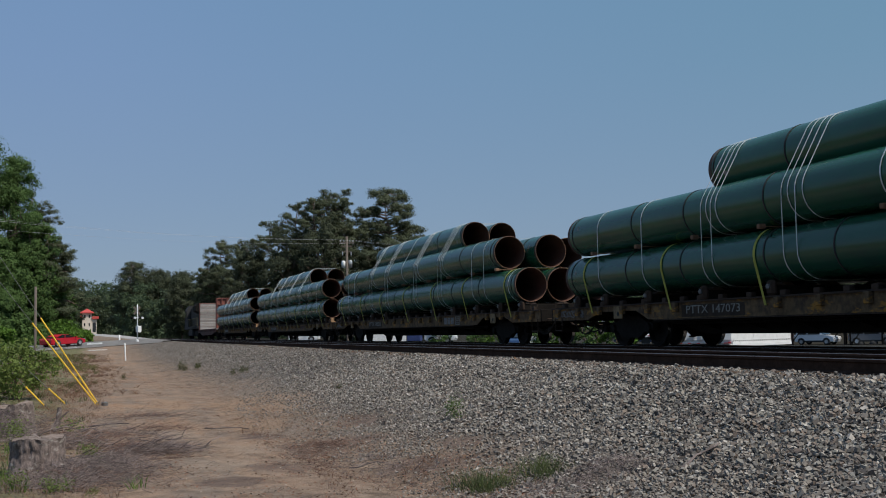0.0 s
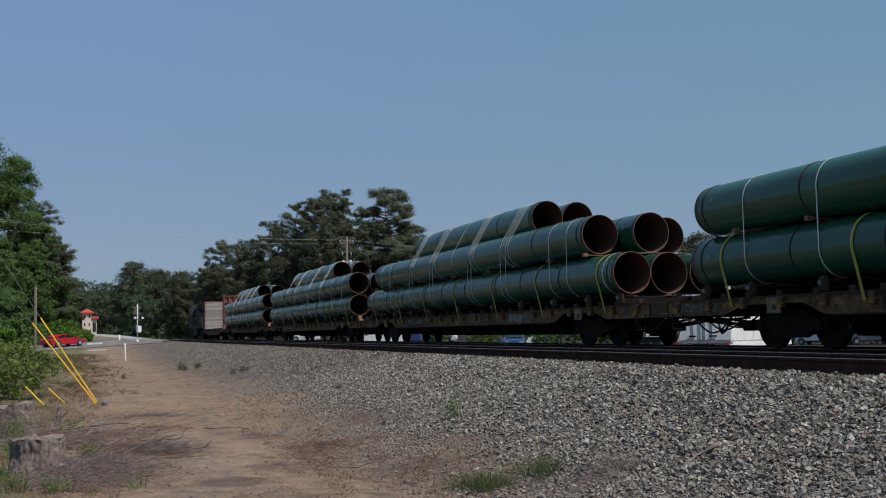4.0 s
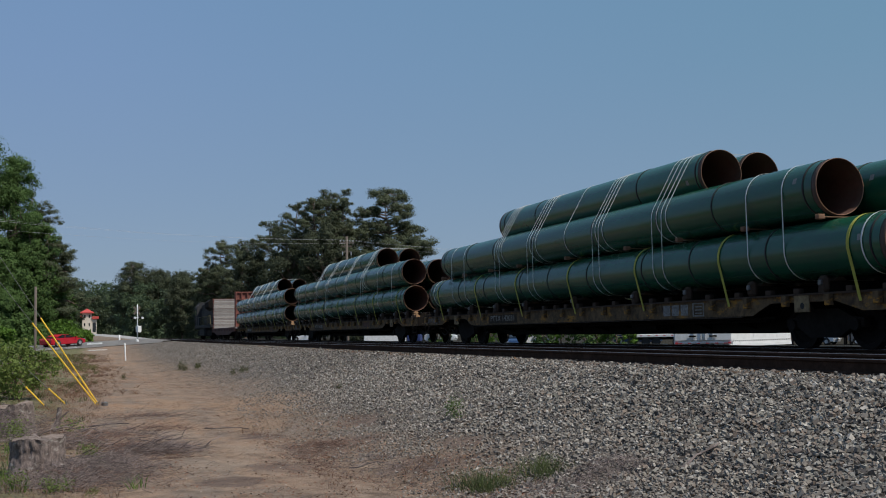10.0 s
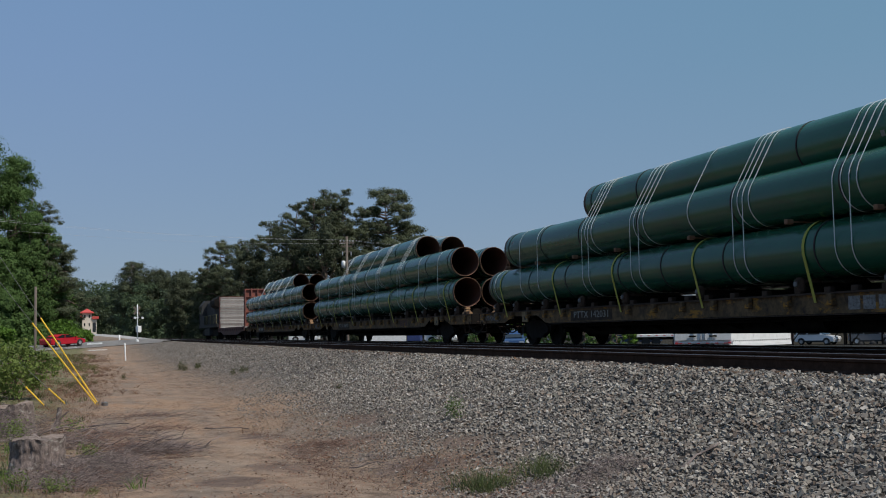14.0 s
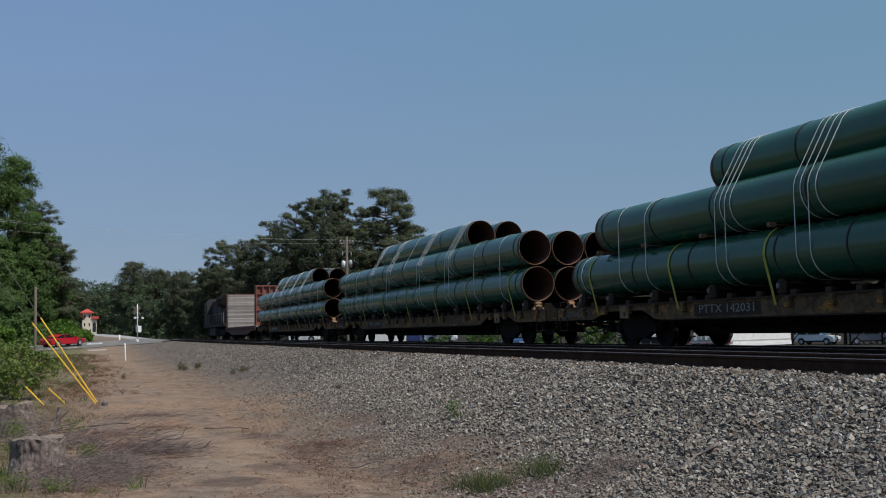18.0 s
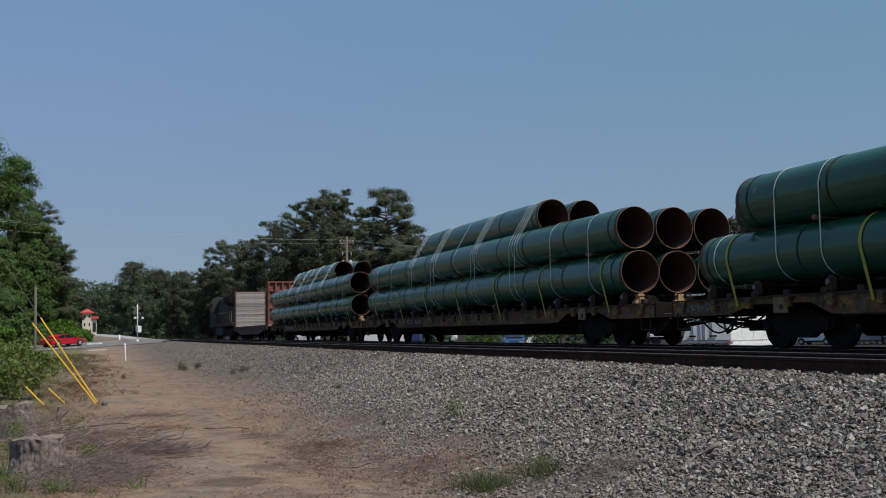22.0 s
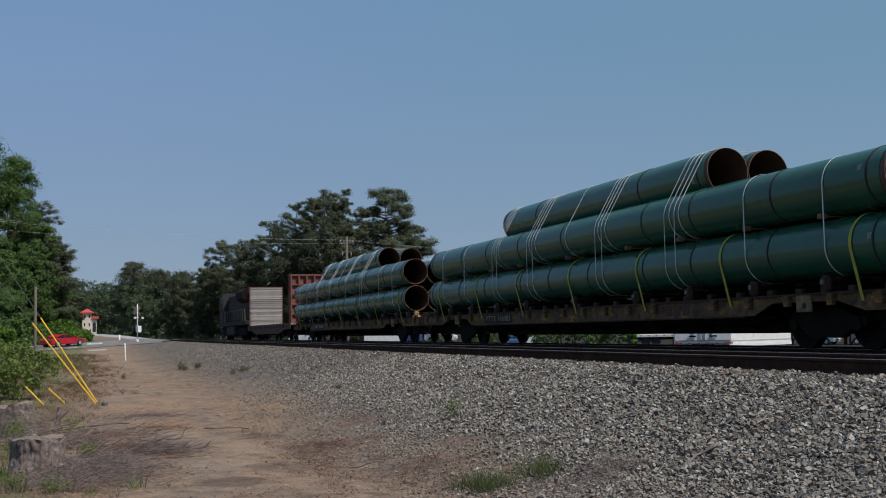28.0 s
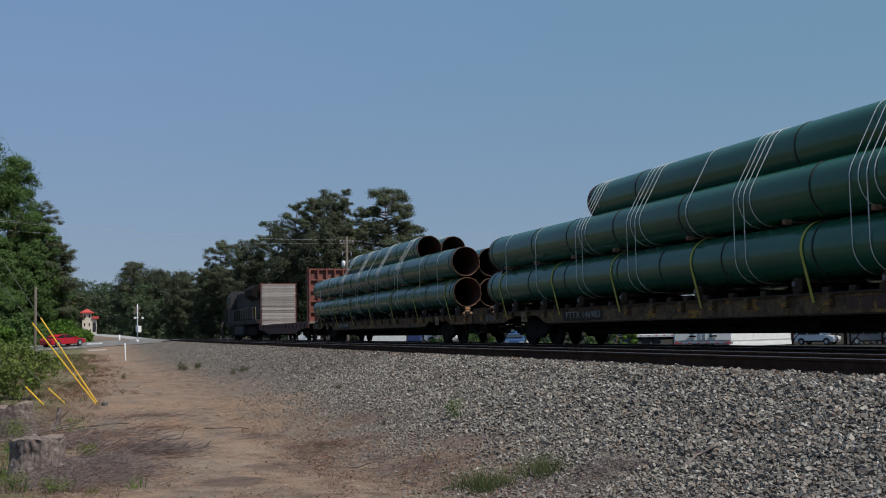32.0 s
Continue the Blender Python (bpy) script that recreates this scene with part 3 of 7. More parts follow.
# ---------- track ----------
def build_track(x, name, label):
    t = thing(name, pose(x, 0, -0.018 if x < 12 else -0.055), label, "railway track", kind="structure")
    head, web = 0.036, 0.009
    half = [(0.076, -0.185), (0.076, -0.174), (0.012, -0.155), (web, -0.05), (head, -0.037), (head, -0.008), (0.028, -0.003)]
    outline = [(a, b) for a, b in half] + [(-a, b) for a, b in half[::-1]]
    stations = [-40.0 + 6 * k for k in range(31)] + [180.0, 260.0, 420.0]

    def sweep(shape):
        bm = bmesh.new()
        rows = [[bm.verts.new((p + bend(y)[0], y, q)) for p, q in shape] for y in stations]
        for r0, r1 in zip(rows, rows[1:]):
            for i in range(len(shape)):
                j = (i + 1) % len(shape)
                bm.faces.new((r0[i], r0[j], r1[j], r1[i]))
        bm.faces.new(rows[0])
        bm.faces.new(rows[-1][::-1])
        return bm
    for s in (-1, 1):
        rail = part("rail", sweep([(s * 0.7535 + a, b) for a, b in outline]), RAIL_SIDE, t, "rust-brown steel rail")
        part("running_surface", sweep([(s * 0.7535 + a, b) for a, b in ((-0.026, -0.004), (0.026, -0.004), (0.024, 0.001), (-0.024, 0.001))]), RAIL_TOP, rail, "polished top of the rail")
    return t


def build_ties(track):
    me = mesh_of("tie", boxed(-1.24, 1.24, -0.115, 0.115, -0.36, -0.186, bevel=0.012), TIE)
    rng = random.Random(4)
    for i in range(150):
        ob = new("tie", me)
        ob.parent = track
        ob.matrix_basis = pose(bend(3 + i * 0.5)[0] + rng.uniform(-0.04, 0.04), 3 + i * 0.5, rng.uniform(-0.008, 0.004), 0, 0, rng.uniform(-1, 1))
    plate = mesh_of("tie_plate", boxed(-0.17, 0.17, -0.09, 0.09, -0.19, -0.176), RAIL_SIDE)
    for i in range(0, 80):
        for s in (-1, 1):
            ob = new("tie_plate", plate)
            ob.parent = track
            ob.matrix_basis = pose(bend(3 + i * 0.5)[0] + s * 0.7535, 3 + i * 0.5, 0)


# ---------- pipes ----------
PIPE_MESHES = {}


def pipe_meshes(length):
    if length in PIPE_MESHES:
        return PIPE_MESHES[length]
    h = length / 2
    bm = bmesh.new()
    lathe(bm, [(R, -h + 0.13), (R, h - 0.13)], seg=56)
    shell = mesh_of("shell", bm, PIPE_GREEN, True)
    bm = bmesh.new()
    w = R - 0.016
    lathe(bm, [(w, -h + 0.004), (w, h - 0.004)], seg=56)
    lining = mesh_of("lining", bm, PIPE_INSIDE, True)
    bm = bmesh.new()
    lathe(bm, [(R - 0.004, 0.0), (R - 0.004, 0.13), (R - 0.015, 0.13), (R - 0.015, 0.0)], seg=56, closed=True)
    band = mesh_of("end_band", bm, PIPE_RUST, True)
    bm = bmesh.new()
    lathe(bm, [(R - 0.003, 0.004), (R - 0.006, -0.005), (R - 0.013, -0.005), (R - 0.017, 0.004)], seg=56, closed=True)
    bevel = mesh_of("bevelled_edge", bm, PIPE_EDGE)
    bm = bmesh.new()
    lathe(bm, [(R - 0.002, -0.024), (R + 0.01, -0.02), (R + 0.01, 0.02), (R - 0.002, 0.024)], seg=56, closed=True)
    ring = mesh_of("rubber_ring", bm, RUBBER, True)
    PIPE_MESHES[length] = (shell, lining, band, bevel, ring)
    return PIPE_MESHES[length]


TAG = None


def build_pipe(length, rings, m, label):
    """A coated line pipe with bare steel ends and rubber rings; it lies along y."""
    t = thing("steel_pipe", m, label, "pipe", "pipes on the train")
    shell, lining, band, bevel, ring = pipe_meshes(length)
    part("shell", shell, None, t)
    part("lining", lining, None, t, "rust-brown bare inside of the pipe")
    h = length / 2
    for s in (-1, 1):
        o = part("end_band", band, None, t, "bare rusty end of the pipe")
        o.matrix_basis = pose(0, s * h, 0, 0, 0, 0 if s < 0 else 180)
        e = part("bevelled_edge", bevel, None, t, "bright machined rim")
        e.matrix_basis = pose(0, s * h, 0, 0, 0, 0 if s < 0 else 180)
        g = part("paper_tag", TAG, None, t, "small white paper tag")
        g.matrix_basis = pose(0, s * (h - 0.62), 0, 0, -18 if 'top' in label else 18 if 'middle' in label else 10, 0)
    for y in rings:
        if abs(y) < h - 0.1:
            o = part("rubber_ring", ring, None, t)
            o.matrix_basis = pose(0, y, 0)
    return t


RINGS_BOTTOM = (-11.95, -9.05, -6.3, -4.2, -1.3, 1.2, 3.25, 6.3, 8.8, 11.8)
RINGS_MIDDLE = ((-11.8, -9.2, -6.3, -4.2, -1.6, 3.2, 6.1, 8.45, 11.7), (-10.25, -7.25, -4.95, -1.65, 2.25, 5.4, 7.9, 10.3), (-11.85, -9.2, -6.3, -4.2, 0.3, 3.4, 6.1, 8.5, 11.7), (-11.9, -9.05, -5.95, -3.75, -0.25, 3.25, 6.1, 8.5, 11.9))
RINGS_TOP = (-5.8, -3.1, 3.2, 5.7)
SINGLE_LASHINGS = ((-10.6, -8.4, 7.95, 10.2), (-9.65, -8.5, 8.1, 9.4), (-10.75, -8.35, 8.15, 10.45), (-10.6, -8.4, 8.1, 10.3))
BUNDLES = ((5.4, 2.6, -1.7, -4.9), (5.2, 2.55, -1.7, -4.8), (5.5, 2.64, -1.8, -5.3), (5.3, 2.15, -1.6, -4.85))
WEBBING = (-11.4, -7.45, -3.9, -0.15, 3.55, 7.1, 11.05)
MOVERS = []


# Where the pipes' ends lie on each car, from its middle: row, column, low end, high end
LOADS = (
    {"bot": [(-12.2, 12.2)] * 3, "mid": [(-12.2, 12.0), (-12.1, 12.1), (-12.1, 12.2)], "top": [(-6.2, 5.9)] * 2},
    {"bot": [(-12.29, 12.1), (-12.22, 12.2), (-12.25, 12.1)], "mid": [(-10.63, 10.7), (-11.36, 12.3), (-10.3, 12.2)], "top": [(-6.03, 6.15), (-5.9, 6.0)]},
    {"bot": [(-12.46, 12.2), (-12.4, 12.2), (-12.42, 12.1)], "mid": [(-12.3, 12.0), (-12.32, 12.0), (-12.3, 12.1)], "top": [(-6.2, 5.85), (-6.15, 5.9)]},
    {"bot": [(-12.38, 12.4), (-12.0, 12.3), (-12.3, 12.3)], "mid": [(-12.26, 12.4), (-12.0, 12.4), (-12.2, 12.3)], "top": [(-6.35, 6.1), (-6.2, 6.1)]},
)


def build_load(ci):
    base = CARS[ci]
    load = LOADS[ci]
    rows = (("bot", Z1, RINGS_BOTTOM), ("mid", Z1 + DZ, RINGS_MIDDLE[ci]), ("top", ZT, RINGS_TOP))
    for key, z, rings in rows:
        ends = load[key]
        for k, (lo, hi) in enumerate(ends):
            off = (k - (len(ends) - 1) / 2) * PITCHX
            length, mid = round(hi - lo, 1), (hi + lo) / 2
            name = {"bot": "in the bottom row on timber bolsters", "mid": "in the middle row", "top": "on top of the stack"}[key]
            p = build_pipe(length, [r - mid for r in rings], pose(X0 + off, base + mid, z), "dark green coated steel pipe " + name)
            MOVERS.append(p)
    ring = [circle((k - 1) * PITCHX, z, R + 0.014) for z in (Z1, Z1 + DZ) for k in range(3)]
    lower = hull([p for c in ring for p in c])
    upper_circles = [circle(s * PITCHX / 2, ZT, R + 0.014) for s in (-1, 1)]
    full = hull([p for c in ring + upper_circles for p in c])
    crown = hull([p for c in ring[3:] + upper_circles for p in c])
    # pairs of cords about the two lower rows
    for y in SINGLE_LASHINGS[ci]:
        bm = bmesh.new()
        ribbon(bm, lower, 0, 0.024, 0.006)
        MOVERS.append(single("lashing", bm, STRAP_W, pose(X0, base + y, 0), "white cord tied round the lower pipes", "cord", "cords round the pipes"))
    bm = bmesh.new()
    ribbon(bm, crown, 0, 0.024, 0.006)
    MOVERS.append(single("lashing", bm, STRAP_W, pose(X0, base - 0.03, 0), "white cord tied round the upper pipes", "cord", "cords round the pipes"))
    for y in BUNDLES[ci]:
        t = thing("cord_bundle", pose(X0, base + y, 0), "bundle of four white cords tied round the stack", "cord", "cords round the pipes")
        for k, path in enumerate((full, crown, full, crown)):
            bm = bmesh.new()
            ribbon(bm, path, -k * 0.2 + 0.02 * math.sin(k * 5 + y), 0.0175, 0.006 + 0.001 * k)
            part("cord", bm, STRAP_W, t)
        MOVERS.append(t)
    if ci == 1:
        low = hull([p for c in ring[:3] for p in c])
        for y in (-11.75, 11.5):
            bm = bmesh.new()
            ribbon(bm, low, 0, 0.03, 0.006)
            MOVERS.append(single("lashing", bm, STRAP_W, pose(X0, base + y, 0), "white cord tied round the bottom row of pipes", "cord", "cords round the pipes"))
    # yellow webbing over the bottom row, down to the car's sides
    webbing = hull([(-1.43, 0.81), (1.43, 0.81)] + [p for c in ring[:3] for p in c])
    cut = max(range(len(webbing)), key=lambda i: (webbing[i][1] < 0.82, webbing[i][0]))
    path = webbing[cut:] + webbing[:cut]
    for y in WEBBING:
        bm = bmesh.new()
        ribbon(bm, path, 0, 0.072, 0.006, closed=False)
        t = single("tie_down_strap", bm, STRAP_Y, pose(X0, base + y, 0), "yellow webbing strap over the bottom row of pipes", "strap", "straps over the pipes")
        bm = bmesh.new()
        lo_, hi_ = Vector((-1.43, 0.81)), Vector(min(path, key=lambda p: p[0]))
        d_ = (hi_ - lo_).normalized()
        n_ = Vector((-d_.y, d_.x)) * 0.009
        if n_.x > 0:
            n_ = -n_
        for k in range(5):
            a_ = lo_ + d_ * (0.5 + 0.055 * k) + n_
            b_ = a_ + d_ * 0.032
            prism(bm, [tuple(a_), tuple(b_), tuple(b_ + n_ * 0.2), tuple(a_ + n_ * 0.2)], "y", -0.032, 0.028)
        part("printed_bars", bm, RUBBER, t, "black printed marks on the webbing")
        MOVERS.append(t)
    # timber between the rows and saddles under the bottom row
    for y in (-10.6, -8.3, -5.8, -3.4, 0.0, 3.4, 5.8, 8.3, 10.6):
        bm = bmesh.new()
        for s in (-1.5, -0.5, 0.5, 1.5):
            c = s * PITCHX
            w = 0.075
            d = -0.1 * (s > 1) + 0.1 * (s < -1)
            box(bm, c + d - w, c + d + w, -0.055, 0.055, Z1 + DZ / 2 - 0.05, Z1 + DZ / 2 + 0.045, bevel=0.012)
        box(bm, -1.5 * PITCHX + 0.1, 1.5 * PITCHX - 0.1, -0.03, 0.03, Z1 + DZ / 2 - 0.012, Z1 + DZ / 2 + 0.006)
        MOVERS.append(single("timber_spacer", bm, DUNNAGE_DARK, pose(X0, base + y, 0), "raw timber spacer between two rows of pipes", "timber", "spacers between the rows"))


def build_end_chocks():
    """Raw timber chocks under the pipes' open ends on two of the cars."""
    for ci, y, cols in ((2, -12.52, (-1, 0, 1)), (3, -12.42, (-1, 0))):
        for k in cols:
            bm = bmesh.new()
            c = 0.0
            prism(bm, [(c - 0.17, 1.004), (c + 0.17, 1.004), (c + 0.16, 1.07), (c + 0.1, 1.095), (c + 0.07, 1.17), (c + 0.1, 1.215), (c + 0.05, 1.252), (c - 0.05, 1.252), (c - 0.1, 1.21), (c - 0.06, 1.16), (c - 0.11, 1.09), (c - 0.16, 1.06)], "y", 0.02, 0.2)
            MOVERS.append(single("timber_chock", bm, DUNNAGE, pose(X0 + k * PITCHX, CARS[ci] + y, 0), "raw orange timber chock under a pipe's end", "chock", "chocks at the pipe ends"))


def build_saddles(ci):
    base = CARS[ci]
    for y in (-12.15, -10.4, -8.2, -5.8, -3.4, 0.0, 3.4, 5.8, 8.2, 10.4, 12.0):
        t = thing("pipe_saddle", pose(X0, base + y, 1.0), "dark steel bolster with timber chocks under the pipes", "bolster", "bolsters under the pipes")
        part("beam", boxed(-1.36, 1.36, -0.1, 0.1, 0.0, 0.2, bevel=0.015), GRIME, t)
        for k in (-1, 0, 1):
            c = k * PITCHX
            bm = bmesh.new()
            prism(bm, [(c - 0.18, 0.2), (c + 0.18, 0.2), (c + 0.11, 0.235), (c + 0.07, 0.262), (c - 0.07, 0.262), (c - 0.11, 0.235)], "y", -0.12, 0.12)
            part("chock", bm, DUNNAGE_BROWN, t, "dark timber chock")
        for s in (-1, 1):
            part("stake_lug", boxed(min(s * 1.3, s * 1.45), max(s * 1.3, s * 1.45), -0.13, 0.13, -0.02, 0.3, bevel=0.06), CAR_RUST, t, "rusty steel lug")
            part("ratchet", boxed(min(s * 1.44, s * 1.5), max(s * 1.44, s * 1.5), -0.05, 0.04, 0.12, 0.22, bevel=0.015), WORN_STEEL, t, "worn steel ratchet")
        MOVERS.append(t)


# ---------- rolling stock ----------
WHEELSETS = []
WHEEL_R, AXLE_Z = 0.457, 0.402


def wheelset_meshes():
    bm = bmesh.new()
    rod(bm, (-1.05, 0, 0), (1.05, 0, 0), 0.08, seg=14)
    axle = mesh_of("axle", bm, GRIME, True)
    bm = bmesh.new()
    lathe(bm, [(0.085, -0.09), (0.15, -0.085), (0.17, -0.03), (0.34, -0.02), (0.36, -0.066), (WHEEL_R, -0.066), (WHEEL_R, 0.05), (WHEEL_R + 0.028, 0.058), (WHEEL_R + 0.026, 0.072), (0.36, 0.075), (0.34, 0.02), (0.17, 0.03), (0.15, 0.08), (0.085, 0.085)], axis="x", seg=36)
    wheel = mesh_of("wheel", bm, WHEEL)
    bm = bmesh.new()
    lathe(bm, [(WHEEL_R - 0.01, -0.06), (WHEEL_R + 0.002, -0.06), (WHEEL_R + 0.002, 0.035), (WHEEL_R - 0.01, 0.035)], axis="x", seg=36, closed=True)
    tread = mesh_of("tread", bm, TREAD)
    return axle, wheel, tread


WHEEL_PARTS = wheelset_meshes()


def build_truck(parent, y, base=1.78, material=None):
    """A two-axle truck under a car, as a part with frames; its wheelsets turn."""
    mat = material or GRIME
    bm = bmesh.new()
    box(bm, -1.05, 1.05, -0.2, 0.2, 0.33, 0.58, bevel=0.03)
    box(bm, -0.3, 0.3, -0.25, 0.25, 0.5, 0.72, bevel=0.03)
    tr = part("truck", bm, mat, parent, "blackened cast-steel truck")
    tr.matrix_basis = pose(0, y, 0)
    h = base / 2
    for s in (-1, 1):
        bm = bmesh.new()
        out = [(-h - 0.2, 0.36), (-h - 0.2, 0.52), (-h + 0.12, 0.55), (-0.42, 0.7), (0.42, 0.7), (h - 0.12, 0.55), (h + 0.2, 0.52), (h + 0.2, 0.36), (h - 0.14, 0.34), (0.4, 0.16), (-0.4, 0.16), (-h + 0.14, 0.34)]
        prism(bm, [(a, b) for a, b in out], "x", s * 1.0 - 0.07, s * 1.0 + 0.07)
        part("side_frame", bm, mat, tr)
        bm = bmesh.new()
        for k in (-0.17, 0.0, 0.17):
            rod(bm, (s * 1.0, k, 0.2), (s * 1.0, k, 0.5), 0.065, seg=10)
        part("spring_nest", bm, mat, tr)
        for k in (-h, h):
            bm = bmesh.new()
            rod(bm, (s * 0.9, k, AXLE_Z), (s * 1.13, k, AXLE_Z), 0.115, seg=12)
            part("bearing_cap", bm, mat, tr)
    for k in (-h, h):
        ax = part("wheelset", WHEEL_PARTS[0], None, parent, "steel axle with two wheels")
        ax.matrix_basis = pose(0, y + k, AXLE_Z)
        for s in (-1, 1):
            w = part("wheel", WHEEL_PARTS[1], None, ax)
            w.matrix_basis = pose(s * 0.76, 0, 0, 0, 0, 180 if s > 0 else 0)
            tread = part("tread", WHEEL_PARTS[2], None, ax, "polished tread")
            tread.matrix_basis = w.matrix_basis
        WHEELSETS.append((ax, y + k))
    return tr


def build_coupler(parent, end, z=0.85, length=0.62):
    s = 1 if end > 0 else -1
    bm = bmesh.new()
    box(bm, -0.09, 0.09, min(end, end + s * length * 0.7), max(end, end + s * length * 0.7), z - 0.1, z + 0.1, bevel=0.02)
    box(bm, -0.17, 0.13, min(end + s * length * 0.62, end + s * length), max(end + s * length * 0.62, end + s * length), z - 0.15, z + 0.15, bevel=0.03)
    part("coupler", bm, GRIME, parent, "rusty knuckle coupler")
    bm = bmesh.new()
    pts = [(0.35, end + s * 0.02, 0.72), (0.36, end + s * 0.35 * length, 0.55), (0.33, end + s * 0.7 * length, 0.3), (0.3, end + s * length, 0.24), (0.28, end + s * 1.1 * length, 0.36)]
    rods(bm, pts, 0.028, 8)
    part("brake_hose", bm, RUBBER, parent)
    bm = bmesh.new()
    rods(bm, [(-1.3, end + s * 0.05, 0.62), (-1.25, end + s * 0.1, 0.72), (-0.2, end + s * 0.12, 0.74), (-0.05, end + s * 0.3, 0.8)], 0.014, 6)
    rods(bm, [(-0.5, end + s * 0.1, 0.6), (-0.5, end + s * length * 0.9, 0.52), (0.5, end + s * length * 0.9, 0.52), (0.5, end + s * 0.1, 0.6)], 0.02, 6)
    part("uncoupling_lever", bm, CAR_RUST, parent)


MARK_AT = (6.4, 6.2, 6.65, 6.6)


def build_flatcar(ci, number):
    half = 13.6
    c = thing("flatcar", pose(X0, CARS[ci], 0), "long faded yellow-brown flatcar loaded with green pipes", "railcar", "pipe cars of the train")
    bm = bmesh.new()
    box(bm, -1.38, 1.38, -half + 0.1, half - 0.1, 0.93, 1.0)
    part("deck", bm, GRIME, c, "dark timber and steel deck")
    for s in (-1, 1):
        # a channel: web, flanges, ends cut upwards over the trucks
        bm = bmesh.new()
        w = s * 1.4
        out = [(-half, 0.64), (-half, 0.985), (half, 0.985), (half, 0.64), (11.4, 0.64), (10.7, 0.83), (8.8, 0.83), (8.2, 0.6), (-8.2, 0.6), (-8.8, 0.83), (-10.7, 0.83), (-11.4, 0.64)]
        prism(bm, out, "x", min(w, w - s * 0.03), max(w, w - s * 0.03))
        sill = part("side_sill", bm, CAR_PAINT, c, "faded yellow side sill with rust")
        bm = bmesh.new()
        box(bm, min(w, w + s * 0.05), max(w, w + s * 0.05), -half, half, 0.955, 0.988)
        part("top_flange", bm, CAR_RUST, sill)
        bm = bmesh.new()
        box(bm, min(w, w + s * 0.045), max(w, w + s * 0.045), -7.9, 7.9, 0.572, 0.595)
        part("bottom_flange", bm, CAR_RUST, sill)
        for k in range(22):
            y = -13.1 + k * 1.248
            if s < 0 and (MARK_AT[ci] - 2.3 < y < MARK_AT[ci] + 0.4 or -6.6 < y < -4.6):
                continue
            part("stake_pocket", STAKE[0], None, sill).matrix_basis = pose(w + s * 0.06, y, 0.86)
        for k in range(30):
            y = -13.1 + k * 0.9 + 0.2 * math.sin(k * 7.3)
            part("tie_down_hook", STAKE[1], None, sill).matrix_basis = pose(w - s * 0.02, y, 1.03)
        for y in (-13.2, 13.2):
            bm = bmesh.new()
            d = s * 1.41
            rods(bm, [(d, y - 0.22, 0.72), (d, y - 0.22, 0.36), (d, y + 0.22, 0.36), (d, y + 0.22, 0.72)], 0.016, 6)
            part("step", bm, CAR_RUST, sill, "bent steel sill step")
        for y in (-9.8, 9.65):
            bm = bmesh.new()
            box(bm, min(w, w + s * 0.04), max(w, w + s * 0.04), y - 0.22, y + 0.22, 0.64, 0.98, bevel=0.012)
            part("bolster_plate", bm, PLATE_PAINT, sill, "paler yellow plate at the bolster")
            # no hole is cut: a black disc paints the shade inside it
            bm = bmesh.new()
            rod(bm, (w + s * 0.03, y - 0.03, 0.76), (w + s * 0.046, y - 0.03, 0.76), 0.06, seg=12)
            part("jacking_hole_disc", bm, RUBBER, c)
        for y in (-13.15, 13.15):
            bm = bmesh.new()
            rods(bm, [(w, y - 0.25, 0.96), (w, y - 0.25, 1.16), (w, y + 0.25, 1.16), (w, y + 0.25, 0.96)], 0.014, 6)
            part("grab_iron", bm, CAR_RUST, sill)
        if s < 0:
            rng = random.Random(ci * 7 + 1)
            bm = bmesh.new()
            for k in range(9):
                y = 13.3 - k * 0.19
                for j in range(3):
                    a, r = rng.uniform(0, 6.28), rng.uniform(0.04, 0.12)
                    rods(bm, [(-1.404, y + 1.2 * r * math.cos(a + q * rng.uniform(0.5, 1.1)), 0.815 + r * math.sin(a + q)) for q in range(5)], rng.uniform(0.006, 0.02), 5)
            part("graffiti_scrawl", bm, SCRAWL, sill, "pale scrawled paint")
    bm = bmesh.new()
    prism(bm, [(-half, 0.62), (-half, 0.93), (half, 0.93), (half, 0.62), (9.0, 0.6), (7.4, 0.24), (-7.4, 0.24), (-9.0, 0.6)], "x", -0.33, 0.33)
    part("centre_sill", bm, GRIME, c, "deep blackened centre sill")
    for k in range(9):
        y = -6.8 + 1.7 * k
        bm = bmesh.new()
        prism(bm, [(-1.37, 0.93), (-1.37, 0.62), (-0.34, 0.32), (0.34, 0.32), (1.37, 0.62), (1.37, 0.93)], "y", y - 0.02, y + 0.02)
        part("cross_bearer", bm, GRIME, c)
    for s in (-1, 1):
        bm = bmesh.new()
        box(bm, -1.4, 1.4, min(s * half, s * (half + 0.06)), max(s * half, s * (half + 0.06)), 0.64, 1.0, bevel=0.008)
        part("end_sill", bm, GRIME, c, "blackened end sill")
        build_coupler(c, s * (half + 0.06), length=0.38)
        build_truck(c, s * 9.8 - 0.15)
    # rods, levers and hoses between the trucks and the ends
    for s in (-1, 1):
        for x, z, r in ((-0.95, 0.58, 0.03), (-0.6, 0.5, 0.035), (-0.2, 0.55, 0.03), (0.3, 0.5, 0.03)):
            bm = bmesh.new()
            rods(bm, [(x, s * 13.5, z + 0.05), (x + 0.08, s * 12.4, z - 0.05), (x + 0.05, s * 11.2, z)], r, 6)
            part("brake_rod", bm, GRIME, c)
        bm = bmesh.new()
        rods(bm, [(-1.15, s * 12.6, 0.62), (-0.2, s * 12.5, 0.42), (0.9, s * 12.6, 0.6)], 0.04, 6)
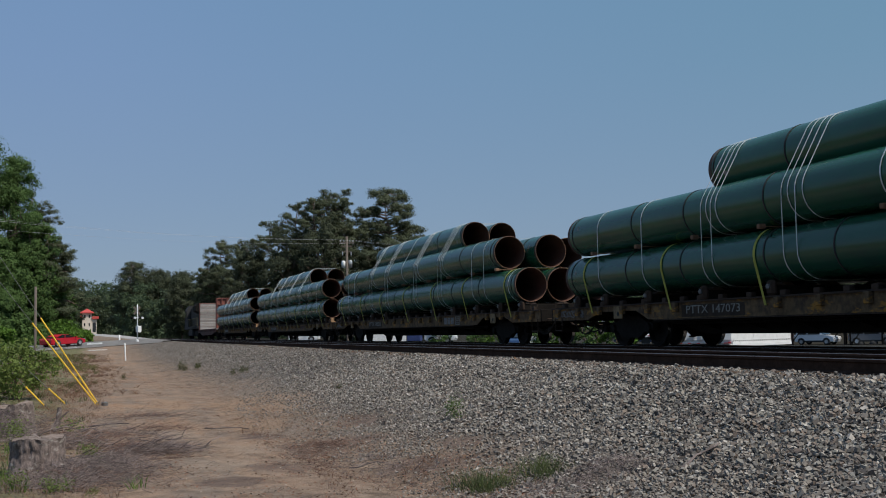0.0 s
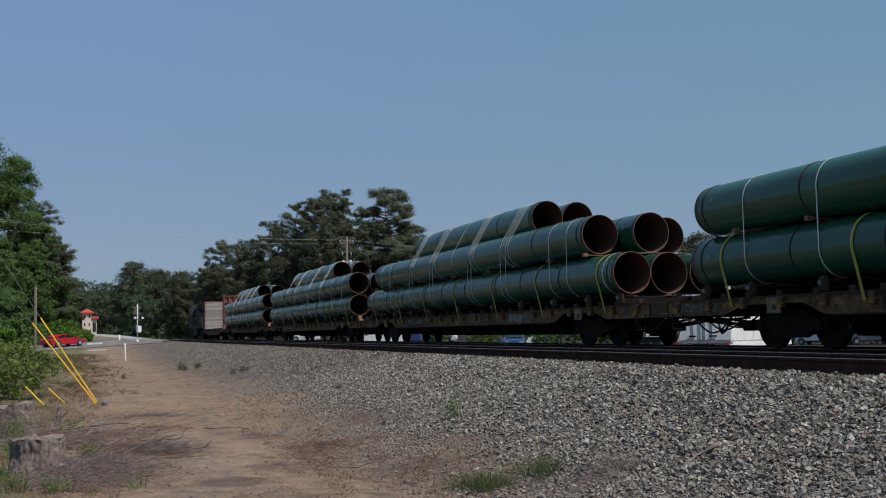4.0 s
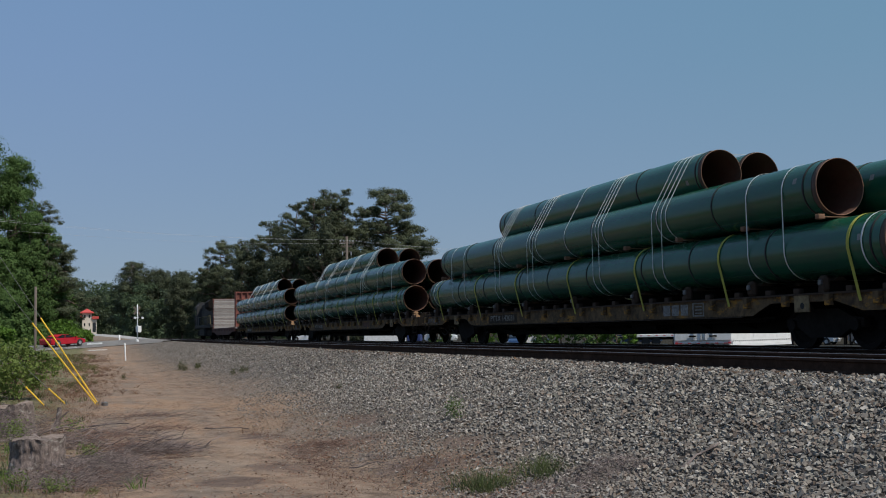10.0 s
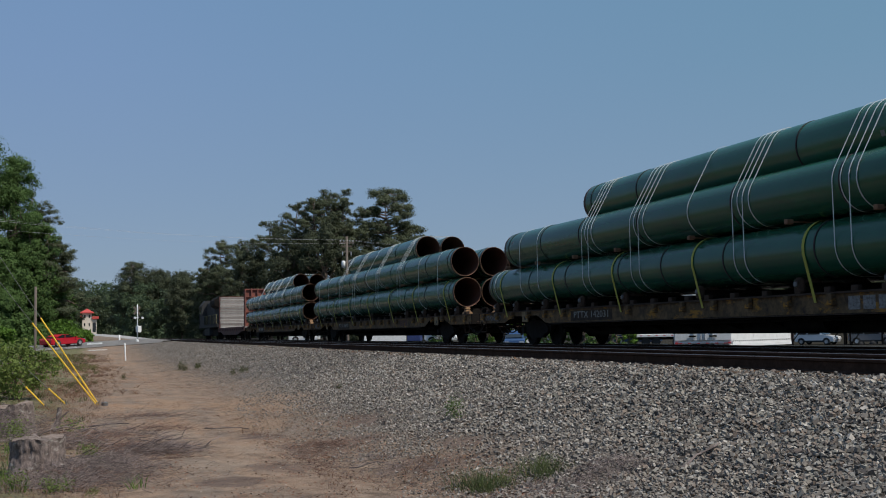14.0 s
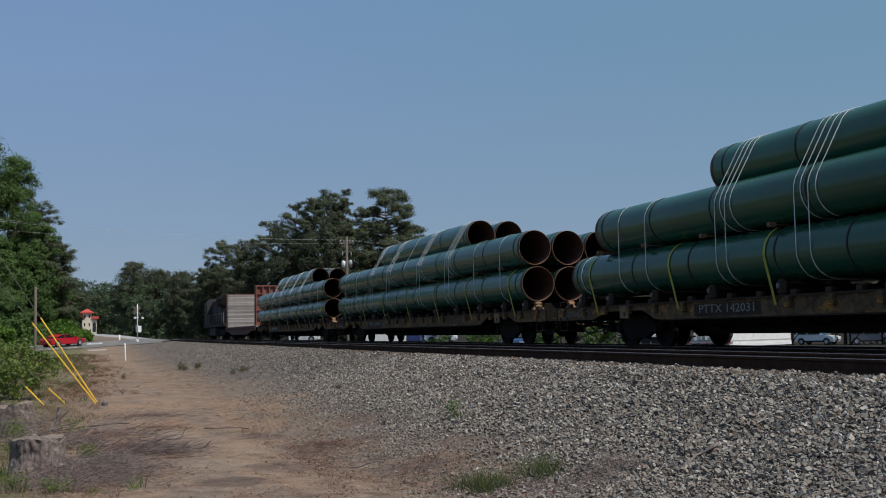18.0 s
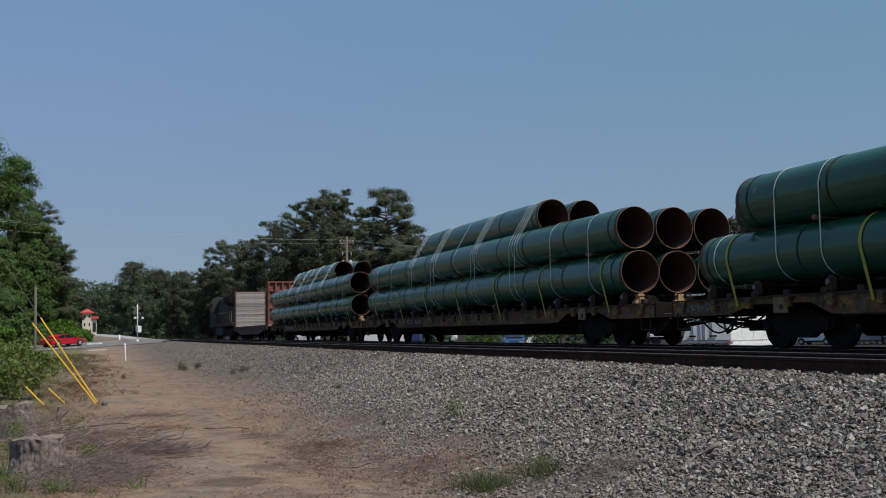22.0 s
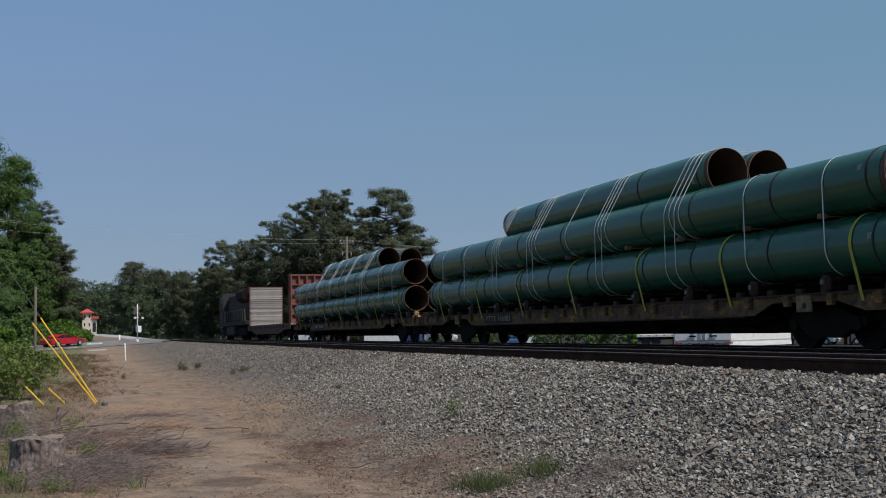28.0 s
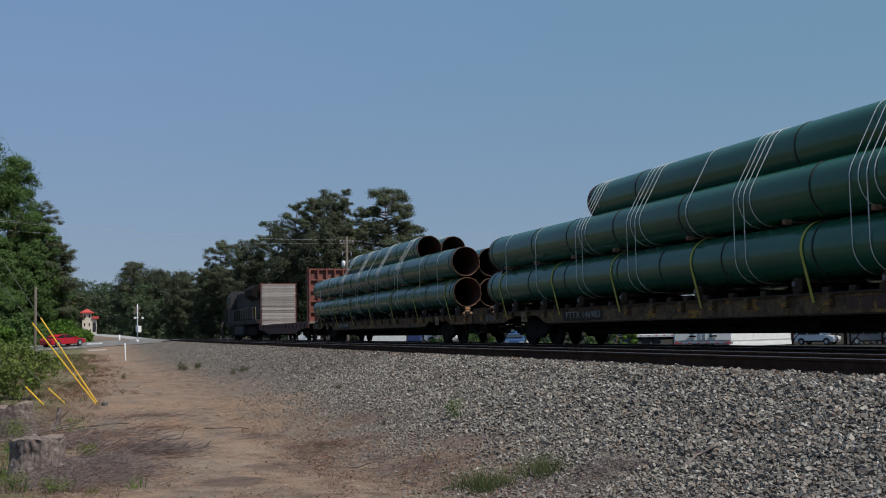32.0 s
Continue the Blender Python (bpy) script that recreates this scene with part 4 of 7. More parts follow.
        part("brake_lever", bm, GRIME, c)
        for k in range(3):
            bm = bmesh.new()
            y0, y1, low = 13.4 - 0.25 * k, 11.9 - 0.3 * k, 0.26 + 0.06 * k
            pts = [(-0.85 + 0.12 * k, s * (y0 + (y1 - y0) * j / 8), 0.62 - (0.62 - low) * math.sin(math.pi * j / 8)) for j in range(9)]
            rods(bm, pts, 0.02, 6)
            part("air_hose", bm, RUBBER, c, "sagging black air hose")
        part("brake_beam", boxed(-0.95, 0.95, min(s * 11.25, s * 11.4), max(s * 11.25, s * 11.4), 0.3, 0.46, bevel=0.02), GRIME, c)
    # brake rigging hanging under the frame
    bm = bmesh.new()
    rod(bm, (-0.55, -3.2, 0.45), (-0.55, -2.0, 0.45), 0.18, seg=14)
    part("air_tank", bm, GRIME, c)
    bm = bmesh.new()
    rods(bm, [(-0.9, -8.0, 0.5), (-0.9, 8.0, 0.5)], 0.03, 8)
    rods(bm, [(-1.1, -8.5, 0.55), (-1.1, 8.5, 0.55)], 0.02, 8)
    part("brake_pipe", bm, GRIME, c)
    part("mark_plate", boxed(-1.4035, -1.4, MARK_AT[ci] - 2.12, MARK_AT[ci] + 0.3, 0.63, 0.9), END_PAINT, c, "black painted panel behind the letters")
    if number:
        for k, word in enumerate(number.split()):
            letters("reporting_letters" if k == 0 else "reporting_number", word, 0.36, STENCIL, c, pose(-1.406, MARK_AT[ci] + 0.12 - k * 1.0, 0.705, 90, 0, -90) @ Matrix.Diagonal((1.02, 0.71, 1, 1)), "white stencilled letters" if k == 0 else "white stencilled figures")
    else:
        for k in range(10):
            if k != 4:
                part("stencil_mark", boxed(-1.407, -1.402, 6.9 - k * 0.22 - 0.14, 6.9 - k * 0.22, 0.7, 0.88), STENCIL, c)
    for y in (-4.75, -5.13, -5.51):
        part("emblem_bar", boxed(-1.407, -1.402, y - 0.3, y, 0.66, 0.9), EMBLEM_RED if ci > 1 else EMBLEM_GREY, c, "faded plain painted emblem")
    if ci < 2:
        bm = bmesh.new()
        for y0, y1, z0, z1 in ((-6.45, -6.0, 0.63, 0.66), (-6.45, -6.0, 0.9, 0.93), (-6.45, -6.41, 0.66, 0.9), (-6.04, -6.0, 0.66, 0.9)):
            box(bm, -1.407, -1.402, y0, y1, z0, z1)
        panel = part("data_panel", bm, DIM_PAINT, c, "white painted data panel")
        for k in range(3):
            part("data_line", boxed(-1.407, -1.402, -6.36, -6.1, 0.69 + k * 0.07, 0.715 + k * 0.07), DIM_PAINT, panel)
    MOVERS.append(c)
    return c


def build_bulkhead_car():
    c0, half = BULKHEAD_CAR, 9.85
    c = thing("bulkhead_flatcar", pose(X0, c0, 0), "empty oxide-red bulkhead flatcar with boarded ends", "railcar")
    part("deck", boxed(-1.4, 1.4, -half, half, 1.02, 1.13), GREY_WOOD, c, "weathered plank deck")
    for s in (-1, 1):
        bm = bmesh.new()
        out = [(-half, 0.75), (-half, 1.12), (half, 1.12), (half, 0.75), (7.6, 0.7), (5.2, 0.42), (-5.2, 0.42), (-7.6, 0.7)]
        prism(bm, out, "x", min(s * 1.41, s * 1.46), max(s * 1.41, s * 1.46))
        sill = part("side_sill", bm, RED_DARK, c, "rusty red fishbelly side sill")
        for k in range(14):
            part("stake_pocket", STAKE[2], None, sill).matrix_basis = pose(s * 1.475, -8.8 + 1.35 * k, 0.93)
    part("centre_sill", boxed(-0.33, 0.33, -half, half, 0.5, 1.02), GRIME, c)
    for s in (-1, 1):
        y = s * 9.35
        bm = bmesh.new()
        box(bm, -1.34, 1.34, min(y, y + s * 0.08), max(y, y + s * 0.08), 1.1, 4.34)
        bh = part("bulkhead", bm, RED_OX, c, "oxide-red steel bulkhead")
        for k in range(6):
            x = -1.3 + k * 0.52
            bm = bmesh.new()
            box(bm, x - 0.05, x + 0.05, min(y + s * 0.08, y + s * 0.26), max(y + s * 0.08, y + s * 0.26), 1.1, 4.34, bevel=0.01)
            part("stiffener", bm, RED_OX, bh)
        for z in (1.7, 2.35, 3.0, 3.65, 4.28):
            bm = bmesh.new()
            box(bm, -1.34, 1.34, min(y + s * 0.08, y + s * 0.2), max(y + s * 0.08, y + s * 0.2), z - 0.05, z + 0.05, bevel=0.01)
            part("cross_rib", bm, RED_OX, bh)
        rng = random.Random(3)
        z = 1.07
        while z < 4.2:
            high = rng.choice((0.09, 0.12, 0.14, 0.14, 0.17, 0.2))
            b = part("board", BOARD, None, bh)
            b.matrix_basis = pose(rng.uniform(-0.03, 0.03), y - s * (0.035 + rng.uniform(0, 0.03)), z + rng.uniform(0, 0.012), rng.uniform(-3, 3), rng.uniform(-0.35, 0.35) if z > 1.3 else rng.uniform(0.8, 1.5), 0) @ Matrix.Diagonal((rng.uniform(0.985, 1.0), 1, high / 0.145, 1))
            z += high + rng.choice((0.004, 0.008, 0.02))
        for t in (-1, 1):
            bm = bmesh.new()
            box(bm, min(t * 1.34, t * 1.39), max(t * 1.34, t * 1.39), y - 0.02, y + 0.26, 0.8, 4.36, bevel=0.01)
            part("corner_post", bm, RED_OX, bh)
        build_coupler(c, s * half)
        build_truck(c, s * 7.4)
    MOVERS.append(c)


def build_locomotive():
    c0 = ENGINE
    c = thing("locomotive", pose(X0, c0, 0), "dark grey diesel locomotive seen from behind and beside", "locomotive")
    part("frame", boxed(-1.5, 1.5, -10.9, 8.8, 1.25, 1.62, bevel=0.03), LOCO_GREY, c)
    part("long_hood", boxed(-0.95, 0.95, -9.6, 4.9, 1.62, 4.2, bevel=0.12), LOCO_GREY, c)
    bm = bmesh.new()
    prism(bm, [(-1.5, 3.55), (-1.55, 4.1), (-1.2, 4.45), (1.2, 4.45), (1.55, 4.1), (1.5, 3.55), (0.96, 3.2), (-0.96, 3.2)], "y", -9.3, -4.8)
    part("radiator_wing", bm, GRIME, c, "black flared radiator housing")
    bm = bmesh.new()
    prism(bm, [(-1.52, 1.62), (-1.55, 3.9), (-1.1, 4.5), (1.1, 4.5), (1.55, 3.9), (1.52, 1.62)], "y", 4.95, 8.0)
    cab = part("cab", bm, LOCO_LIGHT, c, "grey cab with dark windows")
    for s in (-1, 1):
        for y in (5.4, 6.5):
            part("cab_window", boxed(min(s * 1.54, s * 1.57), max(s * 1.54, s * 1.57), y, y + 0.85, 2.95, 3.7, bevel=0.01), DARKGLASS, cab)
    part("nose", boxed(-1.3, 1.3, 8.0, 8.7, 1.62, 3.9, bevel=0.15), LOCO_GREY, c)
    part("fuel_tank", boxed(-1.4, 1.4, -2.6, 3.0, 0.35, 1.25, bevel=0.12), LOCO_LIGHT, c, "grey fuel tank")
    door = mesh_of("hood_door", boxed(-0.008, 0.008, 0, 1.25, 1.8, 3.4, bevel=0.004), LOCO_LIGHT)
    for k in range(10):
        part("hood_door", door, None, c, "grey hood door").matrix_basis = pose(-0.962, -9.2 + k * 1.45, 0)
    part("cab_door", boxed(-1.57, -1.53, 7.3, 7.8, 1.75, 3.75, bevel=0.01), LOCO_GREY, cab)
    part("battery_box", boxed(-1.48, -0.96, 3.0, 4.9, 1.62, 2.7, bevel=0.04), LOCO_LIGHT, c, "grey equipment box beside the cab")
    for s in (-1, 1):
        bm = bmesh.new()
        for k in range(11):
            y = -10.4 + k * 1.5
            rods(bm, [(s * 1.46, y, 1.62), (s * 1.46, y, 2.6)], 0.02)
        rods(bm, [(s * 1.46, -10.7, 1.4), (s * 1.46, -10.4, 2.6), (s * 1.46, 4.9, 2.6)], 0.02)
        part("handrail", bm, RAIL_PAINT, c, "dull yellow side handrail")
        for y in (-6.6, 5.4):
            bm = bmesh.new()
            prism(bm, [(y - 2.6, 0.5), (y - 2.4, 1.0), (y + 2.4, 1.0), (y + 2.6, 0.5), (y + 1.5, 0.35), (y - 1.5, 0.35)], "x", min(s * 0.98, s * 1.15), max(s * 0.98, s * 1.15))
            part("truck_frame", bm, GRIME, c)
        build_coupler(c, 8.8 if s > 0 else -10.9)
    for y in (-6.6, 5.4):
        for k in (-1.85, 0, 1.85):
            ax = part("wheelset", WHEEL_PARTS[0], None, c, "steel axle with two wheels")
            ax.matrix_basis = pose(0, y + k, AXLE_Z)
            for s in (-1, 1):
                part("wheel", WHEEL_PARTS[1], None, ax).matrix_basis = pose(s * 0.76, 0, 0, 0, 0, 180 if s > 0 else 0)
            WHEELSETS.append((ax, y + k))
    bm = bmesh.new()
    rod(bm, (0, -1.0, 4.2), (0, -1.0, 4.45), 0.3, seg=14)
    part("exhaust_stack", bm, GRIME, c)
    MOVERS.append(c)


STAKE = (mesh_of("stake_pocket", boxed(-0.055, 0.055, -0.07, 0.07, -0.11, 0.1, bevel=0.012), CAR_PAINT), mesh_of("tie_down_hook", boxed(-0.06, 0.06, -0.09, 0.09, -0.05, 0.06, bevel=0.015), CAR_RUST), mesh_of("stake_pocket", boxed(-0.055, 0.055, -0.07, 0.07, -0.11, 0.1, bevel=0.012), RED_DARK))
BOARD = mesh_of("board", boxed(-1.32, 1.32, -0.03, 0.03, 0.004, 0.14, bevel=0.008), GREY_WOOD)
_tag = bmesh.new()
prism(_tag, [((R + 0.003) * math.cos(radians(180 + q)), (R + 0.003) * math.sin(radians(180 + q))) for q in (-6, 0, 6)] + [((R - 0.002) * math.cos(radians(180 + q)), (R - 0.002) * math.sin(radians(180 + q))) for q in (6, 0, -6)], "y", -0.05, 0.05)
TAG = mesh_of("paper_tag", _tag, STENCIL)


# ---------- trees ----------
def cards(rng, centres, spread, size, count, flat=0.6, lift=0.3, wide=(0.35, 0.7), puff=False):
    """Small leaves scattered round the centres: arrays of quads. spread and size may vary with the centre."""
    c = np.repeat(centres, count, axis=0)
    sp = np.repeat(np.broadcast_to(np.asarray(spread, float), (len(centres),)), count)
    n = len(c)
    off = rng.normal(size=(n, 3))
    if puff:
        off *= (rng.random(n) ** 0.45 / np.linalg.norm(off, axis=1))[:, None] * 1.5
    off *= (sp * 0.5)[:, None]
    off[:, 2] *= flat
    p = c + off
    out = off / (np.linalg.norm(off, axis=1)[:, None] + 1e-6) + rng.normal(size=(n, 3)) * 0.45
    out[:, 2] += lift
    u = np.cross(out, rng.normal(size=(n, 3)))
    u /= np.linalg.norm(u, axis=1)[:, None]
    w = np.cross(out, u)
    w /= np.linalg.norm(w, axis=1)[:, None]
    s = size * rng.uniform(0.5, 1.4, n)
    u, w = u * s[:, None], w * (s * rng.uniform(*wide, n))[:, None]
    v = np.stack([p - u, p - w * 0.8, p + u, p + w], 1).reshape(-1, 3)
    f = np.arange(4 * n).reshape(n, 4)
    return v, f


def unit(v):
    return v / (np.linalg.norm(v, axis=1)[:, None] + 1e-9)


def crown_mesh(rng, centres, radius, size, count, material, flat=0.7, wide=(0.5, 0.9), rough=0.4, fill=0.3, axis=None):
    """A crown of rounded clumps, each a shell of many small three-cornered leaves whose normals follow the clump."""
    centres = np.asarray(centres, float)
    radius = np.broadcast_to(np.asarray(radius, float), (len(centres),))
    c = np.repeat(centres, count, axis=0)
    rad = np.repeat(radius, count)
    n = len(c)
    d = unit(rng.normal(size=(n, 3)))
    lump = 1 + 0.22 * np.sin(d[:, 0] * 5 + c[:, 1] * 3) * np.cos(d[:, 2] * 4 + c[:, 0] * 2)
    off = d * (rad * rng.random(n) ** fill * lump)[:, None]
    off[:, 2] *= flat
    p = c + off
    axis = np.zeros((n, 3)) if axis is None else np.repeat(np.asarray(axis, float), count, axis=0)
    away = c - axis
    away[:, 2] *= 0.3
    normal = unit(d + unit(away) * 0.35 + np.array([0, 0, 0.3]) + rng.normal(size=(n, 3)) * rough)
    u = unit(np.cross(normal, rng.normal(size=(n, 3))))
    w = np.cross(normal, u)
    s = size * rng.uniform(0.55, 1.35, n)
    u, w = u * s[:, None], w * (s * rng.uniform(*wide, n))[:, None]
    v = np.stack([p - u - w * 0.6, p + u - w * 0.6, p + w * 1.2], 1).reshape(-1, 3)
    me = fast_mesh("crown", v, np.arange(3 * n).reshape(n, 3))
    me.polygons.foreach_set("use_smooth", [True] * n)
    me.normals_split_custom_set_from_vertices(np.repeat(normal, 3, axis=0).tolist())
    me.materials.append(material)
    return me


def limb(bm, p0, p1, r0, r1, rng, bend=0.15, steps=4, seg=6):
    pts = [Vector(p0).lerp(Vector(p1), k / steps) for k in range(steps + 1)]
    d = (Vector(p1) - Vector(p0)).length
    for k in range(1, steps):
        pts[k] += Vector((rng.normal(), rng.normal(), rng.normal())) * d * bend * 0.3
    for k in range(steps):
        a, b = r0 + (r1 - r0) * k / steps, r0 + (r1 - r0) * (k + 1) / steps
        rod(bm, pts[k], pts[k + 1], a, b, seg=seg, caps=False)
    return pts


def build_pine(x, y, height, width, clear, seed, leaf=PINE, density=1.0, lean=0.0, label="tall pine with an open dark green crown"):
    """A tall pine: bare trunk, then limbs that end in rounded pads of needles."""
    rng = np.random.default_rng(seed)
    z0 = ground_z(x, y) - 0.1
    t = thing("pine_tree", pose(x, y, z0), label, "tree", "trees round the tracks")
    bm = bmesh.new()
    top = Vector((lean * height, 0, height * 0.955))
    limb(bm, (0, 0, 0), top, 0.011 * height + 0.06, 0.05, rng, 0.06, 8, 9)
    pads, radii, axis = [], [], []
    n = int(36 * density + height * 0.9)
    for k in range(n):
        f = clear + (1 - clear) * ((k + rng.uniform(0, 0.8)) / n)
        base = Vector((lean * height * f, 0, height * f * 0.955))
        g = (f - clear) / (1 - clear)
        a = rng.uniform(0, 2 * math.pi)
        # boughs lengthen towards the foot of the crown, more to some sides than to others
        reach = width * 0.5 * (0.3 + 0.8 * (1 - g) ** 0.7 * min(1, 0.7 + g * 2)) * rng.choice((0.5, 0.75, 1.0, 1.25)) * (1 + 0.2 * math.sin(2 * a + seed) + 0.15 * math.sin(a + 7 * g))
        tip = base + Vector((math.cos(a) * reach, math.sin(a) * reach, reach * rng.uniform(-0.1, 0.3)))
        pts = limb(bm, base, tip, 0.02 + 0.02 * reach, 0.02, rng, 0.2, 3, 5)
        m = max(2, int(reach * 1.7))
        for j in range(m):
            s = 0.25 + 0.75 * (j + 0.7) / m
            q = pts[1].lerp(pts[3], s)
            pads.append(tuple(q + Vector((rng.normal() * 0.35, rng.normal() * 0.35, 0.1 + rng.normal() * 0.2))))
            radii.append(rng.uniform(0.34, 0.8) * (0.8 + 0.4 * s) * (0.68 + 0.035 * width))
            axis.append(tuple(base))
    pads.append(tuple(top))
    radii.append(0.8)
    axis.append(tuple(top - Vector((0, 0, 1))))
    part("trunk", bm, BARK, t, "grey-brown trunk and limbs")
    part("crown", crown_mesh(rng, pads, radii, PAD_NEEDLE, int(100 * math.sqrt(density)), leaf, 0.6, (0.3, 0.6), 0.32, 0.5, axis), None, t, "open tufted crown")
    return t


PAD_NEEDLE = 0.125


def build_leafy(x, y, height, width, clear, seed, leaf=LEAF, density=1.0, size=0.24, label="broad leafy tree with a full green crown", name="leafy_tree", z0=None, count=150, leaves=60):
    """A broad tree: forked trunk, many limbs, a crown of clumps with gaps and an uneven outline."""
    rng = np.random.default_rng(seed)
    z0 = ground_z(x, y) - 0.1 if z0 is None else z0
    t = thing(name, pose(x, y, z0), label, "bush" if height < 4 else "tree", "trees round the tracks")
    bm = bmesh.new()
    limb(bm, (0, 0, 0), (rng.normal() * 0.3, rng.normal() * 0.3, height * 0.8), 0.013 * height + 0.03, 0.03, rng, 0.08, 6, 8)
    cl, sp, axis = [], [], []
    n = int(count * density)
    for k in range(n):
        f = rng.uniform(clear, 1.0)
        g = (f - clear) / (1 - clear)
        prof = math.sqrt(max(0.02, 1 - (2 * g - 0.85) ** 2 / 1.4))
        a = rng.uniform(0, 2 * math.pi)
        rr = width * 0.5 * prof * math.sqrt(rng.uniform(0.08, 1.0)) * (1 + 0.25 * math.sin(3 * a + seed) * math.cos(5 * f + seed))
        p = Vector((rr * math.cos(a), rr * math.sin(a), height * f))
        cl.append(tuple(p))
        sp.append(width * rng.uniform(0.12, 0.22))
        axis.append((0, 0, height * f))
        if k % 4 == 0:
            limb(bm, (0, 0, height * max(clear * 0.7, f * 0.6)), p, 0.012 * height * 0.4 + 0.01, 0.012, rng, 0.2, 3, 5)
    part("trunk", bm, BARK, t, "grey-brown trunk and limbs")
    if height < 4:
        v, f = cards(rng, np.array(cl), np.array(sp), size, int(leaves * density), 0.75, puff=True)
        me = fast_mesh("crown", v, f)
        me.materials.append(leaf)
    else:
        me = crown_mesh(rng, cl, np.array(sp) * np.where(np.array(sp) > 1.6, 0.72, 0.78), size * 0.85, int(leaves * density * 1.75), leaf, 0.8, (0.5, 0.9), 0.32, 0.42, axis)
    part("crown", me, None, t, "dense green leaves")
    return t


def build_woods():
    # far woods beyond the crossing, uncountable
    rng = np.random.default_rng(12)
    groups = {0: [], 1: [], 2: []}
    radii = {0: [], 1: [], 2: []}
    spans = [(-16, 62, 275, 320, 16.5, 210), (6, 45, 225, 255, 13.5, 56), (35, 120, 190, 230, 14, 56), (75, 130, 128, 150, 10, 40)]
    for x0, x1, y0, y1, h, n in spans:
        for k in range(n):
            x, y = rng.uniform(x0, x1), rng.uniform(y0, y1)
            hh = h * rng.uniform(0.74, 1.04)
            for j in range(15):
                f = rng.uniform(0.1, 0.95)
                r = hh * 0.24 * math.sqrt(max(0.05, 1 - (2 * f - 0.95) ** 2 / 1.3)) * math.sqrt(rng.uniform(0.1, 1))
                a = rng.uniform(0, 6.28)
                groups[k % 3].append((x + r * math.cos(a), y + r * math.sin(a), -1.2 + hh * f))
                radii[k % 3].append(hh * rng.uniform(0.075, 0.125))
    # the haze before these woods is only in their paler, bluer leaf colours
    for k, mat in enumerate((LEAF_HAZY, PINE_HAZY, LEAF_HAZY)):
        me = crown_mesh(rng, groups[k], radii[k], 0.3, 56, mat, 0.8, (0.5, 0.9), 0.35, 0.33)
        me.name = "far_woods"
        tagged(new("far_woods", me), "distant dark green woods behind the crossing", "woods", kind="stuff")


def build_trees():
    build_pine(32.8, 150, 22.6, 9.6, 0.45, 21, density=1.5)
    build_pine(28.4, 152, 20.8, 8.2, 0.48, 22, density=1.1)
    build_pine(35.0, 157, 21.4, 5.2, 0.45, 23, density=1.0)
    build_pine(41.4, 150, 23.2, 13.6, 0.42, 24, density=1.9)
    build_pine(25.6, 160, 18.9, 7.6, 0.45, 25, density=1.2)
    build_pine(19.8, 170, 16.2, 7.6, 0.4, 26, density=1.2)
    build_pine(23.8, 175, 16.8, 7.6, 0.4, 27, density=1.2)
    build_pine(22.0, 168, 15.2, 6.0, 0.35, 38, density=1.1)
    build_pine(38.4, 151, 15.5, 5.0, 0.4, 39, density=1.0)
    build_pine(8.3, 250, 18.2, 9.0, 0.3, 28, density=1.5)
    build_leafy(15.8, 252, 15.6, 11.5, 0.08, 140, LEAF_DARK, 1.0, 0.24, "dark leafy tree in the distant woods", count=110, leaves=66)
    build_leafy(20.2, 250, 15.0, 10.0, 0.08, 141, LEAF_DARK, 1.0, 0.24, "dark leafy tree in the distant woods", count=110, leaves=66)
    build_pine(34.2, 148, 21.6, 6.0, 0.5, 31, density=1.0)
    build_pine(30.2, 149, 21.4, 5.6, 0.5, 32, density=1.0)
    build_pine(40.4, 152, 18.0, 5.6, 0.5, 33, density=1.0)
    build_pine(44.6, 152, 18.6, 8.0, 0.4, 34, density=1.0)
    build_pine(87, 124, 17.8, 7.5, 0.15, 36, density=2.0)
    build_pine(91, 125, 19.6, 7.5, 0.15, 37, density=2.0)
    build_pine(95, 124, 20.2, 8.0, 0.15, 29, density=2.0)
    build_pine(99.0, 126, 21.4, 8.0, 0.2, 35, density=2.0)
    build_pine(103, 125, 20.4, 8.0, 0.2, 30, density=2.0)
    build_pine(107, 126, 18.2, 7.0, 0.2, 42, density=1.6)
    build_pine(111, 127, 17.6, 8.0, 0.2, 43, density=1.6)
    build_pine(116, 128, 17.0, 8.0, 0.2, 44, density=1.6)
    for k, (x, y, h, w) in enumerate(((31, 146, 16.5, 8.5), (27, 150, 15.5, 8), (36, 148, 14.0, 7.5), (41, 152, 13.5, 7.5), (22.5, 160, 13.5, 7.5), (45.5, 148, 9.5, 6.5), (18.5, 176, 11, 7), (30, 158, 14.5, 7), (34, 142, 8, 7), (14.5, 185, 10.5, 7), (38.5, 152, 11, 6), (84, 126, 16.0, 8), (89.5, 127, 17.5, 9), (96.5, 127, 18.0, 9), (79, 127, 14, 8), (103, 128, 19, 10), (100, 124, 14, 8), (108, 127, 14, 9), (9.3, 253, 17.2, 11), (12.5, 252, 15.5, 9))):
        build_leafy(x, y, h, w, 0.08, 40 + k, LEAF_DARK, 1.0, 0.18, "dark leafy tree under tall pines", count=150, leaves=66)
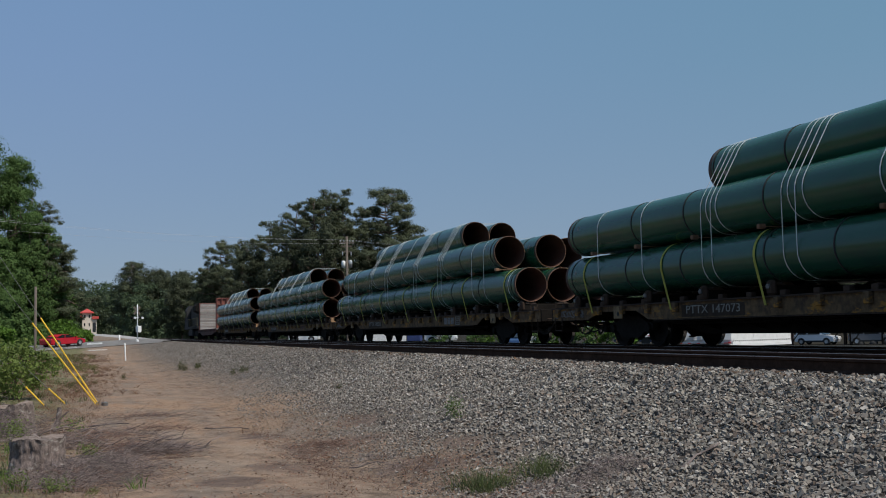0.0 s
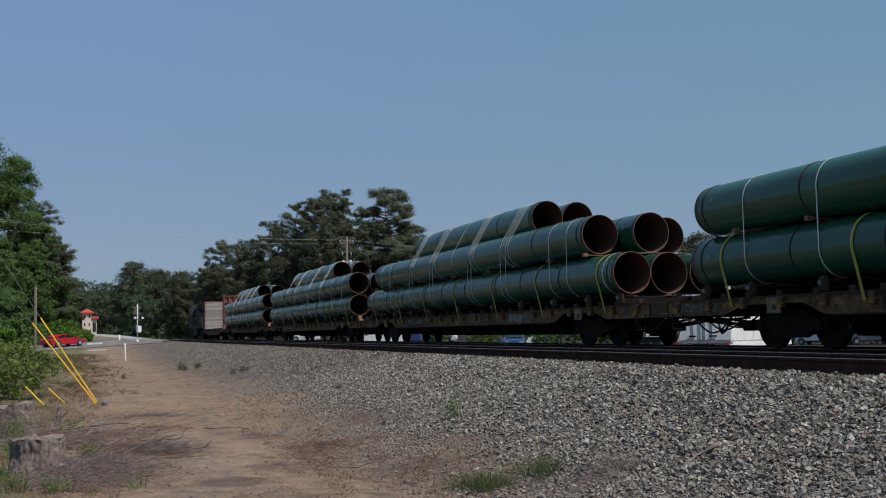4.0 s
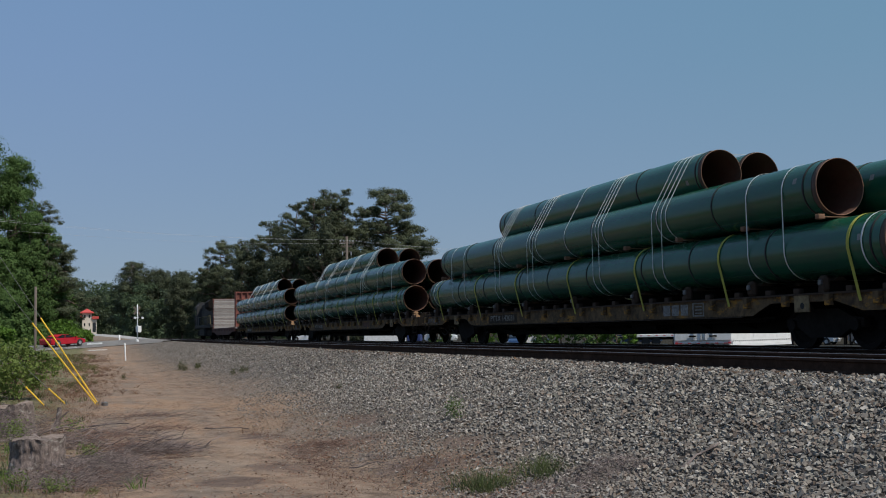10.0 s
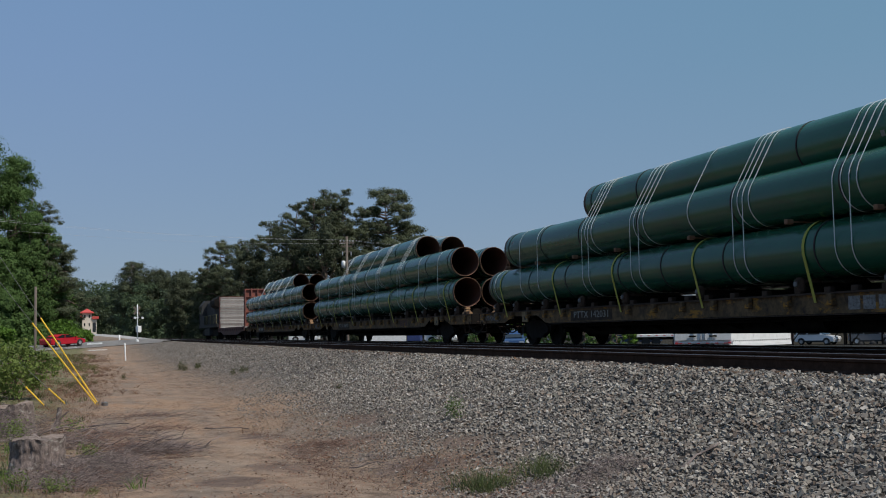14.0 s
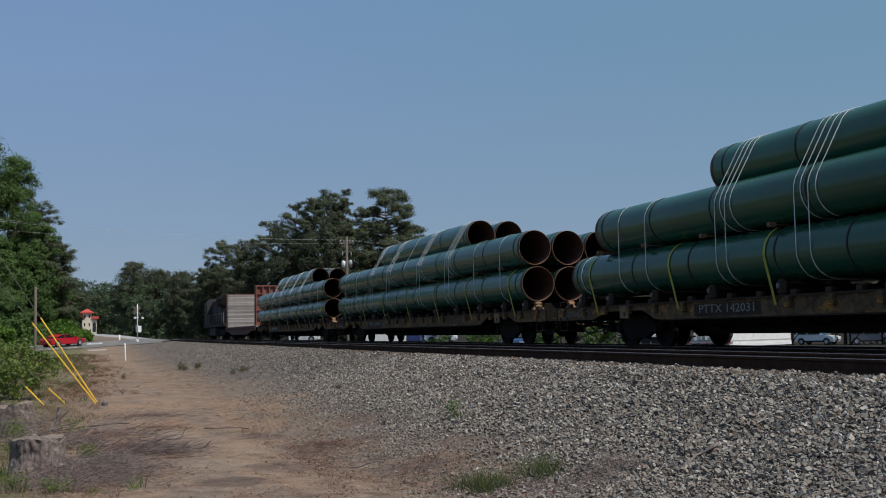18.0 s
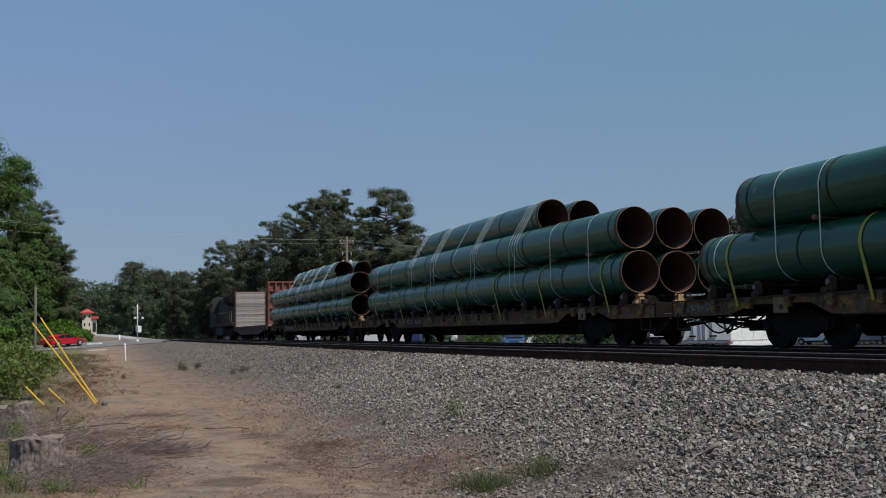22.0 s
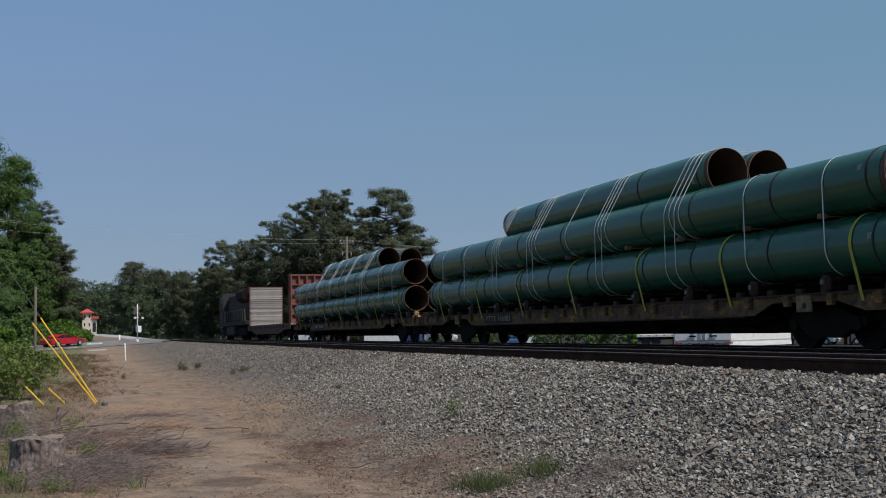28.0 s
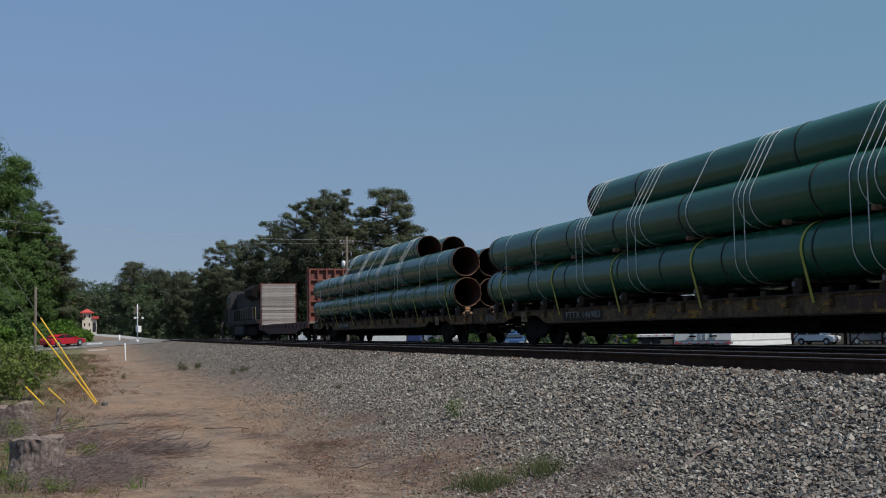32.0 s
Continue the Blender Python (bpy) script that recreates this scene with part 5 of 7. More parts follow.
    # the wooded side beyond the road
    for k, (x, y, h, w, leaf) in enumerate(((-14.0, 146, 27.0, 12.6, LEAF), (-9.7, 147, 24.8, 7.0, LEAF), (-20, 150, 25, 12, LEAF), (-12.0, 140, 14, 8, LEAF), (-7.6, 144, 13.5, 6.5, LEAF), (-16, 138, 12, 8, LEAF_BRIGHT), (-10, 137, 7, 6, LEAF), (-4.6, 148, 8.0, 5.5, LEAF))):
        build_leafy(x, y, h, w, 0.06, 60 + k, leaf, 1.4, 0.155, "tall leafy tree at the edge of the woods", count=200, leaves=66)
    build_pine(-6.4, 148, 19.4, 7.4, 0.25, 80, density=1.6)
    build_leafy(-7.0, 144, 17.2, 6.0, 0.08, 160, LEAF, 1.2, 0.155, "tall leafy tree at the edge of the woods", count=150, leaves=66)
    build_pine(-4.9, 146, 14.0, 7.6, 0.25, 82, density=1.4)
    build_pine(-4.6, 150, 14.8, 6.6, 0.2, 81, density=1.5)
    for k, (x, y, h, w, leaf) in enumerate(((-3.6, 139, 3.2, 6.0, LEAF_BRIGHT), (-7.5, 136, 3.2, 6, LEAF), (-1.4, 146, 2.2, 3.4, LEAF_BRIGHT), (-11, 128, 3.6, 6, LEAF), (-9.5, 120, 2.2, 4, LEAF_BRIGHT))):
        build_leafy(x, y, h, w, 0.02, 90 + k, leaf, 0.8, 0.2, "green bush growing at the roadside", "bush", count=90)
    # the bush beside the guy wires
    build_leafy(-2.75, 26.5, 1.8, 2.5, 0.03, 101, LEAF_BUSH, 1.0, 0.05, "leafy green bush beside the guy wires", "bush", count=120)
    build_leafy(-1.95, 29.6, 1.5, 2.1, 0.3, 103, LEAF_BUSH, 0.9, 0.05, "leafy green bush beside the guy wires", "bush", count=90)
    build_leafy(-2.3, 22.0, 0.8, 0.9, 0.03, 102, LEAF_BRIGHT, 0.7, 0.05, "low bright green bush on the bank", "bush", count=70)


# ---------- things by the tracks ----------
def build_guys():
    def guy(base, top, far, name, label):
        t = thing(name, pose(*base), label, "guy wire", "guy wires with guards")
        b, u, f = Vector(base), Vector(top), Vector(far)
        bm = bmesh.new()
        rod(bm, (0, 0, 0), u - b, 0.0185, seg=10)
        part("guard", bm, YELLOW, t, "yellow plastic guard")
        bm = bmesh.new()
        rod(bm, (u - b) * 0.98, f - b, 0.006, seg=6)
        rod(bm, (0, 0, -0.1), (0.0, 0.0, 0.06), 0.02, seg=6)
        part("wire", bm, WIRE, t, "grey steel wire")
    z = ground_z(0.15, 26.9)
    for base, top in (((0.16, 26.9, z), (-1.17, 27.1, 0.9)), ((0.12, 26.8, z), (-1.35, 26.9, 0.78))):
        b, u = Vector(base), Vector(top)
        guy(base, top, tuple(b + (u - b) * 4.2), "guy_wire", "steel guy wire with a yellow plastic guard at its foot")
    for base, top in (((-1.02, 26.6, ground_z(-1.02, 26.6)), (-1.5, 27.2, -0.72)), ((-0.58, 27.2, ground_z(-0.58, 27.2)), (-1.0, 27.8, -0.82))):
        b, u = Vector(base), Vector(top)
        guy(base, top, tuple(b + (u - b) * 3.0), "guy_wire", "steel guy wire with a short yellow guard in the weeds")
    bm = bmesh.new()
    box(bm, -0.06, 0.06, -0.07, 0.07, -0.08, 0.09, bevel=0.02)
    single("anchor_block", bm, WORN_STEEL, pose(0.3, 26.6, ground_z(0.3, 26.6), 0, 0, 25), "small dark grey block at the foot of the guy wires", "anchor block")
    single("anchor_pole", lathe_mesh([(0.09, -0.2), (0.075, 4.75), (0.0, 4.76)], POLE_WOOD, "anchor_pole"), None, pose(-3.47, 73, -1.0), "grey weathered wooden pole beside the road", "pole")
    single("white_marker_post", lathe_mesh([(0.047, -0.1), (0.047, 1.17), (0.03, 1.2), (0.0, 1.2)], WHITE, "white_marker_post"), None, pose(2.17, 75, ground_z(2.17, 75), 0, -2.5, 0), "plain white marker post in the dirt", "post")
    single("white_marker_post", lathe_mesh([(0.11, -0.3), (0.11, 0.8), (0.0, 0.84)], WHITE, "white_marker_post"), None, pose(3.62, 153.5, -0.12), "short white post beside the road", "post")


def lathe_mesh(profile, material, name, seg=14):
    bm = bmesh.new()
    lathe(bm, profile, axis="z", seg=seg)
    return mesh_of(name, bm, material, True)


def build_crossing_signal():
    x, y = 4.92, 126
    z = ground_z(x, y)
    t = thing("crossing_signal", pose(x, y, z, 0, 0, 35), "grey railway crossing signal mast seen from behind", "signal")
    part("mast", lathe_mesh([(0.0, -0.2), (0.065, -0.2), (0.065, 4.3), (0.0, 4.32)], MAST, "mast"), None, t)
    part("base", lathe_mesh([(0.2, -0.1), (0.2, 0.12), (0.1, 0.3), (0.0, 0.3)], MAST, "base"), None, t)
    part("relay_box", boxed(-0.08, 0.42, -0.22, 0.22, 1.1, 1.85, bevel=0.03), WHITE, t, "white relay box")
    bm = bmesh.new()
    rod(bm, (-0.75, 0, 2.75), (0.75, 0, 2.75), 0.05, seg=8)
    part("cross_arm", bm, STEEL, t)
    for s in (-0.7, -0.35, 0.35, 0.7):
        bm = bmesh.new()
        rod(bm, (s, -0.1, 2.75), (s, 0.12, 2.75), 0.13, seg=14)
        part("lamp_head", bm, MAST if s in (0.7, -0.35) else GRIME, t, "round lamp housing")
    for s in (-1, 1):
        bm = bmesh.new()
        box(bm, -0.6, 0.6, 0.09, 0.12, -0.11, 0.11, m=Matrix.Translation((0, 0, 3.6)) @ pose(0, 0, 0, 0, s * 45, 0))
        part("crossbuck_board", bm, POLE_WOOD, t, "dull back of a crossbuck board")
    bm = bmesh.new()
    rod(bm, (-0.05, 0.5, 1.0), (-0.05, 0.55, 4.4), 0.045, 0.03, seg=8)
    part("gate_arm", bm, GRIME, t, "raised gate arm")


def build_road():
    bm = bmesh.new()
    n = 70
    rows = []
    for k in range(n + 1):
        s = k / n * (len(ROAD) - 1)
        i = min(int(s), len(ROAD) - 2)
        p, q = Vector(ROAD[i]), Vector(ROAD[i + 1])
        c = p.lerp(q, s - i)
        d = (q - p).normalized()
        w = Vector((-d.y, d.x, 0)) * 3.3
        row = []
        for g in (-1, -0.33, 0.33, 1):
            u = c + w * g
            tilt = 0.165 * g if u.x < 7.6 else 0
            row.append(bm.verts.new((u.x, u.y, c.z + tilt)))
        rows.append(row)
    for p, q in zip(rows, rows[1:]):
        for i in range(3):
            bm.faces.new((p[i], p[i + 1], q[i + 1], q[i]))
    bmesh.ops.solidify(bm, geom=bm.faces[:], thickness=0.06)
    single("road", bm, ASPHALT, pose(0, 0, 0), "pale worn asphalt road over the level crossing", "road", kind="structure")
    for x0, x1, y0, y1 in ((-0.5, 1.1, 120.6, 123.4), (-3.6, -1.4, 115.6, 116.0)):
        bm = bmesh.new()
        ring = []
        for x, y in ((x0, y0), (x1, y0 + 1.2), (x1, y1 + 1.2), (x0, y1)):
            d, h, side = road_at(x, y)
            ring.append(bm.verts.new((x, y, h + 0.05 * side * d + 0.016)))
        bm.faces.new(ring)
        bmesh.ops.solidify(bm, geom=bm.faces[:], thickness=0.01)
        single("painted_line", bm, WHITE, pose(0, 0, 0), "worn white painted patch on the asphalt", "road marking", kind="structure")



def build_bank():
    """A gravel lane that climbs away beyond the road, on a brown earth bank."""
    line = ((-14, 196, 1.5), (-6, 186, 1.2), (0, 172, 0.86), (3, 160, 0.55), (6.6, 149, 0.02))
    lane, bank = bmesh.new(), bmesh.new()
    rows = []
    for k in range(33):
        s = k / 32 * (len(line) - 1)
        i = min(int(s), len(line) - 2)
        p = Vector(line[i]).lerp(Vector(line[i + 1]), s - i)
        w = 0.1 * noise.noise((k * 0.6, 0, 2))
        rows.append([p + Vector(d) for d in ((1.5, 4.5, 0.05), (0.4, 1.2, w * 0.3), (0, 0, -0.16 + w * 0.4), (-0.6, -1.6, -0.42 + w), (-1.6, -5.5, -1.9))])
    for bm, a, b in ((lane, 0, 2), (bank, 2, 4)):
        grid = [[bm.verts.new(q) for q in r[a:b + 1]] for r in rows]
        for g, h in zip(grid, grid[1:]):
            for j in range(b - a):
                bm.faces.new((g[j], g[j + 1], h[j + 1], h[j]))
    t = thing("gravel_lane", pose(0, 0, 0), "pale gravel lane climbing a brown earth bank beyond the road", "road", kind="structure")
    part("lane", lane, ASPHALT, t, smooth=True)
    part("bank", bank, EARTH, t, "brown earth bank", smooth=True)
    single("fallen_board", boxed(-0.9, 0.9, -0.07, 0.07, 0, 0.06, bevel=0.01), WHITE, pose(0.5, 103.0, ground_z(0.5, 103.0), 0, 0, 25), "white board lying in the dirt verge", "board")


def build_car(name, m, paint, label, kind="sedan", length=4.6, group=""):
    """A parked or waiting car: shaped body, glasshouse, windows, wheels, lights. It points along +x."""
    t = thing(name, m, label, "car", group)
    h, w = length / 2, 0.9
    tall = 1.36 if kind == "sedan" else 1.68
    bm = bmesh.new()
    belt = 0.88 if kind == "sedan" else 1.02
    if kind == "sedan":
        out = [(-h, 0.35), (-h, 0.75), (-h + 0.1, belt + 0.02), (-h + 0.9, belt + 0.05), (h - 1.3, belt), (h - 0.25, belt - 0.16), (h, 0.62), (h, 0.35), (h - 0.2, 0.24), (-h + 0.2, 0.24)]
        roof = [(-h + 0.75, belt), (-h + 1.5, tall - 0.04), (-h + 2.0, tall), (h - 1.95, tall - 0.03), (h - 1.15, belt)]
        if "red" in label:
            tall = 1.3
            roof = [(-h + 0.45, belt), (-h + 1.35, tall - 0.06), (-h + 1.95, tall), (h - 2.3, tall - 0.06), (h - 1.3, belt)]
    else:
        out = [(-h, 0.45), (-h, 0.95), (-h + 0.08, belt + 0.02), (h - 1.3, belt), (h - 0.4, belt - 0.11), (h - 0.06, 0.84), (h, 0.56), (h - 0.12, 0.3), (-h + 0.2, 0.3)]
        roof = [(-h + 0.12, belt), (-h + 0.5, tall - 0.1), (-h + 1.2, tall), (h - 2.15, tall - 0.02), (h - 1.15, belt)]
    prism(bm, out, "y", -w, w)
    es = [e for e in bm.edges if abs(e.verts[0].co.y - e.verts[1].co.y) < 1e-4]
    bmesh.ops.bevel(bm, geom=es, offset=0.07, segments=2, affect="EDGES")
    body = part("body", bm, paint, t, smooth=False)
    bm = bmesh.new()
    prism(bm, roof, "y", -w + 0.1, w - 0.1)
    es = [e for e in bm.edges if abs(e.verts[0].co.y - e.verts[1].co.y) < 1e-4]
    bmesh.ops.bevel(bm, geom=es, offset=0.06, segments=2, affect="EDGES")
    cabin = part("roof", bm, paint, t)
    cx = sum(p[0] for p in roof) / 5
    inset = [(cx + (x - cx) * 0.86, belt + 0.06 + (z - belt) * 0.76) for x, z in roof]
    for s in (-1, 1):
        bm = bmesh.new()
        prism(bm, inset, "y", s * (w - 0.1) - 0.006 * (s < 0), s * (w - 0.1) + 0.006 * (s > 0))
        part("side_window", bm, DARKGLASS, cabin)
        part("mirror", boxed(h - 1.5, h - 1.35, s * w - 0.02, s * w + 0.16 * s if s > 0 else s * w + 0.02, belt, belt + 0.14) if s > 0 else boxed(h - 1.5, h - 1.35, s * w - 0.16, s * w + 0.02, belt, belt + 0.14), paint, t)
        for x in (-h + 0.85, h - 0.85):
            bm = bmesh.new()
            lathe(bm, [(0.2, -0.1), (0.3, -0.11), (0.33, -0.08), (0.33, 0.08), (0.3, 0.11), (0.2, 0.1)], axis="y", seg=20)
            wh = part("wheel", bm, TYRE, t)
            wh.matrix_basis = pose(x, s * (w - 0.06), 0.33)
            bm = bmesh.new()
            lathe(bm, [(0.0, s * 0.1), (0.2, s * 0.1), (0.21, s * 0.06)], axis="y", seg=20)
            part("rim", bm, STEEL, wh)
        part("headlight", boxed(h - 0.14, h + 0.012, s * 0.62 - 0.2, s * 0.62 + 0.2, 0.62, 0.74, bevel=0.01), STEEL, t)
        part("tail_light", boxed(-h - 0.012, -h + 0.1, s * 0.66 - 0.17, s * 0.66 + 0.17, 0.7, 0.86, bevel=0.01), STRIPE_RED, t)
        if kind == "suv":
            part("sill_cladding", boxed(-h + 0.5, h - 0.5, min(s * (w - 0.02), s * (w + 0.012)), max(s * (w - 0.02), s * (w + 0.012)), 0.27, 0.45, bevel=0.008), TYRE, t, "black plastic sill")
        # wheel openings aren't cut; flat dark half-discs paint their shade on the body
        for x in (-h + 0.85, h - 0.85):
            bm = bmesh.new()
            prism(bm, [(x + 0.41 * math.cos(q * math.pi / 10), 0.33 + 0.41 * math.sin(q * math.pi / 10)) for q in range(11)], "y", min(s * (w - 0.01), s * (w + 0.006)), max(s * (w - 0.01), s * (w + 0.006)))
            part("arch_shade", bm, TYRE, t, "dark half-disc for the shaded wheel opening")
        part("door_pillar", boxed(cx - 0.06, cx + 0.04, min(s * (w - 0.1), s * (w - 0.088)), max(s * (w - 0.1), s * (w - 0.088)), belt, tall - 0.06), paint, cabin)
    for x0, z0, x1, z1, nm in ((roof[0][0], roof[0][1], roof[1][0], roof[1][1], "rear_window"), (roof[4][0], roof[4][1], roof[3][0], roof[3][1], "windscreen")):
        bm = bmesh.new()
        k = 1 if nm == "windscreen" else -1
        a, b = Vector((x0, z0 + 0.05)), Vector((x1, z1 - 0.07))
        d = (b - a).normalized()
        nrm = Vector((d.y, -d.x)) * k * 0.012
        if (nrm.x > 0) != (k > 0):
            nrm = -nrm
        prism(bm, [tuple(a), tuple(b), tuple(b + nrm), tuple(a + nrm)], "y", -w + 0.2, w - 0.2)
        part(nm, bm, DARKGLASS, cabin)
    return t


def build_trailer(m, length, label, stripe=True):
    t = thing("box_trailer", m, label, "trailer", "trailers parked behind the tracks")
    part("box", boxed(0, length, -1.3, 1.3, 1.08, 4.05, bevel=0.03), WHITE, t, "white ribbed box")
    bm = bmesh.new()
    box(bm, 0, length, -1.325, -1.302, 1.04, 1.2)
    rail = part("side_rail", bm, WHITE, t)
    if stripe == "rivets":
        for k in range(int(length / 0.2)):
            part("bolt", RIVET, None, rail).matrix_basis = pose(0.1 + k * 0.2, -1.303, 1.34)
    elif stripe:
        n = int(length / 0.5)
        for k in range(n):
            part("reflector", REFLECTOR, None, rail).matrix_basis = pose(0.25 + k * 0.5, -1.327, 1.12)
    n = int(length / 1.2)
    for k in range(1, n):
        part("panel_joint", JOINT, None, t).matrix_basis = pose(k * 1.2, -1.303, 0)
    bm = bmesh.new()
    box(bm, 0.4, length - 0.2, -0.5, 0.5, 0.8, 1.08)
    part("chassis", bm, GRIME, t)
    for x in (1.1, 2.3):
        for s in (-1, 1):
            bm = bmesh.new()
            lathe(bm, [(0.0, -0.14), (0.48, -0.14), (0.5, -0.1), (0.5, 0.1), (0.48, 0.14), (0.0, 0.14)], axis="y", seg=18)
            part("wheel", bm, TYRE, t).matrix_basis = pose(x, s * 1.0, 0.5)
    for s in (-1, 1):
        part("landing_leg", boxed(length - 2.6, length - 2.45, s * 0.8 - 0.06, s * 0.8 + 0.06, 0.02, 1.08), STEEL, t)
    return t


REFLECTOR = mesh_of("reflector", boxed(-0.09, 0.09, -0.004, 0.0, -0.04, 0.04), STRIPE_RED)
RIVET = mesh_of("bolt", boxed(-0.035, 0.035, -0.012, 0.0, -0.035, 0.035, bevel=0.008), GRIME)
JOINT = mesh_of("panel_joint", boxed(-0.02, 0.02, -0.008, 0.0, 1.5, 4.0), MAST)


def facing(x0, y0, x1, y1, z=None):
    """A pose at the first point whose x axis runs to the second."""
    a = math.degrees(math.atan2(y1 - y0, x1 - x0))
    return pose(x0, y0, ground_z(x0, y0) if z is None else z, 0, 0, a)


def build_trailer_rear(m, label):
    """A box trailer that shows its rear doors; it stretches along +x from them."""
    t = build_trailer(m, 9.0, label)
    for s in (-1, 1):
        d = part("rear_door", boxed(-0.05, 0.0, min(s * 0.02, s * 1.26), max(s * 0.02, s * 1.26), 1.24, 3.95, bevel=0.01), WHITE, t, "white rear door")
        for k in (0.1, 0.42):
            bm = bmesh.new()
            rod(bm, (-0.075, s * k, 1.26), (-0.075, s * k, 3.9), 0.02, seg=6)
            part("lock_rod", bm, STEEL, d)
        bm = bmesh.new()
        box(bm, -0.1, -0.07, min(s * 0.3, s * 0.62), max(s * 0.3, s * 0.62), 1.4, 1.47)
        part("door_handle", bm, GRIME, d)
        part("tail_light", boxed(-0.06, 0.0, min(s * 1.1, s * 1.24), max(s * 1.1, s * 1.24), 1.08, 1.17), STRIPE_RED, t)
    bm = bmesh.new()
    box(bm, -0.08, 0.0, -1.2, 1.2, 0.5, 0.62)
    for k in range(6):
        part("reflector", REFLECTOR, None, t).matrix_basis = pose(-0.055, -1.0 + k * 0.4, 1.11, 0, 0, 90) @ Matrix.Diagonal((0.8, 1, 0.5, 1))
    part("bumper", bm, GRIME, t)
    return t


def build_lowboy():
    t = thing("flatbed_trailer", facing(48.0, 87.75, 51.3, 85.9, -1.33), "low flatbed trailer with red and white markings", "trailer", "trailers parked behind the tracks")
    part("bed", boxed(0, 4.6, -1.2, 1.2, 0.85, 1.1, bevel=0.02), WHITE, t, "pale bed")
    for k in range(6):
        part("reflector", REFLECTOR, None, t).matrix_basis = pose(0.4 + k * 0.7, -1.205, 0.98)
    for x in (0.8, 1.75, 3.6):
        bm = bmesh.new()
        lathe(bm, [(0.0, -0.12), (0.38, -0.12), (0.4, -0.08), (0.4, 0.08), (0.38, 0.12), (0.0, 0.12)], axis="y", seg=18)
        part("wheel", bm, TYRE, t).matrix_basis = pose(x, -0.95, 0.4)
    part("frame", boxed(0.1, 4.5, -0.9, 0.9, 0.6, 0.85), GRIME, t)


def build_container(m, length, material, label):
    t = thing("container", m, label, "container", "containers behind the tracks")
    part("box", boxed(0, length, -1.2, 1.2, 0.1, 2.7, bevel=0.03), material, t)
    n = int(length / 0.35) if material is BLUE_BOX else 0
    for k in range(n):
        part("rib", CONTAINER_RIB[material.name], None, t).matrix_basis = pose(0.2 + k * 0.35, -1.2, 0)
    for x in (0.1, length - 0.1):
        part("foot", boxed(x - 0.1, x + 0.1, -1.2, 1.2, -0.2, 0.1), GRIME, t)


CONTAINER_RIB = {k.name: mesh_of("rib", boxed(-0.08, 0.08, -0.03, 0.0, 0.25, 2.55), k) for k in (BLUE_BOX,)}


def build_shed():
    t = thing("metal_building", facing(71.0, 110.0, 79.5, 104.0, -2.15), "low white metal building behind the parked trailers", "building")
    part("wall", boxed(0, 4.6, 0, 8, 0, 5.6), WHITE, t, "white ribbed wall")
    bm = bmesh.new()
    prism(bm, [(-0.3, 5.6), (8.3, 5.6), (8.3, 5.75), (4, 6.9), (-0.3, 5.75)], "x", -0.3, 4.9)
    part("roof", bm, WHITE, t)
    for k in range(5):
        part("wall_rib", boxed(0.4 + k * 0.85, 0.48 + k * 0.85, -0.04, 0.0, 0, 5.6), WHITE, t)


def build_car_hauler():
    """A two-deck car carrier: posts, both decks, ramps and braces."""
    t = thing("car_hauler", pose(75.5, 92.82, -2.15, 0, 0, -43), "dark steel two-deck car carrier with loaded decks", "trailer", "trailers parked behind the tracks")
    part("lower_deck", boxed(-5.6, 6.4, -1.2, 1.2, 0.28, 0.4, bevel=0.02), GRIME, t, "grimy lower deck")
    for s in (-1, 1):
        part("upper_runway", boxed(-5.6, 6.4, s * 0.85 - 0.24, s * 0.85 + 0.24, 2.46, 2.56, bevel=0.02), GRIME, t, "grimy upper runway")
    for x in (-5.5, -0.05, 0.5, 3.6, 6.3):
        for s in (-1, 1):
            mat = RED_DARK if x < -5 else GRIME
            part("post", boxed(x - 0.09, x + 0.09, s * 1.15 - 0.07, s * 1.15 + 0.07, -0.02, 3.4, bevel=0.015), mat, t, "dark red steel post" if x < -5 else "")
    for x0, x1 in ((-5.5, -4.0), (-1.6, -0.1), (0.6, 2.0), (5.0, 6.2)):
        bm = bmesh.new()
        rod(bm, (x0, -1.2, 0.4), (x1, -1.2, 2.45), 0.06, seg=6)
        part("brace", bm, GRIME, t)
    bm = bmesh.new()
    rods(bm, [(-5.5, -1.2, 3.1), (6.3, -1.2, 3.1)], 0.04)
    part("upper_rail", bm, GRIME, t)
    for x in (1.4, 2.7, 4.0):
        for s in (-1, 1):
            part("wheel", lathe_mesh([(0.0, -0.12), (0.36, -0.12), (0.4, 0.0), (0.36, 0.12), (0.0, 0.12)], TYRE, "wheel"), None, t).matrix_basis = pose(x, s * 1.05, 0.4, 90)
    part("toolbox", boxed(5.0, 5.8, -1.3, -0.9, 0.42, 0.85, bevel=0.02), CREAM, t, "pale box on the deck")


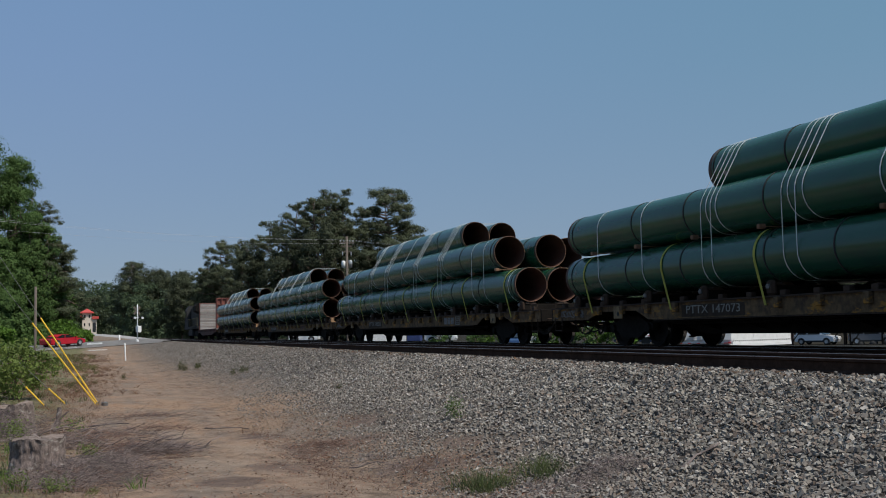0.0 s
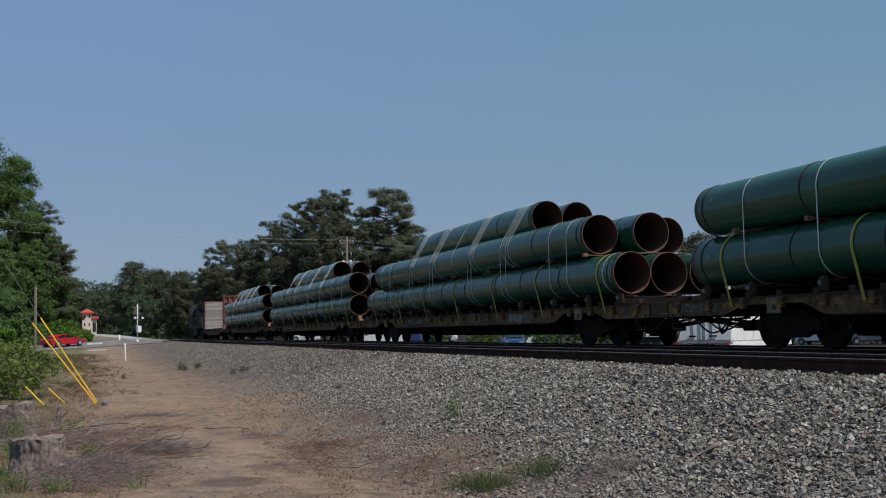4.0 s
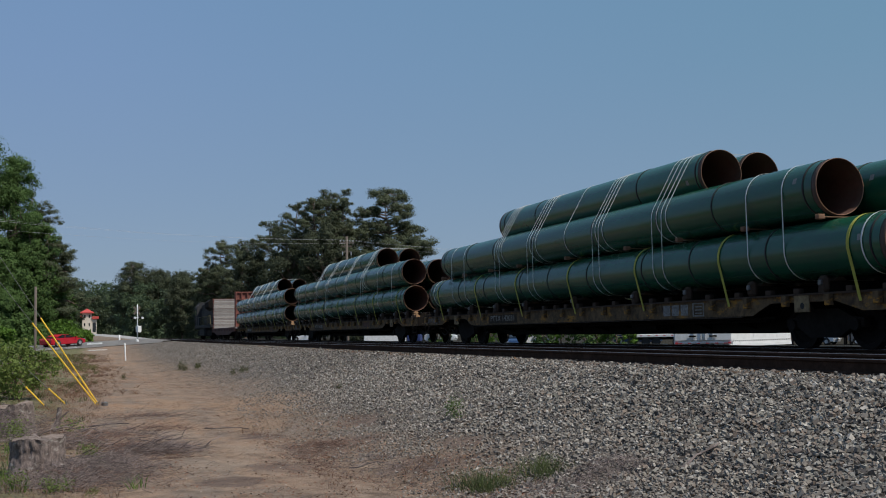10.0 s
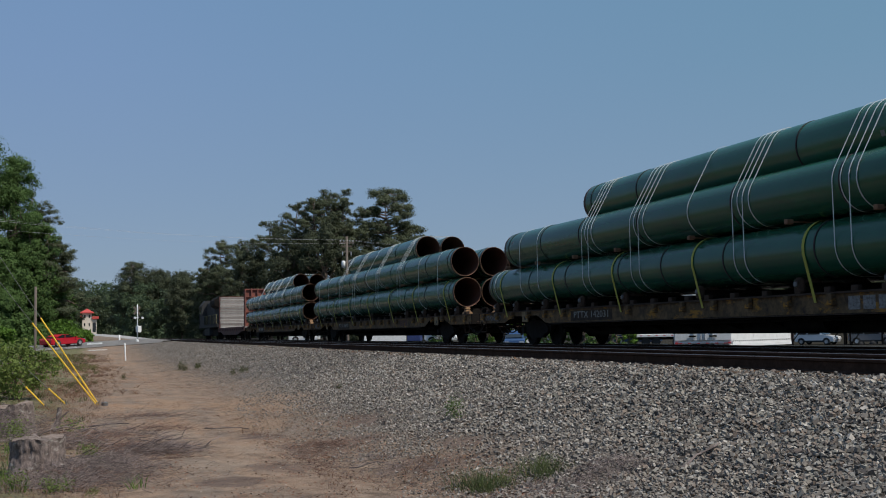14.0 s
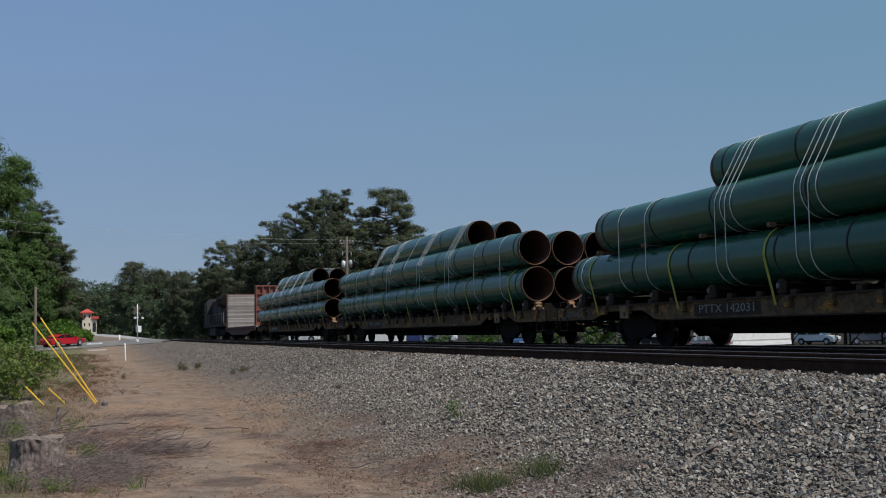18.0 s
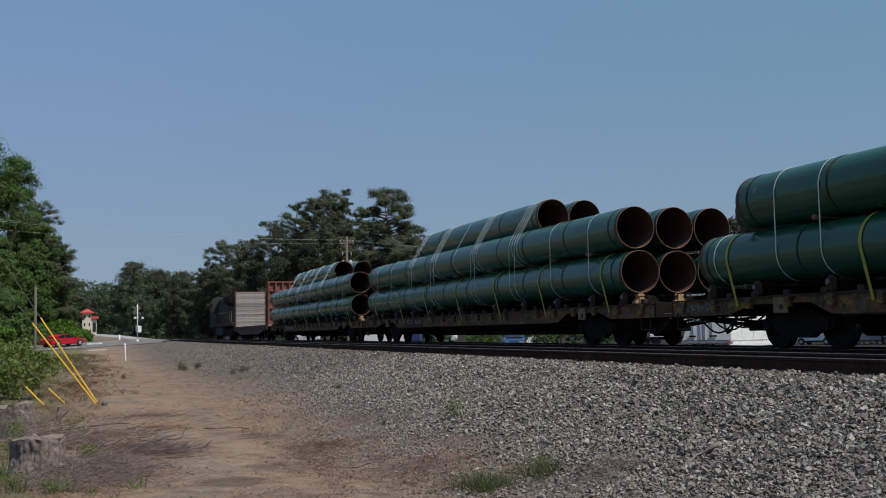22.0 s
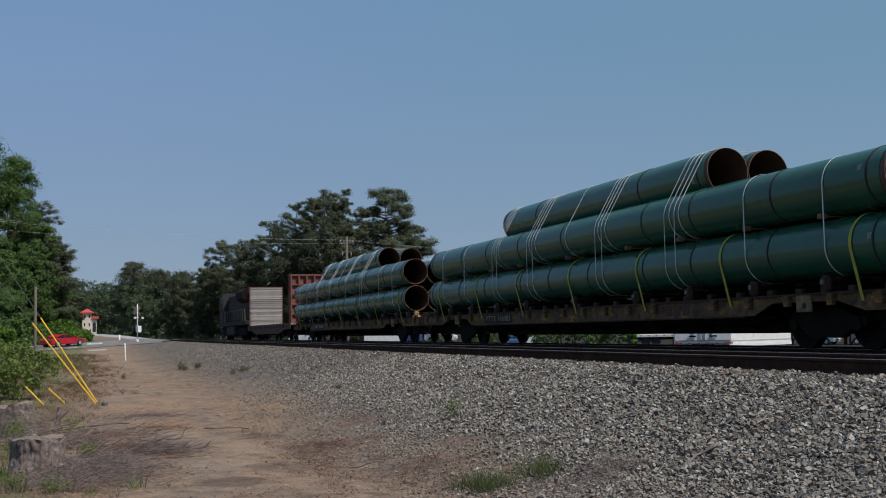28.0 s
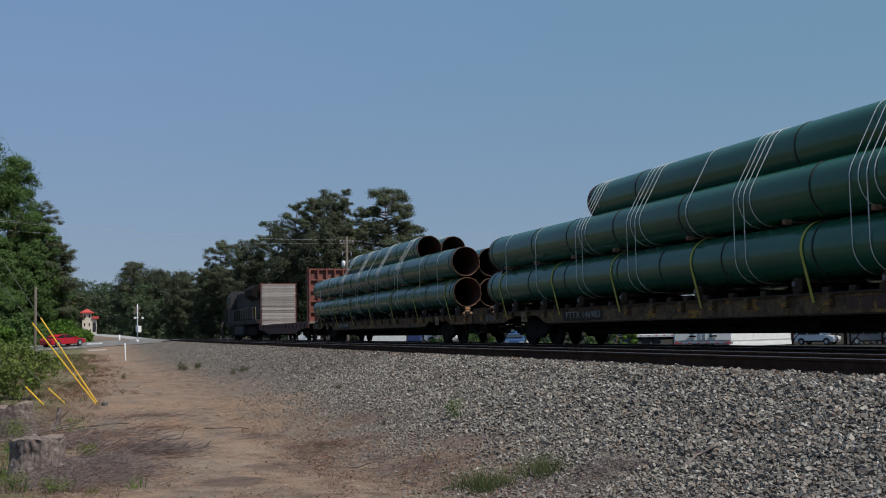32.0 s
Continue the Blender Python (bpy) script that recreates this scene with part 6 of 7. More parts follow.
def build_lot():
    build_shed()
    cars = "cars parked behind the tracks"
    build_trailer_rear(pose(26.55, 42.35, -1.47, 0, 0, 58.3), "white box trailer with closed rear doors")
    build_trailer(pose(32.04, 50.48, -1.74, 0, 0, 24.5), 6.45, "white box trailer with a row of dark bolts", "rivets")
    build_lowboy()
    build_car_hauler()
    build_car("parked_suv", pose(73.5, 94.85, -1.75, 0, 0, -64), CAR_WHITE, "white sport utility car on the lower deck of a carrier", "suv", 4.5, cars)
    build_car("parked_suv", pose(77.2, 90.95, -1.75, 0, 0, -40), CAR_SILVER, "silver sport utility car on the lower deck of a carrier", "suv", 4.6, cars)
    x, y = 50.2, 91.6
    build_car("parked_car", pose(x, y, ground_z(x, y), 0, 0, -60), CAR_BLUE, "dark blue car parked beside the flatbed trailer", "sedan", 4.4, cars)
    x, y = 34.7, 85.2
    build_car("parked_pickup", pose(x, y, ground_z(x, y), 0, 0, -112), CAR_BLUE, "blue utility car parked behind the tracks", "suv", 4.2, cars)
    x, y = 36.0, 109.4
    build_car("parked_van", pose(x, y, ground_z(x, y), 0, 0, -30), CAR_WHITE, "white van parked behind the tracks", "suv", 3.4, cars)
    x, y = 38.3, 91.5
    build_car("parked_car", pose(x, y, ground_z(x, y), 0, 0, -15), CAR_WHITE, "white car parked before green bushes", "sedan", 4.4, cars)
    build_container(facing(32.75, 111.0, 34.2, 110.4, -0.72), 1.45, BLUE_BOX, "dark blue steel container behind the tracks")
    build_container(facing(28.2, 112.4, 32.6, 111.1, -0.72), 4.55, WHITE, "white steel container beside a blue one")
    x, y = 24.4, 127
    build_car("parked_car", pose(x, y, ground_z(x, y), 0, 0, -20), CAR_WHITE, "white car parked beyond the tracks", "sedan", 3.6, cars)
    for k, (x, y, h) in enumerate(((38.8, 88, 2.6), (40.6, 88.5, 3.2), (42.4, 87, 2.8), (44.0, 88, 3.4), (45.4, 86.8, 2.6), (36.9, 90, 2.2), (33.6, 92, 2.4), (35.6, 93, 2.8), (35.3, 108, 2.4), (47.0, 87.5, 2.2))):
        build_leafy(x, y, h, 2.6, 0.02, 120 + k, LEAF_BRIGHT if k % 2 else LEAF, 0.6, 0.14, "green bush at the edge of the lot", "bush", z0=-1.2, count=60)
    build_car("red_car", pose(-2.9, 118.6, -0.47, 0, -2, 45), CAR_RED, "red sedan car on the road before the crossing", "sedan", 4.7)


def build_pole_line():
    x, y = 24.6, 105
    z = ground_z(x, y)
    t = thing("utility_pole", pose(x, y, z), "wooden utility pole with a crossarm and a transformer", "utility pole")
    part("pole", lathe_mesh([(0.16, -0.2), (0.12, 10.9), (0.0, 10.92)], POLE_WOOD, "pole"), None, t)
    part("crossarm", boxed(-0.75, 0.75, -0.07, 0.07, 10.2, 10.35, bevel=0.01), POLE_WOOD, t)
    part("transformer", lathe_mesh([(0.0, 7.7), (0.19, 7.72), (0.2, 8.35), (0.14, 8.42), (0.0, 8.44)], WHITE, "transformer"), None, t, "pale grey transformer can").matrix_basis = pose(-0.36, 0, 0)
    part("cutout_bracket", boxed(-0.5, 0.5, -0.05, 0.05, 9.3, 9.4, bevel=0.01), POLE_WOOD, t)
    part("transformer", lathe_mesh([(0.0, 7.75), (0.2, 7.77), (0.21, 8.4), (0.15, 8.48), (0.0, 8.5)], STEEL, "transformer"), None, t, "dull grey transformer can").matrix_basis = pose(0.36, 0.05, 0)
    for s in (-0.45, 0.42):
        part("fuse_cutout", boxed(s - 0.05, s + 0.05, -0.12, -0.02, 8.95, 9.35, bevel=0.02), STEEL, t, "porcelain fuse cutout")
    part("crossarm", boxed(-0.55, 0.55, -0.06, 0.06, 9.85, 9.97, bevel=0.01), POLE_WOOD, t)
    for s in (-0.65, -0.3, 0.3, 0.65):
        part("insulator", lathe_mesh([(0.0, 10.35), (0.06, 10.36), (0.04, 10.45), (0.06, 10.5), (0.0, 10.55)], STEEL, "insulator", 8), None, t).matrix_basis = pose(s, 0, 0)
    # two pairs of wires along the road, and a drop to the lot
    for h, dx, far, right in ((10.55, -0.65, (-16, 97.4, 11.6), (52, 83, 7.4)), (10.55, 0.65, (-16, 98.7, 11.5), (52, 84.5, 7.1)), (10.2, 0.2, (-16, 98.0, 10.6), (52, 84, 6.4))):
        bm = bmesh.new()
        for q in (far, right):
            a, b = Vector((x + dx, y, z + h)), Vector(q)
            pts = [a.lerp(b, j / 14) - Vector((0, 0, 2.6 * (j / 14) * (1 - j / 14))) for j in range(15)]
            rods(bm, pts, 0.0045, 4)
        single("overhead_wire", bm, LINE_WIRE, pose(0, 0, 0), "thin pale overhead wire between poles", "wire", "overhead wires")


def build_station():
    """A small cream filling-station tower with a red hipped roof, and its red canopy behind."""
    x, y = -0.9, 210
    z = ground_z(x, y)
    t = thing("small_building", pose(x, y, z), "cream building with a red roof beyond the road", "building")
    part("wall", boxed(-0.85, 0.85, -1.0, 1.0, 0, 5.75, bevel=0.03), CREAM, t)
    bm = bmesh.new()
    base = [bm.verts.new((a * 1.25, b * 1.35, 5.72)) for a, b in ((-1, -1), (1, -1), (1, 1), (-1, 1))]
    edge = [bm.verts.new((a * 1.25, b * 1.35, 5.86)) for a, b in ((-1, -1), (1, -1), (1, 1), (-1, 1))]
    tip = bm.verts.new((0, 0, 6.6))
    bm.faces.new(base[::-1])
    for k in range(4):
        n = (k + 1) % 4
        bm.faces.new((base[k], base[n], edge[n], edge[k]))
        bm.faces.new((edge[k], edge[n], tip))
    part("roof", bm, BRICK_RED, t, "red hipped roof")
    part("canopy", boxed(-7.5, -0.86, -2.2, 2.2, 4.5, 5.25, bevel=0.03), BRICK_RED, t, "red canopy edge")
    part("canopy_trim", boxed(-7.52, -0.86, -2.24, -2.2, 4.38, 4.52), WHITE, t, "white canopy trim")
    for px_ in (-6.8, -3.6):
        part("canopy_column", boxed(px_ - 0.25, px_ + 0.25, -1.8, -1.3, 0, 4.5), CREAM, t)
    part("canopy", boxed(0.86, 2.1, -1.2, 1.2, 4.6, 5.1, bevel=0.03), BRICK_RED, t, "red canopy edge")
    part("side_wall", boxed(0.86, 1.7, -0.9, 0.9, 0, 4.6), CREAM, t)
    for zz, w in ((4.85, 0.3), (3.3, 0.22), (1.6, 0.3)):
        for s in (-0.42, 0.42):
            part("window", boxed(s - w / 2, s + w / 2, -1.03, -0.99, zz, zz + 0.55), DARKGLASS, t)
    part("shop_front", boxed(1.0, 1.6, -0.94, -0.89, 2.2, 4.0), DARKGLASS, t, "dark shop window")


# ---------- small growth and litter ----------
def blades(rng, spots, height, n, width=0.006, lean=0.35):
    c = np.repeat(np.asarray(spots, float), n, axis=0)
    m = len(c)
    c[:, :2] += rng.normal(size=(m, 2)) * 0.06
    h = height * rng.uniform(0.4, 1.2, m)
    d = rng.normal(size=(m, 2)) * lean
    a = rng.uniform(0, 6.28, m)
    w = np.stack([np.cos(a), np.sin(a), np.zeros(m)], -1) * width
    tip = c + np.stack([d[:, 0] * h, d[:, 1] * h, h], -1)
    mid = c + np.stack([d[:, 0] * h * 0.35, d[:, 1] * h * 0.35, h * 0.6], -1)
    v = np.stack([c - w, c + w, mid + w * 0.8, mid - w * 0.8, tip], 1).reshape(-1, 3)
    k = 5 * np.arange(m)[:, None]
    f = np.concatenate([np.array([[0, 1, 2]]) + k, np.array([[0, 2, 3]]) + k, np.array([[3, 2, 4]]) + k])
    return v, f


def strew(rng, n, xr, yr, fn=None):
    out = []
    while len(out) < n:
        x, y = rng.uniform(*xr), rng.uniform(*yr)
        if fn is None or rng.random() < fn(x, y):
            out.append((x, y, ground_z(x, y) - 0.01))
    return out


SPRIGS = ((-0.05, 14.9, 0.2), (0.05, 15.0, 0.14), (-0.38, 11.75, 0.17), (-1.2, 18.0, 0.3), (-1.05, 17.6, 0.24), (-0.32, 18.8, 0.28), (-0.79, 12.0, 0.18), (0.02, 11.4, 0.09), (-0.9, 15.2, 0.2))
WEEDS = ((5.09, 14.95, 0.27), (3.72, 48.0, 0.36), (3.86, 47.6, 0.26), (4.39, 47.8, 0.25), (4.52, 48.2, 0.22), (4.72, 37.8, 0.2), (4.95, 37.2, 0.24), (5.15, 37.6, 0.17), (1.15, 42.0, 0.2), (5.27, 23.4, 0.12))


def build_growth():
    rng = np.random.default_rng(77)

    def tuft(name, spots, h, n, mat, label, width=0.006, lean=0.35, kind="stuff"):
        v, f = blades(rng, spots, h, n, width, lean)
        me = fast_mesh(name, v, f)
        me.materials.append(mat)
        tagged(new(name, me), label, "grass" if kind == "stuff" else "weed", kind=kind)
    tuft("grass_clump", strew(rng, 46, (3.35, 4.15), (9.6, 10.5), lambda x, y: max(0, 1 - ((x - 3.75) / 0.33) ** 2 - ((y - 10.05) / 0.4) ** 2)), 0.2, 12, GRASS_TUFT, "green grass tufts at the foot of the ballast", 0.0026, 0.8)
    tuft("grass_clump", strew(rng, 30, (4.1, 4.7), (9.75, 10.5), lambda x, y: max(0, 1 - ((x - 4.38) / 0.24) ** 2 - ((y - 10.1) / 0.32) ** 2)), 0.21, 12, GRASS_TUFT, "green grass tufts at the foot of the ballast", 0.0026, 0.8)
    tuft("dry_weeds", strew(rng, 600, (-3.5, 0.2), (11, 40), lambda x, y: 0.8 if noise.noise((x, y * 0.6, 5)) > 0 else 0.15), 0.14, 14, DRYGRASS, "dry brown weeds and stalks on the bank", 0.003, 1.0)
    tuft("green_weeds", strew(rng, 260, (-3.5, 0.0), (11, 45), lambda x, y: 1 if noise.noise((x * 0.8, y * 0.5, 9)) > 0.1 else 0.05), 0.15, 14, GRASS, "green weeds among dry litter", 0.004)
    tuft("verge_grass", strew(rng, 3400, (-6, 1.9), (30, 92), lambda x, y: min(1, max(0.08, (1.6 - x) * 0.6)) * (0.55 + 0.9 * noise.noise((x * 0.6, y * 0.14, 3)))), 0.1, 9, DRYGRASS, "dry roadside grass", 0.006, 1.1)
    tuft("verge_grass", strew(rng, 600, (-9, 0.2), (38, 92), lambda x, y: 1 if noise.noise((x * 0.3, y * 0.08, 8)) > 0 else 0.1), 0.22, 12, OLIVE, "olive roadside grass", 0.012, 0.8)
    tuft("dry_weeds", strew(rng, 200, (2.4, 4.6), (9, 22), lambda x, y: 0.9 if noise.noise((x, y, 2)) > 0.05 else 0.1), 0.08, 9, DRYGRASS, "dry brown stalks at the edge of the ballast", 0.003, 1.6)
    tuft("green_weeds", [(x, y, ground_z(x, y)) for x, y in ((-0.95, 13.0), (-0.85, 12.6), (-0.3, 12.9), (-0.25, 12.2), (-0.35, 12.1), (-0.3, 12.0), (-0.7, 11.9), (-0.75, 12.0), (0.05, 14.3), (0.12, 14.4), (0.02, 14.2), (-0.95, 15.6), (-1.0, 15.2), (-0.9, 14.6), (-1.1, 16.2), (-0.5, 17.2), (0.45, 11.9), (-0.2, 17.4))], 0.15, 16, LEAF_BRIGHT, "small green sprigs among the dead twigs", 0.005, 0.6)
    # single weeds on the stones
    for x, y, h in WEEDS:
        v, f = cards(rng, np.array([(0, 0, h * 0.45), (0.02, 0, h * 0.8), (-0.02, 0.02, h * 0.6)]), h * 0.6, h * 0.075, 210, 1.0, wide=(0.16, 0.36))
        me = fast_mesh("weed", v, f)
        me.materials.append(WEED_PALE if y < 20 else WEED_LEAF)
        single("weed", me, None, pose(x, y, ground_z(x, y)), "small green weed growing in the ballast", "weed", kind="stuff")


def build_sprigs():
    """Soft green sprigs among the dead brush."""
    rng = np.random.default_rng(19)
    for x, y, h in SPRIGS:
        spots = np.array([(rng.normal() * h * 0.35, rng.normal() * h * 0.35, h * rng.uniform(0.25, 0.95)) for k in range(12)])
        v, f = cards(rng, spots, h * 0.5, h * 0.075, 22, 0.9)
        me = fast_mesh("weed", v, f)
        me.materials.append(LEAF_BUSH)
        single("weed", me, None, pose(x, y, ground_z(x, y)), "small green weed among dead twigs", "weed", kind="stuff")


def build_litter():
    """Dead leaves, bark chips and fine grit on the dirt."""
    rng = np.random.default_rng(55)

    def flakes(n, xr, yr, lo, hi, mat, label, thr):
        x, y = rng.uniform(*xr, n * 2), yr[0] + (rng.random(n * 2) ** 1.8) * (yr[1] - yr[0])
        w = np.array([noise.noise((a * 0.9, b * 0.5, 11)) + 0.5 * noise.noise((a * 3, b * 2, 4)) for a, b in zip(x, y)])
        keep = rng.random(n * 2) < np.clip((w - thr) * 3, 0.06, 1)
        x, y = x[keep][:n], y[keep][:n]
        m = len(x)
        z = np.array([ground_z(a, b) for a, b in zip(x, y)]) + 0.006
        sz = rng.uniform(lo, hi, m)
        a = rng.uniform(0, 6.28, m)
        u = np.stack([np.cos(a), np.sin(a), rng.normal(0, 0.3, m)], -1) * sz[:, None]
        v = np.stack([-np.sin(a), np.cos(a), rng.normal(0, 0.3, m)], -1) * (sz * rng.uniform(0.2, 0.6, m))[:, None]
        p = np.stack([x, y, z + sz * 0.2], -1)
        q = np.stack([p - u, p - v, p + u, p + v], 1).reshape(-1, 3)
        me = fast_mesh("leaf_litter", q, np.arange(4 * m).reshape(m, 4))
        me.materials.append(mat)
        tagged(new("leaf_litter", me), label, "litter", kind="stuff")
    flakes(20000, (-3.5, 5.0), (9, 60), 0.007, 0.024, CHIP_DARK, "dark dead leaves and bark chips on the dirt", -0.05)
    flakes(6000, (-3.0, 4.4), (9, 60), 0.006, 0.019, CHIP_PALE, "pale chips and grit on the dirt", -0.25)
    flakes(30000, (-2.0, 4.4), (9, 50), 0.007, 0.02, CHIP_RED, "reddish dead needles on the dirt", -0.2)


def build_twigs():
    rng = np.random.default_rng(31)

    def heap(cx, cy, lx, ly, n, size, label, name="brush_pile", hmax=0.16, mat=TWIG, thick=0.0027):
        bm = bmesh.new()
        for k in range(n):
            x, y = cx + rng.normal() * lx * 0.4, cy + rng.normal() * ly * 0.4
            g = max(0, 1 - ((x - cx) / lx) ** 2 - ((y - cy) / ly) ** 2)
            z = ground_z(x, y) + 0.01 + g * hmax * rng.random()
            a = rng.normal() * 0.9 + (0 if rng.random() < 0.6 else 1.5)
            d = Vector((math.cos(a), math.sin(a), rng.normal() * 0.26)) * size * rng.uniform(0.4, 1.4)
            p = Vector((x, y, z))
            r = rng.uniform(thick * 0.3, thick)
            q = p + d * 0.5 + Vector((rng.normal(), rng.normal(), rng.normal())) * 0.03
            rod(bm, p, q, r, r * 0.8, 4, False)
            rod(bm, q, p + d, r * 0.8, r * 0.4, 4, False)
        single(name, bm, mat, pose(0, 0, 0), label, "brushwood", kind="stuff")
    heap(0.78, 14.95, 0.75, 0.42, 900, 0.26, "heap of dead brown twigs on the sand")
    heap(0.8, 15.0, 0.7, 0.35, 60, 0.42, "heap of broken dead branches on the sand", hmax=0.2, thick=0.008)
    heap(-0.1, 13.4, 0.8, 0.9, 120, 0.34, "broken dead branches round the stump", hmax=0.25, thick=0.007)
    heap(-0.4, 17.0, 1.2, 1.8, 90, 0.5, "broken dead branches on the bank", hmax=0.25, thick=0.01)
    heap(0.0, 13.3, 1.0, 1.2, 2300, 0.17, "grey tangle of dead twigs round the stump", hmax=0.22)
    heap(-0.3, 12.3, 1.0, 0.9, 1200, 0.16, "grey tangle of dead twigs on the bank", hmax=0.14)
    heap(-0.4, 16.0, 0.9, 1.2, 500, 0.25, "fine dead brush behind the stump", hmax=0.2)
    heap(0.5, 18.6, 1.0, 0.6, 260, 0.4, "low heap of dead branches", hmax=0.1)
    heap(-1.2, 19, 1.2, 3.0, 700, 0.4, "dead branches and stalks on the bank", hmax=0.3)
    heap(3.2, 12.5, 0.8, 2.6, 360, 0.22, "scattered dead stalks at the edge of the ballast", hmax=0.03)
    heap(4.4, 9.4, 1.2, 0.6, 160, 0.3, "scattered dead stalks at the edge of the ballast", hmax=0.03)
    heap(-1.5, 18.2, 0.8, 0.9, 900, 0.3, "tangle of dead branches over the old stumps", hmax=0.5)
    heap(0.9, 22, 1.4, 2.2, 200, 0.3, "scattered dead sticks", hmax=0.03)
    heap(4.75, 9.35, 0.55, 0.5, 420, 0.16, "dead brown weeds lying on the stones", hmax=0.1)
    heap(4.3, 9.0, 0.9, 0.3, 120, 0.3, "dead sticks at the foot of the stones", hmax=0.04)
    heap(0.6, 15.2, 0.95, 0.5, 900, 0.2, "red-brown dead needles and twigs", hmax=0.14, mat=TWIG_RED)
    heap(-0.2, 13.0, 1.1, 1.2, 900, 0.14, "red-brown dead needles and twigs", hmax=0.12, mat=TWIG_RED)
    heap(-0.1, 17.4, 1.2, 1.6, 900, 0.2, "red-brown dead weeds on the bank", hmax=0.16, mat=TWIG_RED)
    heap(1.0, 19.2, 0.9, 0.35, 260, 0.3, "low line of dead branches on the dirt", hmax=0.07, mat=TWIG_RED)
    heap(3.2, 14.8, 0.6, 1.0, 520, 0.12, "dead brown weeds at the foot of the stones", hmax=0.05, mat=TWIG_RED)
    heap(2.7, 13.2, 0.35, 2.4, 300, 0.16, "dead brown weeds at the foot of the stones", hmax=0.03, mat=TWIG_RED)
    heap(1.05, 22.2, 1.0, 0.3, 260, 0.3, "thin line of dead sticks on the dirt", hmax=0.03, mat=TWIG_RED)
    heap(0.9, 14.4, 1.1, 0.12, 140, 0.3, "thin line of dead sticks on the dirt", hmax=0.03, mat=TWIG_RED)
    # dead branches standing out of the brush
    for (ax, ay, az), (bx, by, bz), r in (((0.9, 14.95, 0.02), (1.22, 15.05, 0.3), 0.009), ((0.72, 15.1, 0.03), (1.08, 15.0, 0.19), 0.006), ((-0.02, 19.3, 0.1), (0.62, 19.05, 0.16), 0.016), ((-0.32, 13.1, 0.05), (0.02, 13.2, 0.32), 0.008), ((0.0, 16.4, 0.05), (0.22, 16.5, 0.36), 0.007), ((1.9, 19.2, 0.02), (2.6, 18.7, 0.03), 0.012), ((2.95, 12.6, 0.02), (3.3, 12.3, 0.08), 0.008), ((3.7, 11.6, 0.0), (3.78, 11.6, 0.2), 0.007), ((3.5, 11.7, 0.02), (3.62, 11.6, 0.18), 0.006)):
        bm = bmesh.new()
        limb(bm, (ax, ay, ground_z(ax, ay) + az), (bx, by, ground_z(bx, by) + bz), r, r * 0.5, rng, 0.15, 4, 6)
        single("dead_branch", bm, TWIG, pose(0, 0, 0), "thin pale dead branch lying in the brush", "branch")
    bm = bmesh.new()
    limb(bm, (-0.6, 19.5, ground_z(-0.6, 19.5) - 0.05), (-0.52, 19.55, ground_z(-0.6, 19.5) + 0.42), 0.07, 0.035, rng, 0.2, 4, 8)
    limb(bm, (-0.55, 19.5, ground_z(-0.6, 19.5) + 0.2), (-0.36, 19.5, ground_z(-0.6, 19.5) + 0.36), 0.03, 0.012, rng, 0.2, 3, 6)
    single("broken_snag", bm, STUMP_BARK, pose(0, 0, 0), "broken grey snag standing behind the stump", "snag")
    # a stick lying on the stones
    bm = bmesh.new()
    limb(bm, (5.15, 8.65, ground_z(5.15, 8.65) + 0.04), (5.75, 8.95, ground_z(5.75, 8.95) + 0.06), 0.015, 0.008, rng, 0.1, 5, 6)
    single("fallen_stick", bm, TWIG, pose(0, 0, 0), "bent dead stick lying on the ballast", "stick")


